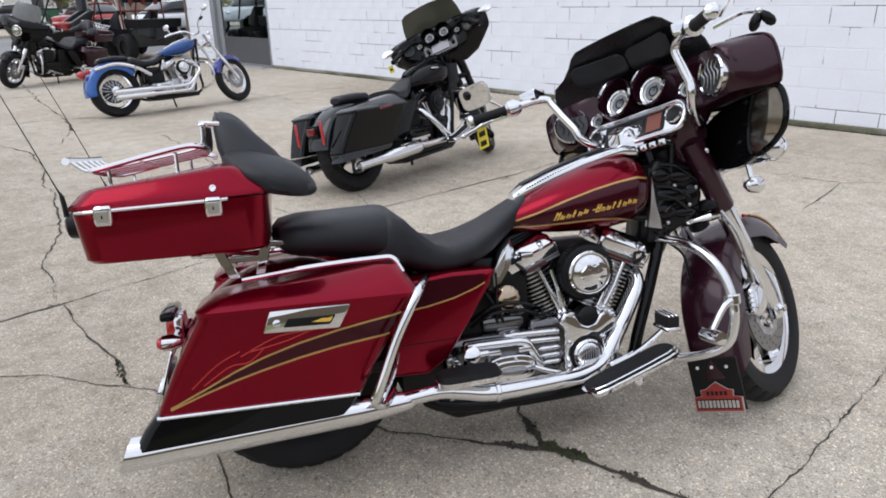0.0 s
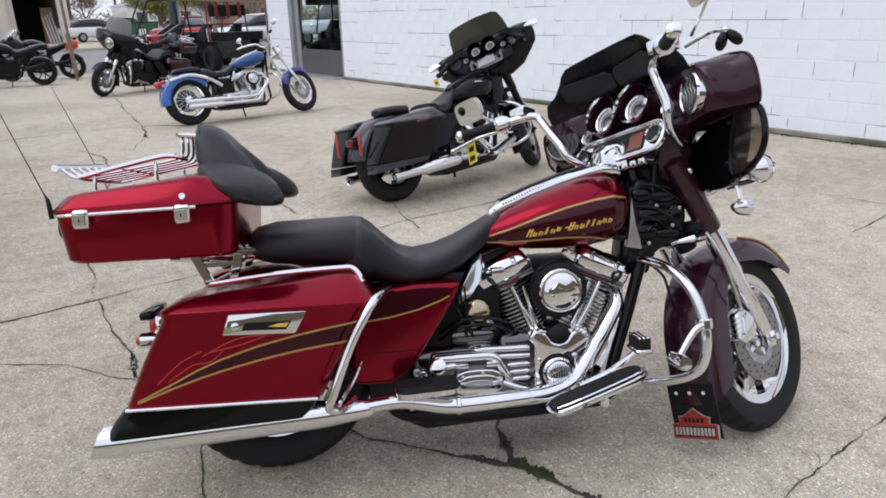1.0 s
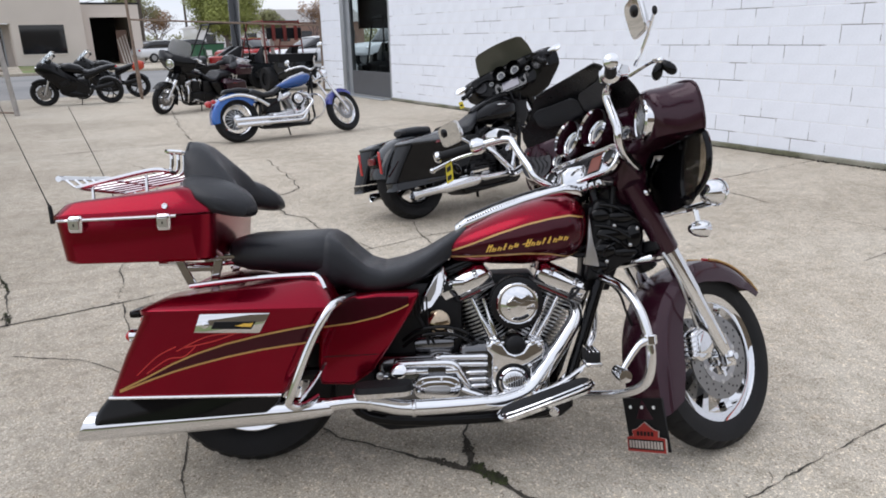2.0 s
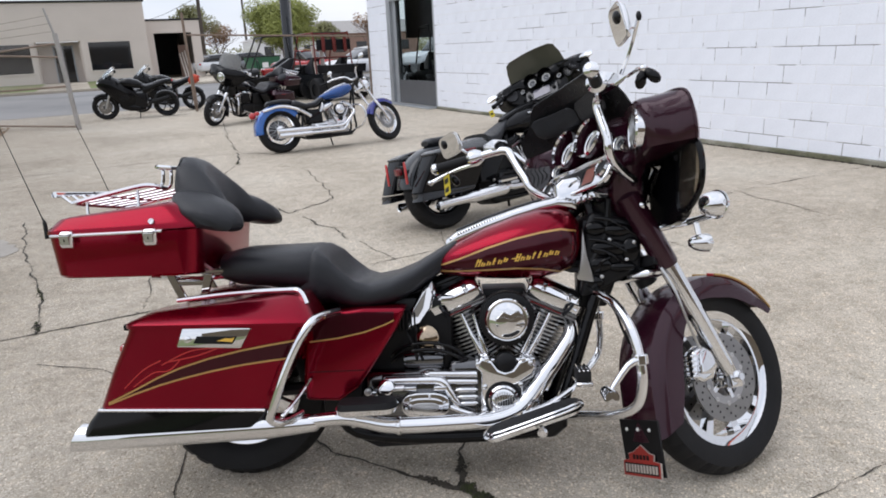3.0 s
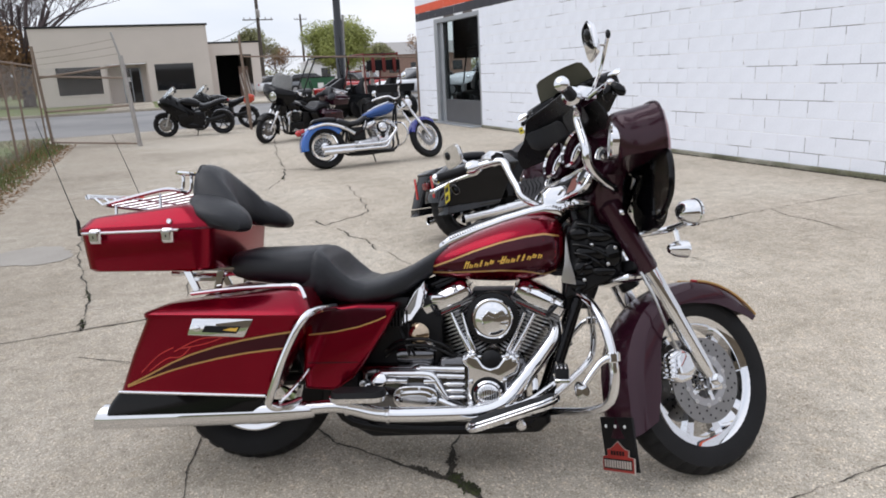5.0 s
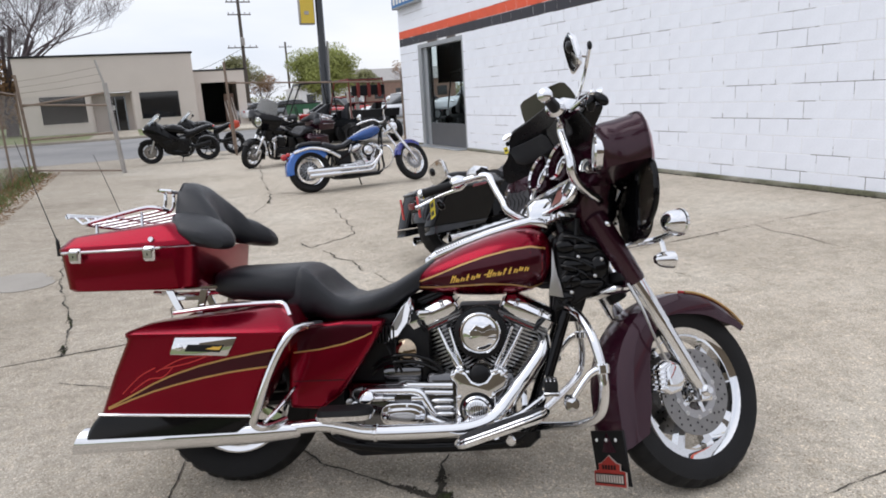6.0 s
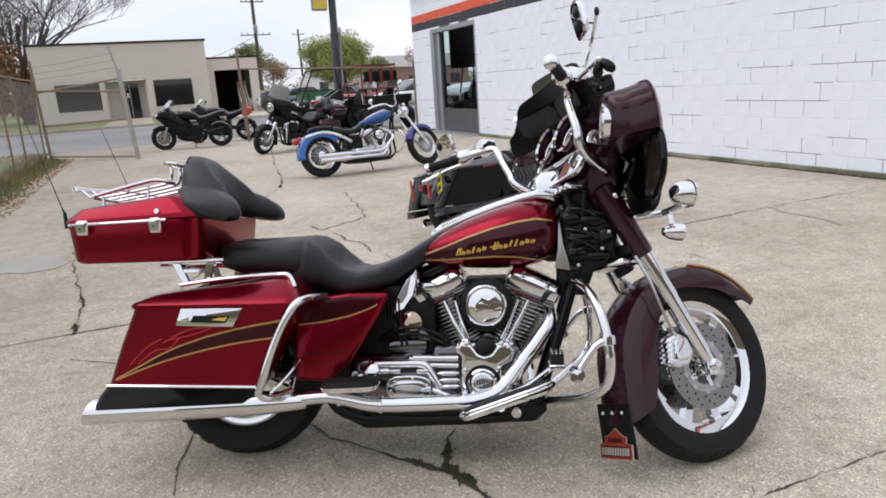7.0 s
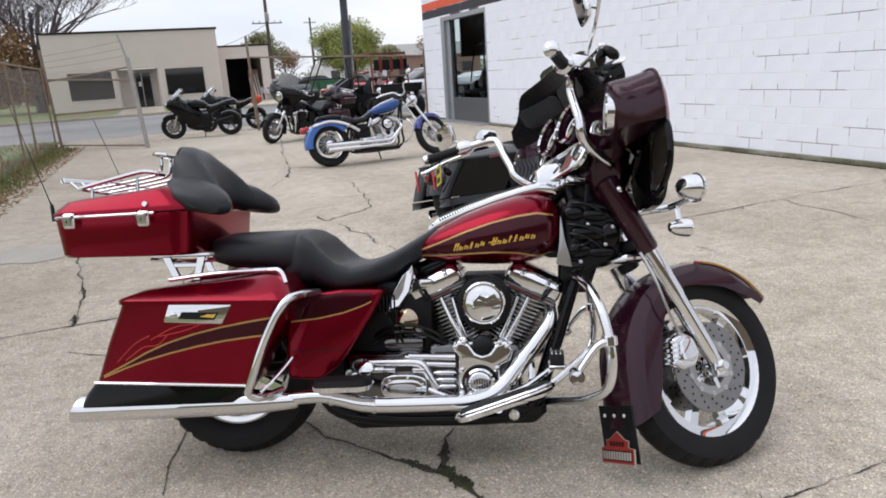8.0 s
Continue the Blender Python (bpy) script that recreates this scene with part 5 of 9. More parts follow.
    if o.get("guards"):
        part("console_strip", sec_loft([(s, 0.020, b, b + 0.006) for s, _, _, b in con[1:5]], 12, 4), VINYL, cs, "studded black strip")
        for k in range(44):
            x = -0.12 + 0.009 * k
            hh = curve2([(a[0], a[3]) for a in con], x)
            part("bead", ellipsoid((x, 0.046 if x > -0.10 else 0.036, hh - 0.010), (0.0038, 0.0038, 0.0038), 6), VINYL, cs)
        part("neck_cover", rr_loft([(0.235, 0.905, 0.330, 0.930, -0.05, 0.05, 0.015), (0.232, 0.965, 0.325, 0.985, -0.045, 0.045, 0.015), (0.250, 0.985, 0.315, 0.995, -0.035, 0.035, 0.015)]), CHROME, cs, "chrome ignition cover")
        upc = [(-0.165, 0.716), (-0.09, 0.742), (0.0, 0.776), (0.09, 0.804), (0.17, 0.822), (0.235, 0.830), (0.285, 0.822)]
        loc_ = [(-0.165, 0.702), (-0.09, 0.702), (0.0, 0.706), (0.09, 0.710), (0.17, 0.706), (0.235, 0.692), (0.270, 0.700), (0.285, 0.728)]
        part("tank_panel", decal(tk, upc, loc_, -0.16, 0.288, 40, 10), PANEL, tk, "dark tank panel")
        part("gold_line", decal(tk, *band(upc, 0.0030), -0.165, 0.285, 36, 1, 0.002), GOLD, tk)
        part("gold_line", decal(tk, *band(loc_, 0.0028), -0.165, 0.272, 36, 1, 0.002), GOLD, tk)
        for i in range(15):
            if i == 6:
                continue
            s = -0.040 + i * 0.0180
            hb = 0.716 + 0.034 * (i / 14) + (0.004 if i in (5, 13) else 0)
            tall, wd = (0.025, 0.0135) if i in (0, 7) else (0.022, 0.008) if i in (3, 10, 11) else (0.014, 0.0125)
            sl = 0.42 * tall
            for a, top in ((0.0, 1.0), (wd - 0.0045, 0.82 if tall < 0.02 else 1.0)) if wd > 0.01 else ((0.001, 1.0),):
                part("gold_mark", decal_quad(tk, (s + a, hb), (s + a + 0.0048, hb + 0.0006), (s + a + 0.0048 + sl * top, hb + tall * top), (s + a + sl * top, hb + tall * top), 1, 3), YELLOW, tk)
            for v in (0.0, 0.42) if i % 2 else (0.62,):
                part("gold_mark", decal_quad(tk, (s + sl * v, hb + tall * v), (s + wd + sl * v, hb + tall * v + 0.0008), (s + wd + sl * (v + 0.22), hb + tall * (v + 0.22)), (s + sl * (v + 0.22), hb + tall * (v + 0.22)), 2, 1, 0.0021), YELLOW, tk)
        part("gold_mark", decal_quad(tk, (0.078, 0.740), (0.094, 0.742), (0.0955, 0.7455), (0.0795, 0.7435), 1, 1, 0.0021), YELLOW, tk)
    # seat
    st = [(-0.895, 0.08, 0.715, 0.765), (-0.875, 0.135, 0.690, 0.785), (-0.82, 0.165, 0.675, 0.797), (-0.72, 0.175, 0.665, 0.798), (-0.62, 0.178, 0.650, 0.800), (-0.56, 0.178, 0.625, 0.806), (-0.515, 0.176, 0.605, 0.796), (-0.475, 0.178, 0.592, 0.752), (-0.43, 0.182, 0.586, 0.705), (-0.38, 0.182, 0.590, 0.682), (-0.31, 0.170, 0.600, 0.694), (-0.24, 0.135, 0.630, 0.722), (-0.17, 0.095, 0.680, 0.762), (-0.11, 0.065, 0.725, 0.797), (-0.085, 0.04, 0.750, 0.800)]
    if o.get("solo"):
        st = st[8:]
        part("pillion_pad", sec_loft([(-0.93, 0.05, 0.665, 0.705), (-0.90, 0.085, 0.655, 0.722), (-0.77, 0.095, 0.650, 0.728), (-0.66, 0.085, 0.640, 0.720), (-0.63, 0.05, 0.650, 0.700)], 22, 3), VINYL, T, "black pillion pad")
    if o.get("solo"):
        part("seat", sec_loft(st, 30, 3.0), VINYL, T, "black vinyl seat")
    else:
        rough = [(-0.66, 0.10, 0.62, 0.70), (-0.60, 0.165, 0.605, 0.780), (-0.555, 0.180, 0.600, 0.806)] + st[6:]
        fine = [tuple(a + (b - a) * k / 4 for a, b in zip(p, q)) for p, q in zip(rough, rough[1:]) for k in range(4)] + [rough[-1]]
        sm = sec_loft(fine, 48, 3.4)
        for v in sm.verts:
            g, u = math.exp(-((v.co.x + 0.475) / 0.055) ** 2), min(1.0, abs(v.co.y) / 0.165)
            if v.co.z > 0.66:
                v.co.z -= 0.058 * g * (1 - u ** 3)
        bmesh.ops.smooth_vert(sm, verts=sm.verts, factor=0.4, use_axis_x=True, use_axis_y=True, use_axis_z=True)
        seat = part("seat", sm, VINYL, T, "two-up black vinyl seat with a dished rider place", angle=80)
        part("pillion_pad", sec_loft(st[:5] + [(-0.575, 0.176, 0.640, 0.802), (-0.548, 0.165, 0.650, 0.795), (-0.530, 0.13, 0.67, 0.775), (-0.522, 0.07, 0.70, 0.75)], 30, 3.0), VINYL, seat)
    # boards, pegs, pedals
    for sg in (1, -1):
        fb = rr_loft([(-0.02, 0.203, 0.265, 0.298, sg * 0.29 - 0.055, sg * 0.29 + 0.055, 0.04), (-0.03, 0.214, 0.275, 0.312, sg * 0.29 - 0.06, sg * 0.29 + 0.06, 0.045)])
        b = part("rider_footboard", fb, CHROME, T, "chrome rider footboard")
        part("board_pad", rr_loft([(-0.022, 0.217, 0.267, 0.312, sg * 0.29 - 0.052, sg * 0.29 + 0.052, 0.04), (-0.018, 0.226, 0.262, 0.320, sg * 0.29 - 0.048, sg * 0.29 + 0.048, 0.04)]), RUBBER, b)
        for dw, dh in ((0.056, 0.004), (0.044, 0.012)):
            part("board_trim", tube([(-0.015, sg * (0.29 + dw - 0.02), 0.2155 + dh), (0.02, sg * (0.29 + dw), 0.228 + dh), (0.22, sg * (0.29 + dw), 0.2985 + dh), (0.262, sg * (0.29 + dw - 0.025), 0.313 + dh)], 0.0035, 6, 3), CHROME, b)
        part("board_bracket", join(tube([(0.10, sg * 0.12, 0.20), (0.10, sg * 0.25, 0.225)], 0.014, 8, 1), tube([(0.20, sg * 0.11, 0.22), (0.20, sg * 0.25, 0.265)], 0.014, 8, 1)), CHROME, b)
        part("board_bolt", lathe([(0.016, 0), (0.016, 0.02), (0.010, 0.026)], (0.15, sg * 0.27, 0.218), (0, sg, 0), 14), CHROME, b)
        pb = rr_loft([(-0.475, 0.295, -0.295, 0.302, sg * 0.29 - 0.045, sg * 0.29 + 0.045, 0.035), (-0.482, 0.312, -0.288, 0.318, sg * 0.29 - 0.05, sg * 0.29 + 0.05, 0.04)])
        b2 = part("pillion_footboard", pb, CHROME, T)
        part("board_pad", rr_loft([(-0.478, 0.313, -0.292, 0.319, sg * 0.29 - 0.047, sg * 0.29 + 0.047, 0.038), (-0.472, 0.330, -0.298, 0.335, sg * 0.29 - 0.043, sg * 0.29 + 0.043, 0.035)]), RUBBER, b2)
        part("board_arm", tube([(-0.38, sg * 0.13, 0.28), (-0.38, sg * 0.25, 0.302)], 0.013, 8, 1), BLACK, b2)
    ped = part("brake_pedal", tube([(0.10, 0.20, 0.25), (0.18, 0.215, 0.285), (0.25, 0.225, 0.335), (0.280, 0.228, 0.362)], 0.009, 8, 4), CHROME, T, "chrome brake pedal")
    part("pedal_pad", rbox(0.262, 0.306, 0.186, 0.268, 0.358, 0.402, 0.009, 2), RUBBER, ped)
    part("pedal_cap", rbox(0.258, 0.310, 0.183, 0.271, 0.352, 0.366, 0.004, 1), CHROME, ped)
    for k in range(3):
        part("pad_strip", rbox(0.266 + 0.013 * k, 0.272 + 0.013 * k, 0.184, 0.270, 0.398, 0.405, 0.002, 1), CHROME, ped)
    part("side_stand", tube([(-0.05, -0.14, 0.18), (0.0, -0.21, 0.06), (0.03, -0.235, -0.035)], 0.012, 8, 3), BLACK, T, "side stand")
    # neck clutter
    if o.get("guards"):
        nk = part("neck_shroud", prism([(0.305, 0.600), (0.360, 0.612), (0.430, 0.650), (0.500, 0.690), (0.505, 0.790), (0.470, 0.850), (0.345, 0.880), (0.318, 0.830), (0.322, 0.730)], -0.088, 0.088, 0.018, 3), BLACK, T, "black shroud at the frame neck")
        for s, h, rs, rh in ((0.355, 0.825, 0.030, 0.022), (0.425, 0.818, 0.040, 0.020), (0.400, 0.760, 0.052, 0.026), (0.468, 0.752, 0.026, 0.038), (0.368, 0.705, 0.034, 0.024), (0.440, 0.697, 0.038, 0.016), (0.350, 0.650, 0.026, 0.020)):
            part("shroud_rib", ellipsoid((s, 0.086, h), (rs * 1.25, 0.016, rh * 1.15), 16), BLACK_PAINT, nk)
        for k, (s0, h0, s1, h1) in enumerate(((0.335, 0.790, 0.480, 0.730), (0.340, 0.760, 0.470, 0.690), (0.350, 0.860, 0.485, 0.800), (0.345, 0.680, 0.420, 0.740))):
            part("hose", tube([(s0, 0.088, h0), (s0 * 0.6 + s1 * 0.4, 0.106 - 0.001 * k, h0 * 0.6 + h1 * 0.4 + 0.014), (s1, 0.088, h1)], 0.0055, 8, 5), BLACK_PAINT, nk)
        for s, h in ((0.398, 0.788), (0.452, 0.722), (0.372, 0.668), (0.476, 0.778)):
            part("neck_bolt", lathe([(0.006, 0), (0.006, 0.006), (0.003, 0.008)], (s, 0.094, h), (0, 1, 0), 10), STEEL, nk)
        part("brake_cable", tube([(0.345, 0.09, 0.62), (0.40, 0.13, 0.57), (0.43, 0.12, 0.50), (0.46, 0.10, 0.44)], 0.0045, 7, 5), BLACK, T)
    nb = part("neck_block", rbox(0.31, 0.42, -0.08, 0.08, 0.70, 0.86, 0.03, 2), BLACK, T, "black electrics box at the neck")
    for i in range(7):
        w = -0.10 + 0.034 * i
        part("hose", tube([(0.20, w * 0.5, 0.72), (0.30, w * 0.8, 0.69 + 0.01 * (i % 3)), (0.38, w * 0.8, 0.78), (0.40, w * 0.8, 0.92)], 0.009, 7, 4), BLACK, nb)
    front_end(T, o)
    S = steering((0.756, 0.0, 0.311), o["steer"])
    if o.get("fairing", True):
        fairing(T, o, S @ Matrix.Translation(P(0, o.get("shift", 0.0), 0)))
    SM = S @ Matrix.Translation(P(0, o.get("shift", 0.0), 0))
    handlebar(T, o, steering((0.756, 0.0, 0.311), o["steer"] + 5) @ Matrix.Translation(P(0, -0.065, 0)) if o.get("tall") else SM, SM)
    # lamp bar with spot lamps and signals
    if o.get("guards"):
        lb = part("lamp_bar", tube([(0.60, -0.25, 0.812), (0.615, -0.12, 0.812), (0.50, -0.10, 0.795), (0.50, 0.10, 0.795), (0.615, 0.12, 0.812), (0.60, 0.25, 0.812)], 0.012, 10, 4), CHROME, T, "chrome spot lamp bar", S=S)
        for sg in (1, -1):
            sl = part("spot_lamp", lathe([(0.001, -0.048), (0.017, -0.043), (0.034, -0.027), (0.041, -0.004), (0.042, 0.015), (0.046, 0.017), (0.046, 0.025), (0.040, 0.027), (0.018, 0.032), (0.001, 0.034)], (0.605, sg * 0.245, 0.845), (1, 0, 0), 28), CHROME, lb, "round chrome spot lamp", S=S)
            part("signal", lathe([(0.001, -0.050), (0.014, -0.045), (0.024, -0.026), (0.029, 0.0), (0.030, 0.022), (0.025, 0.026), (0.001, 0.028)], (0.625, sg * 0.160, 0.738), (1, 0, 0), 22), CHROME, lb, "bullet turn signal", S=S)
            part("signal_stem", tube([(0.612, sg * 0.160, 0.81), (0.620, sg * 0.160, 0.755)], 0.009, 8, 1), CHROME, lb, S=S)
    if o.get("crash_bar", True):
        for sg in (1, -1):
            pts = [(0.335, sg * 0.045, 0.615), (0.355, sg * 0.12, 0.618), (0.385, sg * 0.24, 0.600), (0.415, sg * 0.315, 0.540), (0.435, sg * 0.345, 0.450), (0.440, sg * 0.345, 0.370), (0.425, sg * 0.325, 0.305), (0.375, sg * 0.265, 0.262), (0.30, sg * 0.15, 0.225), (0.25, sg * 0.08, 0.205)]
            cb = part("crash_bar", tube(pts, 0.0148, 14, 5), CHROME, T, "chrome engine guard")
            if o.get("guards"):
                part("bar_clamp", lathe([(0.020, -0.016), (0.024, -0.012), (0.024, 0.012), (0.020, 0.016)], (0.434, sg * 0.345, 0.455), (0.05, 0.1, -1), 16), CHROME, cb)
                part("peg_arm", tube([(0.430, sg * 0.352, 0.455), (0.395, sg * 0.36, 0.44), (0.345, sg * 0.375, 0.375)], [0.015, 0.011, 0.009], 10, 3), CHROME, cb)
                part("highway_peg", lathe([(0.012, -0.02), (0.020, -0.015), (0.022, 0.06), (0.019, 0.07), (0.001, 0.072)], (0.335, sg * 0.365, 0.362), (0.0, sg, 0.08), 18), CHROME, cb, "chrome highway peg")
    if o.get("guards"):
        for sg in (1, -1):
            g = part("bag_guard", tube([(-0.475, sg * 0.22, 0.600), (-0.510, sg * 0.33, 0.603), (-0.540, sg * 0.374, 0.578), (-0.597, sg * 0.380, 0.475), (-0.655, sg * 0.372, 0.335), (-0.666, sg * 0.36, 0.302), (-0.640, sg * 0.335, 0.284), (-0.600, sg * 0.25, 0.285)], 0.0130, 12, 5), CHROME, T, "chrome saddlebag guard")
            part("guard_brace", tube([(-0.640, sg * 0.330, 0.300), (-0.60, sg * 0.275, 0.345), (-0.575, sg * 0.22, 0.385)], 0.0065, 8, 4), CHROME, g)
    return S


def trunk(T, red, o):
    """Top box with its lid, latches, luggage rack, wrap-round backrest and mount."""
    box = part("trunk", rr_loft([(-1.348, 0.736, -0.905, 0.734, -0.265, 0.265, 0.06), (-1.358, 0.745, -0.898, 0.742, -0.272, 0.272, 0.06), (-1.374, 0.860, -0.888, 0.870, -0.280, 0.280, 0.06), (-1.374, 0.868, -0.886, 0.878, -0.280, 0.280, 0.06)]), red, T, "glossy red hard trunk")
    lid = part("lid", rr_loft([(-1.380, 0.873, -0.880, 0.883, -0.285, 0.285, 0.06), (-1.380, 0.884, -0.880, 0.894, -0.285, 0.285, 0.06), (-1.374, 0.890, -0.884, 0.902, -0.281, 0.281, 0.06), (-1.352, 0.914, -0.945, 0.951, -0.264, 0.264, 0.055), (-1.344, 0.920, -0.958, 0.959, -0.256, 0.256, 0.055), (-1.325, 0.925, -0.970, 0.965, -0.235, 0.235, 0.05), (-1.25, 0.930, -0.985, 0.970, -0.18, 0.18, 0.05)]), red, box)
    part("rim_trim", tube([(-0.99, 0.288, 0.876), (-1.20, 0.288, 0.872), (-1.32, 0.287, 0.870), (-1.374, 0.22, 0.869), (-1.386, 0.0, 0.869), (-1.374, -0.22, 0.869), (-1.32, -0.287, 0.870), (-0.99, -0.288, 0.876)], 0.0055, 8, 4), CHROME, box, "chrome trim round the rim")
    for s in (-1.288, -1.026):
        la = part("latch", rr_loft([(s - 0.020, 0.834, s + 0.020, 0.834, 0.272, 0.294, 0.007), (s - 0.022, 0.843, s + 0.022, 0.843, 0.272, 0.301, 0.009), (s - 0.022, 0.876, s + 0.022, 0.876, 0.272, 0.303, 0.009), (s - 0.018, 0.883, s + 0.018, 0.883, 0.272, 0.297, 0.007)]), CHROME, box, "chrome latch")
        part("latch_lever", loft([[P(s - 0.014, 0.298, 0.842), P(s + 0.014, 0.298, 0.842), P(s + 0.016, 0.299, 0.872), P(s - 0.016, 0.299, 0.872)], [P(s - 0.013, 0.303, 0.843), P(s + 0.013, 0.303, 0.843), P(s + 0.015, 0.311, 0.870), P(s - 0.015, 0.311, 0.870)]]), STEEL, la)
        part("keyhole", rbox(s - 0.002, s + 0.002, 0.302, 0.3085, 0.852, 0.862, 0.001, 1), BLACK, la)
    part("lock", lathe([(0.0095, -0.004), (0.0095, 0.004), (0.008, 0.006), (0.005, 0.006), (0.004, 0.004), (0.001, 0.004)], (-1.024, 0.2805, 0.905), (0, 1, 0.35), 20), CHROME, lid, "round chrome lock")
    part("tail_reflector", sec_loft([(-1.44, 0.07, 0.80, 0.85), (-1.425, 0.11, 0.785, 0.865), (-1.36, 0.115, 0.78, 0.87)], 20, 3), BLACK, box, "black rear lamp housing")
    # backrest: sections across the width
    secs = []
    for w, cs, ch, rs, rh in ((-0.275, -0.860, 0.905, 0.030, 0.020), (-0.262, -0.860, 0.905, 0.075, 0.034), (-0.22, -0.870, 0.917, 0.108, 0.048), (-0.175, -0.888, 0.930, 0.112, 0.058), (-0.146, -0.906, 0.938, 0.090, 0.056), (-0.120, -0.922, 0.960, 0.086, 0.080), (-0.09, -0.945, 0.990, 0.066, 0.092), (-0.05, -0.955, 1.008, 0.058, 0.098), (0.0, -0.960, 1.014, 0.054, 0.098), (0.05, -0.955, 1.008, 0.058, 0.098), (0.09, -0.945, 0.990, 0.066, 0.092), (0.120, -0.922, 0.960, 0.086, 0.080), (0.146, -0.906, 0.938, 0.090, 0.056), (0.175, -0.888, 0.930, 0.112, 0.058), (0.22, -0.870, 0.917, 0.108, 0.048), (0.262, -0.860, 0.905, 0.075, 0.034), (0.275, -0.860, 0.905, 0.030, 0.020)):
        ring = []
        for k in range(22):
            a = 2 * math.pi * k / 22
            c, q = math.cos(a), math.sin(a)
            x, y = rs * math.copysign(abs(c) ** 0.8, c), rh * math.copysign(abs(q) ** 0.8, q)
            ring.append(P(cs + x - 0.35 * y, w, ch + y - 0.20 * x))
        secs.append(ring)
    rest = part("backrest", loft(secs), VINYL, box, "wrap-round black vinyl backrest")
    part("backrest_welt", tube([(p.x, -p.y, p.z) for p in (secs[k][7] for k in range(6, 11))], 0.003, 6, 3), VINYL, rest)
    rk = part("luggage_rack", tube([(-1.045, -0.12, 0.980), (-1.048, -0.165, 0.985), (-1.09, -0.18, 0.992), (-1.20, -0.18, 0.972), (-1.31, -0.178, 0.950), (-1.335, -0.15, 0.948), (-1.340, 0.0, 0.957), (-1.335, 0.15, 0.968), (-1.31, 0.178, 0.972), (-1.20, 0.18, 0.996), (-1.10, 0.18, 1.016), (-1.062, 0.172, 1.016), (-1.046, 0.15, 1.010), (-1.044, 0.12, 1.007)], 0.0072, 8, 4), CHROME, box, "chrome tube luggage rack")
    for w in (-0.12, -0.06, 0.0, 0.06, 0.12):
        dz = 0.065 * (w - 0.15)
        part("rack_tube", tube([(-1.335, w, 0.969 + dz), (-1.20, w, 0.988 + dz), (-1.09, w, 1.006 + dz), (-1.062, w, 1.016 + dz), (-1.051, w, 1.036 + dz), (-1.050, w, 1.074)], [0.0042, 0.0042, 0.0046, 0.0058, 0.0062, 0.0062], 8, 4), CHROME, rk)
    part("rack_tube", tube([(-1.00, -0.17, 1.070), (-1.048, -0.165, 1.075), (-1.050, 0.0, 1.075), (-1.048, 0.165, 1.075), (-1.00, 0.17, 1.070)], 0.0075, 8, 3), CHROME, rk)
    part("rack_tube", tube([(-1.385, -0.18, 0.998), (-1.385, 0.0, 0.998), (-1.385, 0.18, 0.998)], [0.010, 0.008, 0.010], 8, 2), CHROME, rk)
    for w in (-0.15, -0.09, -0.03, 0.03, 0.09, 0.15):
        part("rack_tube", tube([(-1.335, w, 0.968), (-1.352, w, 0.972), (-1.376, w, 0.992), (-1.385, w, 0.998)], 0.0055, 6, 2), CHROME, rk)
    part("rack_tube", tube([(-1.21, -0.178, 0.966), (-1.21, 0.178, 0.988)], 0.004, 6, 1), CHROME, rk)
    for s, h, top in ((-1.29, 0.905, 0.970), (-1.12, 0.930, 1.004)):
        for w in (-0.16, 0.16):
            part("rack_tube", tube([(s, w, h), (s, w, top + (0.065 * (w - 0.16)))], [0.006, 0.0045], 8, 1), CHROME, rk)
    mt = [rbox(-1.10, -0.82, 0.10, 0.14, 0.722, 0.738, 0.004, 1), rbox(-1.10, -0.82, -0.14, -0.10, 0.722, 0.738, 0.004, 1)]
    for w in (-0.13, 0.13):
        mt.append(prism([(-1.060, 0.722), (-1.030, 0.722), (-0.990, 0.640), (-1.020, 0.640)], w - 0.006, w + 0.006, 0.002, 1))
        mt.append(prism([(-0.930, 0.722), (-0.900, 0.722), (-0.925, 0.640), (-0.950, 0.640)], w - 0.006, w + 0.006, 0.002, 1))
        mt.append(prism([(-1.045, 0.700), (-0.905, 0.700), (-0.910, 0.685), (-1.038, 0.685)], w - 0.005, w + 0.005, 0.002, 1))
    mt.append(tube([(-1.12, 0.10, 0.712), (-0.96, 0.12, 0.706), (-0.84, 0.12, 0.712)], 0.008, 8, 4))
    part("trunk_mount", join(*mt), CHROME, T, "chrome trunk mount")
    for sg in (1, -1):
        an = part("antenna", tube([(-1.385, sg * 0.235, 0.86), (-1.39, sg * 0.235, 0.91), (-1.40, sg * 0.235, 0.935), (-1.455, sg * 0.235, 1.075), (-1.535, sg * 0.228, 1.268)], [0.007, 0.006, 0.0018, 0.0014, 0.0010], 6, 4), BLACK, T, "thin black whip antenna")
    return box
# ---- ground, buildings ----
BLOCK = mat("white_painted_block", (0.82, 0.85, 0.915), 0.55, 0.0, 0.05, 2.5, 70, bump=0.2, spec=0.3)
JOINT = mat("painted_mortar", (0.80, 0.81, 0.83), 0.8, 0.0, 0.12, 4.0, 30, bump=0.2, second=(0.13, 0.11, 0.10), thresh=(0.53, 0.56), stretch=(1, 0.7, 3.0))
BLOCK_BLACK = mat("black_painted_block", (0.03, 0.03, 0.04), 0.6, 0.0, 0.2, 3, 60, bump=0.2)
BLOCK_ORANGE = mat("orange_painted_block", (0.72, 0.10, 0.04), 0.6, 0.0, 0.12, 3, 60, bump=0.2)
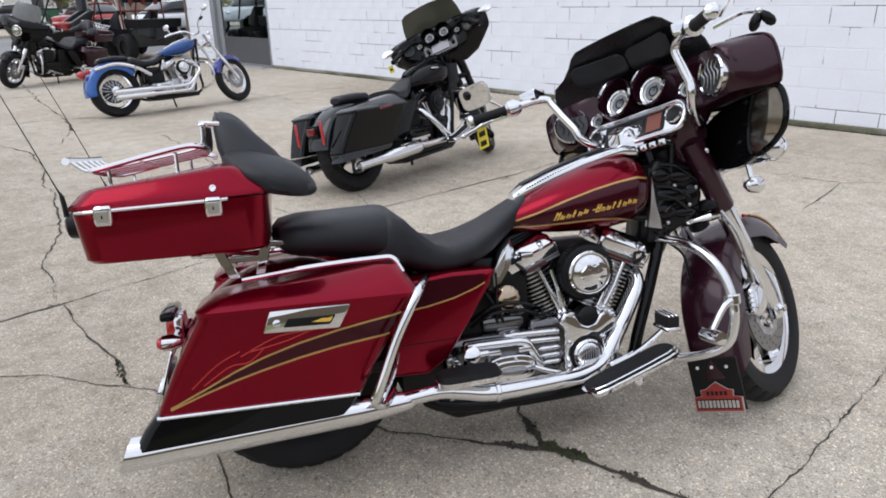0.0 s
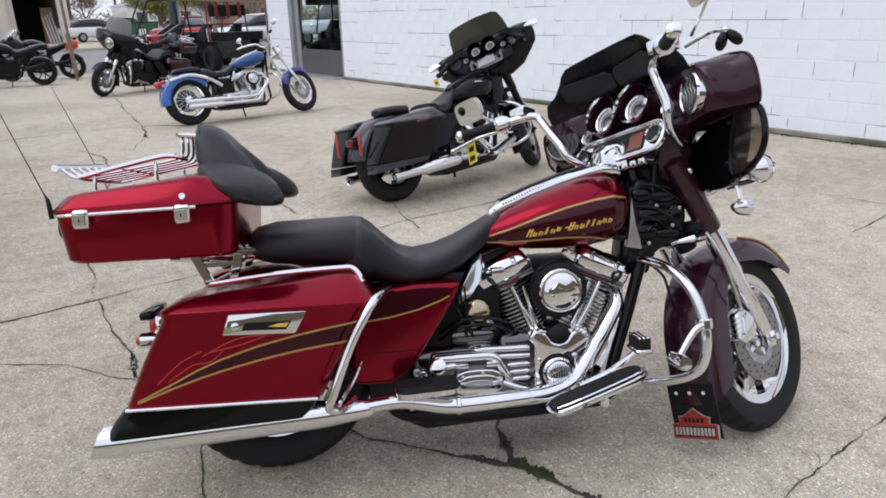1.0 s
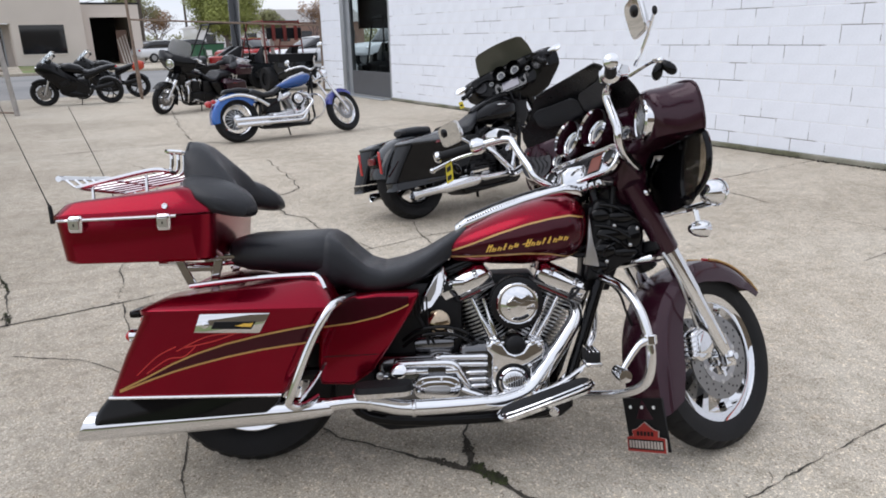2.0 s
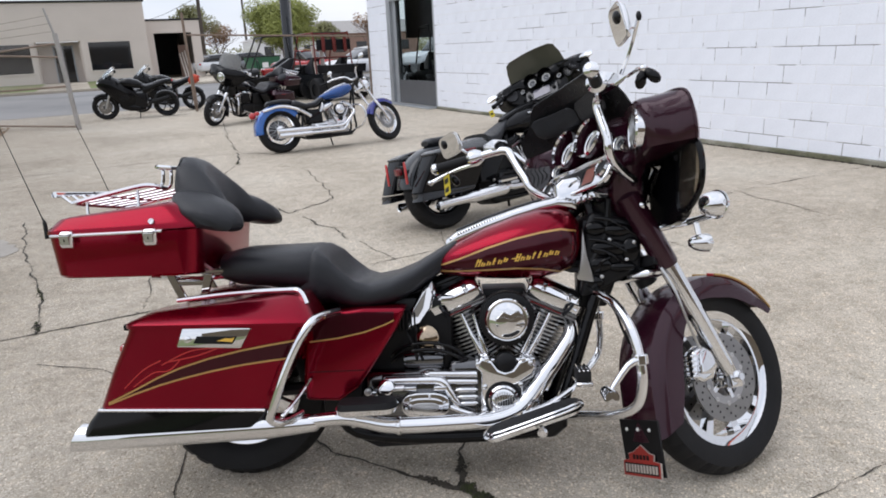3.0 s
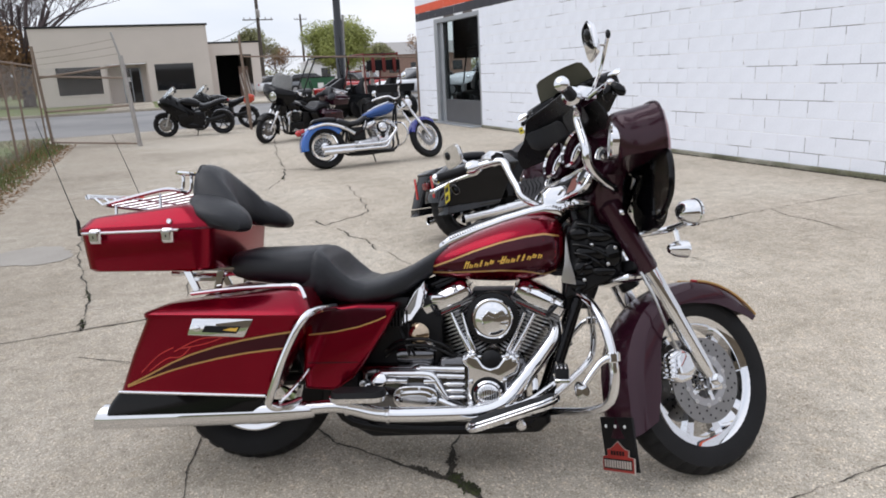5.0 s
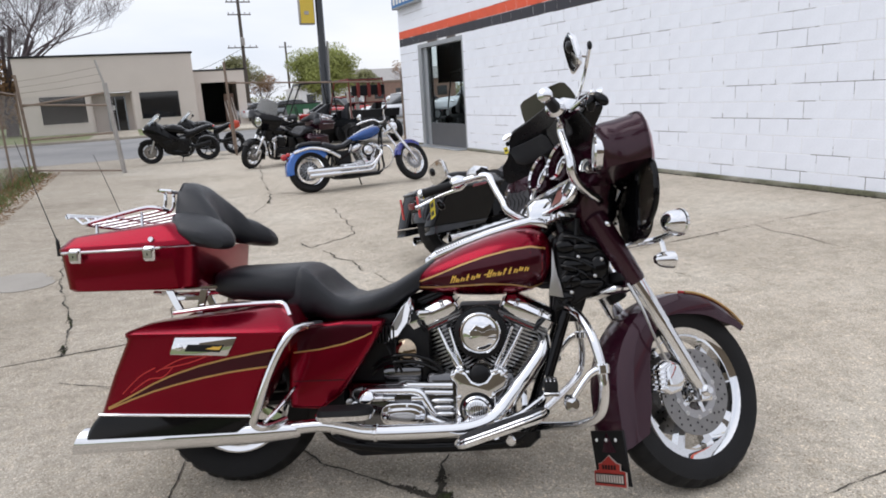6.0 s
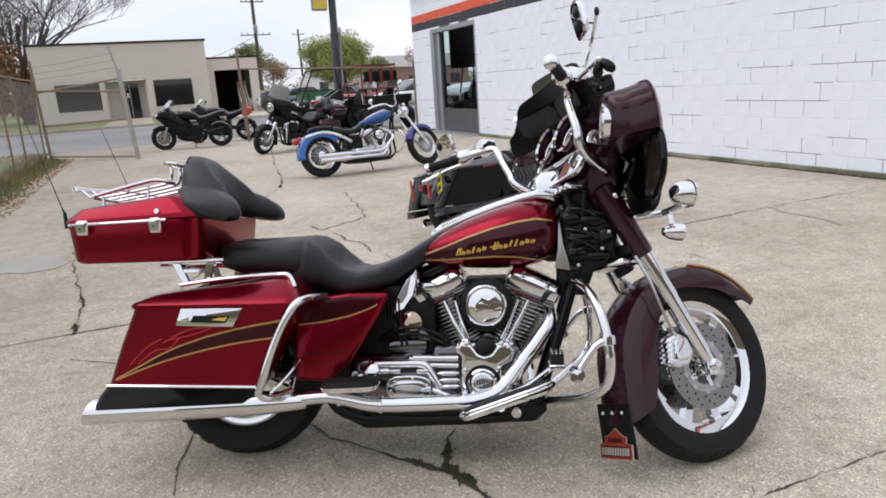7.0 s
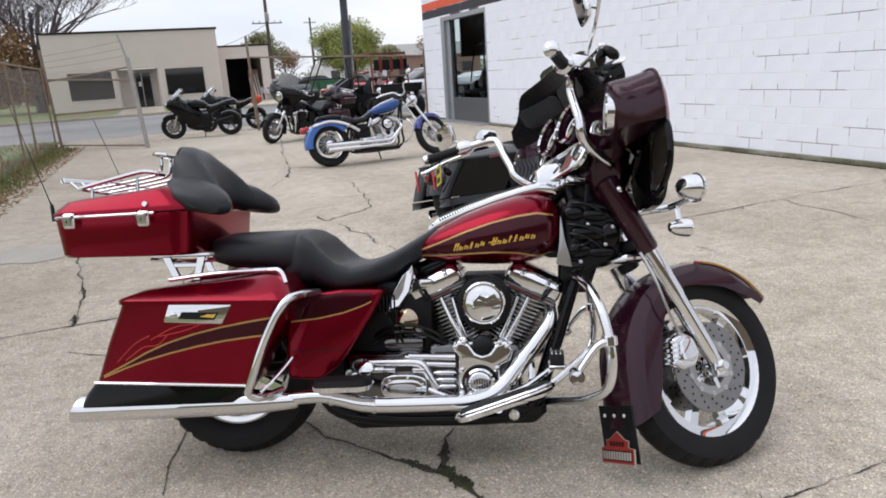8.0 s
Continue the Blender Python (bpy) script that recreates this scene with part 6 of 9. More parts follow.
FOOTING = mat("mossy_footing", (0.125, 0.125, 0.080), 0.9, 0.0, 0.5, 3, 40, bump=0.5, second=(0.29, 0.28, 0.23))
ASPHALT = mat("grey_asphalt", (0.26, 0.255, 0.25), 0.9, 0.0, 0.15, 0.4, 30, bump=0.2, second=(0.19, 0.19, 0.19))
GRASS = mat("grass", (0.145, 0.185, 0.060), 0.9, 0.0, 0.35, 0.8, 30, bump=0.6, second=(0.18, 0.165, 0.08))
SOIL = mat("dark_crack_soil", (0.055, 0.048, 0.038), 0.95, 0.0, 0.5, 12, 90, bump=0.5)
MOSS = mat("moss", (0.045, 0.055, 0.018), 0.95, 0.0, 0.5, 25, 120, bump=0.8, second=(0.02, 0.018, 0.014))
STAIN = mat("damp_stain", (0.35, 0.322, 0.282), 0.8, 0.0, 0.15, 2, 60, bump=0.2)
TAN = mat("tan_siding", (0.625, 0.560, 0.505), 0.8, 0.0, 0.06, 0.7, 30, bump=0.1)
WINDOW = mat("dark_window_glass", (0.012, 0.013, 0.015), 0.05, 0.0, 0.2, 1, 20, coat=0.4)
# near-black base colour puts the dimness of the shop and workshop insides into paint
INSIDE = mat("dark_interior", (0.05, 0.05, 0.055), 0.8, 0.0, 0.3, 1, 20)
FRAME_GREY = mat("grey_aluminium_frame", (0.38, 0.40, 0.42), 0.45, 0.6, 0.1, 5, 60)
DOOR_GREY = mat("dark_grey_door_paint", (0.085, 0.088, 0.095), 0.4, 0.0, 0.12, 4, 60)
GALV = mat("galvanised_pipe", (0.40, 0.38, 0.36), 0.55, 0.5, 0.2, 8, 80)
RUST = mat("rusty_pipe", (0.24, 0.18, 0.14), 0.8, 0.2, 0.3, 8, 80, bump=0.2)
WOOD = mat("pole_wood", (0.085, 0.07, 0.058), 0.9, 0.0, 0.25, 3, 40, bump=0.3, stretch=(1, 1, 0.1))
BARK = mat("grey_bark", (0.135, 0.105, 0.105), 0.9, 0.0, 0.3, 6, 60, bump=0.4)
LEAF_GREEN = mat("spring_leaves", (0.245, 0.27, 0.065), 0.7, 0.0, 0.35, 0.5, 6)
LEAF_DULL = mat("dull_leaves", (0.20, 0.20, 0.085), 0.7, 0.0, 0.35, 0.5, 6)
LEAF_BROWN = mat("brown_leaves", (0.27, 0.16, 0.08), 0.8, 0.0, 0.4, 0.7, 8)
BRICK = mat("far_brick", (0.27, 0.18, 0.145), 0.85, 0.0, 0.2, 2, 20)
YELLOW_SIGN = mat("yellow_sign_face", (0.70, 0.50, 0.06), 0.5, 0.0, 0.08, 3, 30)
BLUE_SIGN = mat("blue_sign_face", (0.03, 0.16, 0.40), 0.4, 0.0, 0.08, 3, 30)
GLASS = bpy.data.materials.new("door_glass")
GLASS.use_nodes = True
_g = GLASS.node_tree.nodes["Principled BSDF"]
_g.inputs["Base Color"].default_value = (0.75, 0.8, 0.8, 1)
_g.inputs["Roughness"].default_value, _g.inputs["Transmission Weight"].default_value, _g.inputs["IOR"].default_value = 0.01, 1.0, 1.05

# concrete: broad stains, slab tone, exposed pebbles
CONCRETE = bpy.data.materials.new("weathered_concrete")
CONCRETE.use_nodes = True
_n, _l = CONCRETE.node_tree.nodes, CONCRETE.node_tree.links
_b = _n["Principled BSDF"]
_b.inputs["Roughness"].default_value = 0.86
_b.inputs["Specular IOR Level"].default_value = 0.25
_co = _n.new("ShaderNodeTexCoord")


def _tex(kind, scale, detail=4):
    t = _n.new(kind)
    t.inputs["Scale"].default_value = scale
    if kind == "ShaderNodeTexNoise":
        t.inputs["Detail"].default_value = detail
    _l.new(_co.outputs["Object"], t.inputs["Vector"])
    return t


def _ramp(src, stops):
    r = _n.new("ShaderNodeValToRGB")
    el = r.color_ramp.elements
    el[0].position, el[0].color = stops[0][0], (*stops[0][1], 1)
    el[1].position, el[1].color = stops[-1][0], (*stops[-1][1], 1)
    for p, c in stops[1:-1]:
        e = el.new(p)
        e.color = (*c, 1)
    _l.new(src, r.inputs[0])
    return r.outputs[0]


def _mul(a, b, blend='MULTIPLY', fac=1.0):
    m = _n.new("ShaderNodeMix")
    m.data_type, m.blend_type = 'RGBA', blend
    m.inputs[0].default_value = fac
    _l.new(a, m.inputs[6])
    _l.new(b, m.inputs[7])
    return m.outputs[2]


_broad = _ramp(_tex("ShaderNodeTexNoise", 0.45, 6).outputs[0], [(0.30, (0.418, 0.378, 0.322)), (0.5, (0.536, 0.487, 0.423)), (0.72, (0.595, 0.558, 0.498))])
_mid = _ramp(_tex("ShaderNodeTexNoise", 5.5, 6).outputs[0], [(0.33, (0.87, 0.865, 0.85)), (0.6, (1.03, 1.03, 1.03))])
_peb = _tex("ShaderNodeTexVoronoi", 150)
_pebc = _ramp(_peb.outputs["Color"], [(0.06, (0.50, 0.46, 0.42)), (0.22, (0.86, 0.85, 0.83)), (0.70, (0.99, 0.99, 0.98)), (0.80, (1.28, 1.27, 1.24)), (0.95, (1.60, 1.58, 1.52))])
_grit = _ramp(_tex("ShaderNodeTexNoise", 210, 3).outputs[0], [(0.32, (0.62, 0.60, 0.58)), (0.66, (1.22, 1.22, 1.20))])
_spot = _ramp(_tex("ShaderNodeTexNoise", 17, 4).outputs[0], [(0.30, (0.84, 0.83, 0.80)), (0.50, (1.0, 1.0, 1.0)), (0.72, (1.06, 1.03, 0.98))])
_cc = _mul(_mul(_mul(_mul(_broad, _mid), _pebc), _grit), _spot)
# darker toward the fence and lighter toward the wall, with a ragged soft edge
_sep = _n.new("ShaderNodeSeparateXYZ")
_l.new(_co.outputs["Object"], _sep.inputs[0])
_edge = _n.new("ShaderNodeMath")
_edge.operation = 'ADD'
_l.new(_sep.outputs[0], _edge.inputs[0])
_l.new(_tex("ShaderNodeTexNoise", 0.7, 5).outputs[0], _edge.inputs[1])
_cross_tone = _n.new("ShaderNodeMapRange")
_cross_tone.inputs[1].default_value, _cross_tone.inputs[2].default_value = -1.2, 1.3
_l.new(_edge.outputs[0], _cross_tone.inputs[0])
_cc = _mul(_cc, _ramp(_cross_tone.outputs[0], [(0.0, (0.79, 0.78, 0.762)), (0.68, (0.98, 0.98, 0.975)), (1.0, (1.04, 1.035, 1.02))]))
_l.new(_cc, _b.inputs["Base Color"])
_bp = _n.new("ShaderNodeBump")
_bp.inputs["Strength"].default_value, _bp.inputs["Distance"].default_value = 0.35, 0.004
_l.new(_tex("ShaderNodeTexNoise", 120, 3).outputs[0], _bp.inputs["Height"])
_l.new(_bp.outputs[0], _b.inputs["Normal"])


def plain(name, pts, z, material, label="", category="", kind="structure"):
    bm = bmesh.new()
    bm.faces.new([bm.verts.new((x, y, z)) for x, y in pts])
    return tagged(part(name, bm, material, None, label, flat=True), label, category, "", kind)


def cube(x0, x1, y0, y1, z0, z1, bev=0.0):
    bm = bmesh.new()
    bmesh.ops.create_cube(bm, size=1, matrix=Matrix.Translation(((x0 + x1) / 2, (y0 + y1) / 2, (z0 + z1) / 2)) @ Matrix.Diagonal((x1 - x0, y1 - y0, z1 - z0, 1)))
    if bev:
        bmesh.ops.bevel(bm, geom=bm.edges[:], offset=bev, segments=1, affect='EDGES')
    return bm


def slab(name, x0, x1, y0, y1, z0, z1, material, label="", category="", bev=0.0, parent=None):
    ob = part(name, cube(x0, x1, y0, y1, z0, z1, bev), material, parent, label, flat=not bev)
    return ob if parent is not None else tagged(ob, label, category, "", "structure")


plain("ground", [(-900, -900), (900, -900), (900, 900), (-900, 900)], 0.0, CONCRETE, "weathered cracked concrete yard", "ground")
plain("road", [(-200, 20.3), (200, 20.3), (200, 36.5), (-200, 36.5)], 0.006, ASPHALT, "worn grey asphalt street", "road")
slab("kerb", -200, 200, 36.5, 36.75, 0, 0.13, CONCRETE, "concrete kerb along the street", "kerb", 0.02)
for nm, x0, x1, y0, y1, m in (("verge", -60, -3.0, 36.75, 49.9, GRASS), ("verge", -110, -7.4, 49.95, 135, GRASS), ("verge", -0.6, 3.4, 36.75, 49.9, GRASS), ("pavement", -3.0, -0.6, 36.75, 49.9, CONCRETE), ("verge", -60, -3.55, 17.6, 20.3, GRASS), ("verge", -60, -3.3, -8, 17.6, GRASS)):
    slab(nm, x0, x1, y0, y1, 0.0, 0.12 if y0 > 30 else 0.035, m, "short spring grass" if m is GRASS else "concrete path to the shop door", "lawn" if m is GRASS else "path", 0.01)


def crack(pts, width, seed, material=SOIL, name="crack", step=0.05, wander=0.018, z=0.003):
    """A ragged dirt-filled crack or joint along a line on the ground, with short spurs and spilled crumbs."""
    rnd = random.Random(seed)
    near = pts[0][1] < 6 and abs(pts[0][0]) < 5
    step = 0.016 if near else 0.05
    line = []
    for (x0, y0), (x1, y1) in zip(pts, pts[1:]):
        n = max(1, int(math.hypot(x1 - x0, y1 - y0) / step))
        for k in range(n):
            line.append((x0 + (x1 - x0) * k / n, y0 + (y1 - y0) * k / n))
    line.append(pts[-1])
    off = Vector((seed * 7.31, seed * 3.17, 0.5))
    out = []
    for x, y in line:
        q = Vector((x, y, 0)) + off
        dx = wander * (1.1 * noise.noise(q * 4.0) + 0.7 * noise.noise(q * 13.0) + 0.35 * noise.noise(q * 40.0))
        q.z += 9.7
        dy = wander * (1.1 * noise.noise(q * 4.0) + 0.7 * noise.noise(q * 13.0) + 0.35 * noise.noise(q * 40.0))
        out.append((x + dx, y + dy))
    bm = bmesh.new()

    def ribbon(run, wide):
        prev = None
        for i, (x, y) in enumerate(run):
            a, b = run[max(i - 1, 0)], run[min(i + 1, len(run) - 1)]
            dx, dy = b[0] - a[0], b[1] - a[1]
            L = math.hypot(dx, dy) or 1
            q = Vector((x, y, 3.3)) + off
            w = wide * max(0.12, 0.55 + 0.8 * noise.noise(q * 2.3) + 0.5 * noise.noise(q * 11.0)) * (0.3 if i in (0, len(run) - 1) else 1) / 2
            u, v = w * rnd.uniform(0.6, 1.5), w * rnd.uniform(0.6, 1.5)
            p = (bm.verts.new((x - dy / L * u, y + dx / L * u, z)), bm.verts.new((x + dy / L * v, y - dx / L * v, z)))
            if prev:
                bm.faces.new((prev[0], prev[1], p[1], p[0]))
            prev = p
    ribbon(out, width)
    for _ in range(len(out) // 22 if near else 0):
        x, y = out[rnd.randrange(len(out))]
        a, spur = rnd.uniform(0, 6.28), [(x, y)]
        for _k in range(rnd.randint(3, 7)):
            a += rnd.gauss(0, 0.5)
            x, y = x + 0.012 * math.cos(a), y + 0.012 * math.sin(a)
            spur.append((x, y))
        ribbon(spur, width * 0.5)
    for _ in range(len(out) if near else len(out) // 3):
        x, y = out[rnd.randrange(len(out))]
        x, y, r = x + rnd.gauss(0, width * 0.7), y + rnd.gauss(0, width * 0.7), width * rnd.uniform(0.08, 0.30)
        a0 = rnd.uniform(0, 6.28)
        bm.faces.new([bm.verts.new((x + r * rnd.uniform(0.6, 1.3) * math.cos(a0 + 1.257 * k), y + r * rnd.uniform(0.6, 1.3) * math.sin(a0 + 1.257 * k), z + 0.0006)) for k in range(5)])
    return tagged(part(name, bm, material, None, flat=True), "dirt-filled crack in the concrete", "crack", "", "structure")


crack([(0.03, 0.25), (-0.03, 0.20), (-0.05, 0.13), (-0.09, 0.05), (-0.12, 0.0)], 0.016, 1, wander=0.008)
crack([(-0.12, 0.0), (-0.085, -0.07), (-0.075, -0.15), (-0.05, -0.24), (-0.04, -0.33), (-0.01, -0.44), (0.04, -0.60)], 0.018, 2, wander=0.008)
crack([(-0.125, -0.01), (-0.20, 0.10), (-0.31, 0.26), (-0.42, 0.43), (-0.46, 0.56), (-0.60, 0.80)], 0.014, 3, wander=0.010)
crack([(-1.9, -0.62), (0.16, -0.60), (0.39, -0.61), (0.69, -0.605), (1.2, -0.605), (6.15, -0.60)], 0.011, 4, wander=0.014)
crack([(-3.2, 2.40), (-1.2, 2.40), (-0.3, 2.44), (1.2, 2.56), (2.8, 2.50), (4.5, 2.62), (6.1, 2.62)], 0.014, 5, wander=0.010)
crack([(-3.2, 8.75), (0.44, 8.85), (0.9, 8.75), (1.4, 8.35), (3.6, 8.5), (6.1, 8.6)], 0.022, 6, wander=0.02)
crack([(-3.2, 5.5), (-0.3, 5.5)], 0.008, 26, wander=0.02)
crack([(-3.2, 11.7), (6.1, 11.8)], 0.02, 27, wander=0.02)
crack([(-1.46, 2.4), (-1.48, 2.6), (-1.46, 3.04), (-1.53, 3.54), (-1.64, 4.40), (-1.70, 5.6)], 0.016, 7, wander=0.02)
crack([(-0.92, 2.45), (-0.83, 2.96), (-0.76, 3.28), (-0.58, 3.61), (-0.45, 4.2), (-0.30, 4.85), (-0.32, 5.1), (-0.13, 5.75), (-0.03, 6.73), (-0.16, 7.4)], 0.014, 8, wander=0.025)
crack([(-1.45, 1.95), (-1.17, 1.70), (-1.03, 1.47), (-0.9, 1.28), (-0.86, 1.0)], 0.009, 9, wander=0.012)
crack([(-0.96, 1.37), (-0.91, 1.60), (-0.93, 1.76), (-0.93, 2.15), (-0.9, 2.42)], 0.013, 10, wander=0.012)
crack([(-0.86, 1.0), (-0.90, 0.75), (-0.94, 0.60), (-0.97, 0.48), (-1.0, 0.30)], 0.009, 11, wander=0.010)
crack([(1.32, 3.0), (1.18, 2.66), (1.11, 2.34)], 0.014, 12, wander=0.015)
crack([(0.68, 3.09), (0.69, 2.79), (0.72, 2.50)], 0.012, 13, wander=0.015)
crack([(4.25, 0.27), (4.01, 0.51), (3.33, 0.46), (3.15, 0.45)], 0.010, 14, wander=0.012)
crack([(4.01, 0.51), (3.98, 0.95), (3.94, 1.3), (4.11, 2.0), (4.1, 2.33), (4.2, 2.6)], 0.010, 15, wander=0.012)
crack([(2.0, 17.5), (1.6, 14.0), (1.16, 11.1), (0.84, 8.5), (0.66, 7.57)], 0.022, 16, wander=0.04)
crack([(0.2, 6.99), (0.35, 6.96), (0.67, 7.77)], 0.016, 17, wander=0.02)
crack([(1.15, 7.1), (1.30, 6.62), (1.12, 5.25), (1.01, 4.75), (0.67, 4.5), (0.46, 4.41), (0.44, 4.69)], 0.018, 18, wander=0.035)
crack([(0.55, 4.22), (0.57, 3.82), (0.65, 3.63), (0.62, 3.23)], 0.020, 19, wander=0.025)
crack([(2.5, 1.76), (2.55, 1.36), (2.53, 1.2)], 0.007, 20, wander=0.012)
crack([(3.73, 8.66), (3.83, 8.33), (3.58, 7.44)], 0.014, 21, wander=0.02)


def blob(name, cx, cy, rx, ry, seed, material, label, z=0.004, turn=0.0, n=40):
    rnd = random.Random(seed)
    ph = [rnd.uniform(0, 6.28) for _ in range(5)]
    bm = bmesh.new()
    vs = []
    for k in range(n):
        a = 2 * math.pi * k / n
        r = 1 + sum(0.16 / (i + 1) * math.sin((i + 2) * a + ph[i]) for i in range(5)) + rnd.uniform(-0.08, 0.08)
        x, y = rx * r * math.cos(a), ry * r * math.sin(a)
        vs.append(bm.verts.new((cx + x * math.cos(turn) - y * math.sin(turn), cy + x * math.sin(turn) + y * math.cos(turn), z)))
    bm.faces.new(vs)
    return tagged(part(name, bm, material, None, flat=True), label, "stain" if "stain" in name else "moss", "", "structure")




def crumbs(name, runs, count, seed, spread, material, label, big=0.008, tall=0.010):
    """Ragged clods and tufts scattered along short lines on the ground."""
    rnd = random.Random(seed)
    verts, faces = [], []
    for _ in range(count):
        (x0, y0), (x1, y1) = runs[rnd.randrange(len(runs))]
        t = rnd.random()
        g = spread * (1.1 - abs(2 * t - 1))
        x, y = x0 + (x1 - x0) * t + rnd.gauss(0, g), y0 + (y1 - y0) * t + rnd.gauss(0, g)
        r, a0, k = big * rnd.uniform(0.3, 1.2), rnd.uniform(0, 6.28), len(verts)
        for q in range(5):
            f = r * rnd.uniform(0.6, 1.3)
            verts.append((x + f * math.cos(a0 + 1.257 * q), y + f * math.sin(a0 + 1.257 * q), 0.0035))
        verts.append((x + rnd.gauss(0, r * 0.3), y + rnd.gauss(0, r * 0.3), 0.004 + tall * rnd.uniform(0.1, 1.0)))
        faces += [(k + q, k + (q + 1) % 5, k + 5) for q in range(5)]
    me = bpy.data.meshes.new(name)
    me.from_pydata(verts, [], faces)
    me.materials.append(material)
    return tagged(new(name, me), label, "moss" if material is MOSS else "dirt", "", "stuff")


hole = [((-0.115, 0.03), (-0.10, -0.03)), ((-0.10, -0.03), (-0.075, -0.13)), ((-0.085, -0.06), (-0.075, -0.13))]
crumbs("soil_crumbs", hole + [((-0.04, 0.16), (-0.10, 0.04)), ((-0.22, 0.13), (-0.13, 0.0)), ((-0.05, -0.24), (-0.04, -0.33))], 700, 31, 0.010, SOIL, "dark soil in the open crack")
crumbs("moss_tufts", hole, 420, 32, 0.013, MOSS, "green moss tufts in the open crack", 0.007, 0.013)
crumbs("crack_weeds", [((-1.46, 2.42), (-1.48, 2.60)), ((-1.46, 3.0), (-1.50, 3.3)), ((-0.96, 1.40), (-0.92, 1.62)), ((0.66, 7.7), (0.7, 7.9))], 240, 33, 0.009, MOSS, "small weeds growing in the cracks", 0.006, 0.012)
blob("stain", -2.05, 4.70, 0.38, 0.34, 33, STAIN, "dark damp stain on the concrete")

# ---- white block building ----
WALL_X, CORNER_Y, D0, D1, DTOP = 6.21, 16.75, 12.74, 15.44, 2.50
COURSE, LENGTH = 0.203, 0.406
east = [slab("wall_east", WALL_X - 0.0025, WALL_X + 0.25, -8.0, D0, 0, 5.2, JOINT, "white painted concrete block wall", "wall"),
        slab("wall_east", WALL_X - 0.0025, WALL_X + 0.25, D1, CORNER_Y, 0, 5.2, JOINT, "white painted concrete block wall by the corner", "wall"),
        slab("wall_east", WALL_X - 0.0025, WALL_X + 0.25, D0, D1, DTOP + 0.10, 5.2, JOINT, "white painted block wall over the door", "wall")]
slab("wall_north", WALL_X + 0.25, 7.0, CORNER_Y - 0.25, CORNER_Y, 0, 5.2, BLOCK, "white painted end wall", "wall")
slab("wall_north", 7.0, 13.0, CORNER_Y - 0.25, CORNER_Y, 2.7, 5.2, BLOCK, "white painted end wall over the shop window", "wall")
slab("wall_north", 13.0, 20.0, CORNER_Y - 0.25, CORNER_Y, 0, 5.2, BLOCK, "white painted end wall", "wall")
slab("wall_north", 7.0, 13.0, CORNER_Y - 0.25, CORNER_Y, 0, 0.25, BLOCK, "low sill wall of the shop window", "wall")
slab("wall_south", WALL_X + 0.25, 20.0, -8.0, -7.75, 0, 5.2, BLOCK, "plain back wall of the shop", "wall")
slab("wall_far", 20.0, 20.25, -8.0, CORNER_Y, 0, 5.2, BLOCK, "plain far wall of the shop", "wall")
# unseen wall added to dim sky light and reflections on the bikes
TAN_DARK = mat("tan_board_wall", (0.16, 0.125, 0.085), 0.8, 0.0, 0.12, 2, 30)
behind = slab("added_wall_behind", -16, 6.0, -10.0, -9.72, 0, 3.2, TAN_DARK, "unseen tan boarded wall added behind the yard to darken reflections", "wall")
for i in range(8):
    part("siding_board", cube(-16, 6.0, -9.72, -9.70, 0.05 + i * 0.4, 0.42 + i * 0.4, 0.006), TAN_DARK, behind)
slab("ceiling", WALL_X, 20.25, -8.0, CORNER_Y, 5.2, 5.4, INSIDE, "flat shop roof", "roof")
slab("floor", WALL_X + 0.05, 20.0, -7.75, CORNER_Y - 0.25, 0.0, 0.03, CONCRETE, "concrete shop floor", "floor")
slab("footing", WALL_X - 0.045, WALL_X + 0.012, -8.0, D0 - 0.02, 0, 0.062, FOOTING, "mossy grey footing strip", "footing", 0.012)
slab("footing", WALL_X - 0.035, WALL_X + 0.012, D1 + 0.02, CORNER_Y, 0, 0.06, FOOTING, "mossy grey footing strip", "footing", 0.012)
# the dirt crumbs also draw the dark shadow line at the wall foot
crumbs("foot_dirt_and_shade", [((WALL_X - 0.05, 0.5), (WALL_X - 0.05, 4.0)), ((WALL_X - 0.05, 4.0), (WALL_X - 0.05, 8.0)), ((WALL_X - 0.05, 8.0), (WALL_X - 0.05, 12.6))], 900, 35, 0.018, SOIL, "dirt and moss crumbs with a painted shadow line along the wall foot", 0.016, 0.020)

# door: grey surround, glass, kick panel, threshold
door = tagged(new("door_1"), "glazed shop door in a grey metal frame", "door", "", "structure")
part("door_frame", join(cube(WALL_X - 0.01, WALL_X + 0.15, D0, D0 + 0.06, 0, DTOP + 0.1, 0.004), cube(WALL_X - 0.01, WALL_X + 0.15, D1 - 0.20, D1, 0, DTOP + 0.1, 0.004), cube(WALL_X - 0.012, WALL_X + 0.15, D0 + 0.06, D1 - 0.20, DTOP, DTOP + 0.1, 0.004), cube(WALL_X + 0.06, WALL_X + 0.12, D0 + 0.06, D0 + 0.12, 0.02, DTOP, 0.004), cube(WALL_X + 0.06, WALL_X + 0.12, D1 - 0.42, D1 - 0.20, 0.02, DTOP, 0.004)), FRAME_GREY, door)
part("glass_pane", cube(WALL_X + 0.085, WALL_X + 0.095, D0 + 0.12, D1 - 0.42, 0.60, DTOP), GLASS, door, "clear door glass").visible_shadow = False
part("kick_panel", cube(WALL_X + 0.07, WALL_X + 0.11, D0 + 0.12, D1 - 0.42, 0.03, 0.60, 0.006), DOOR_GREY, door, "dark grey lower door panel")
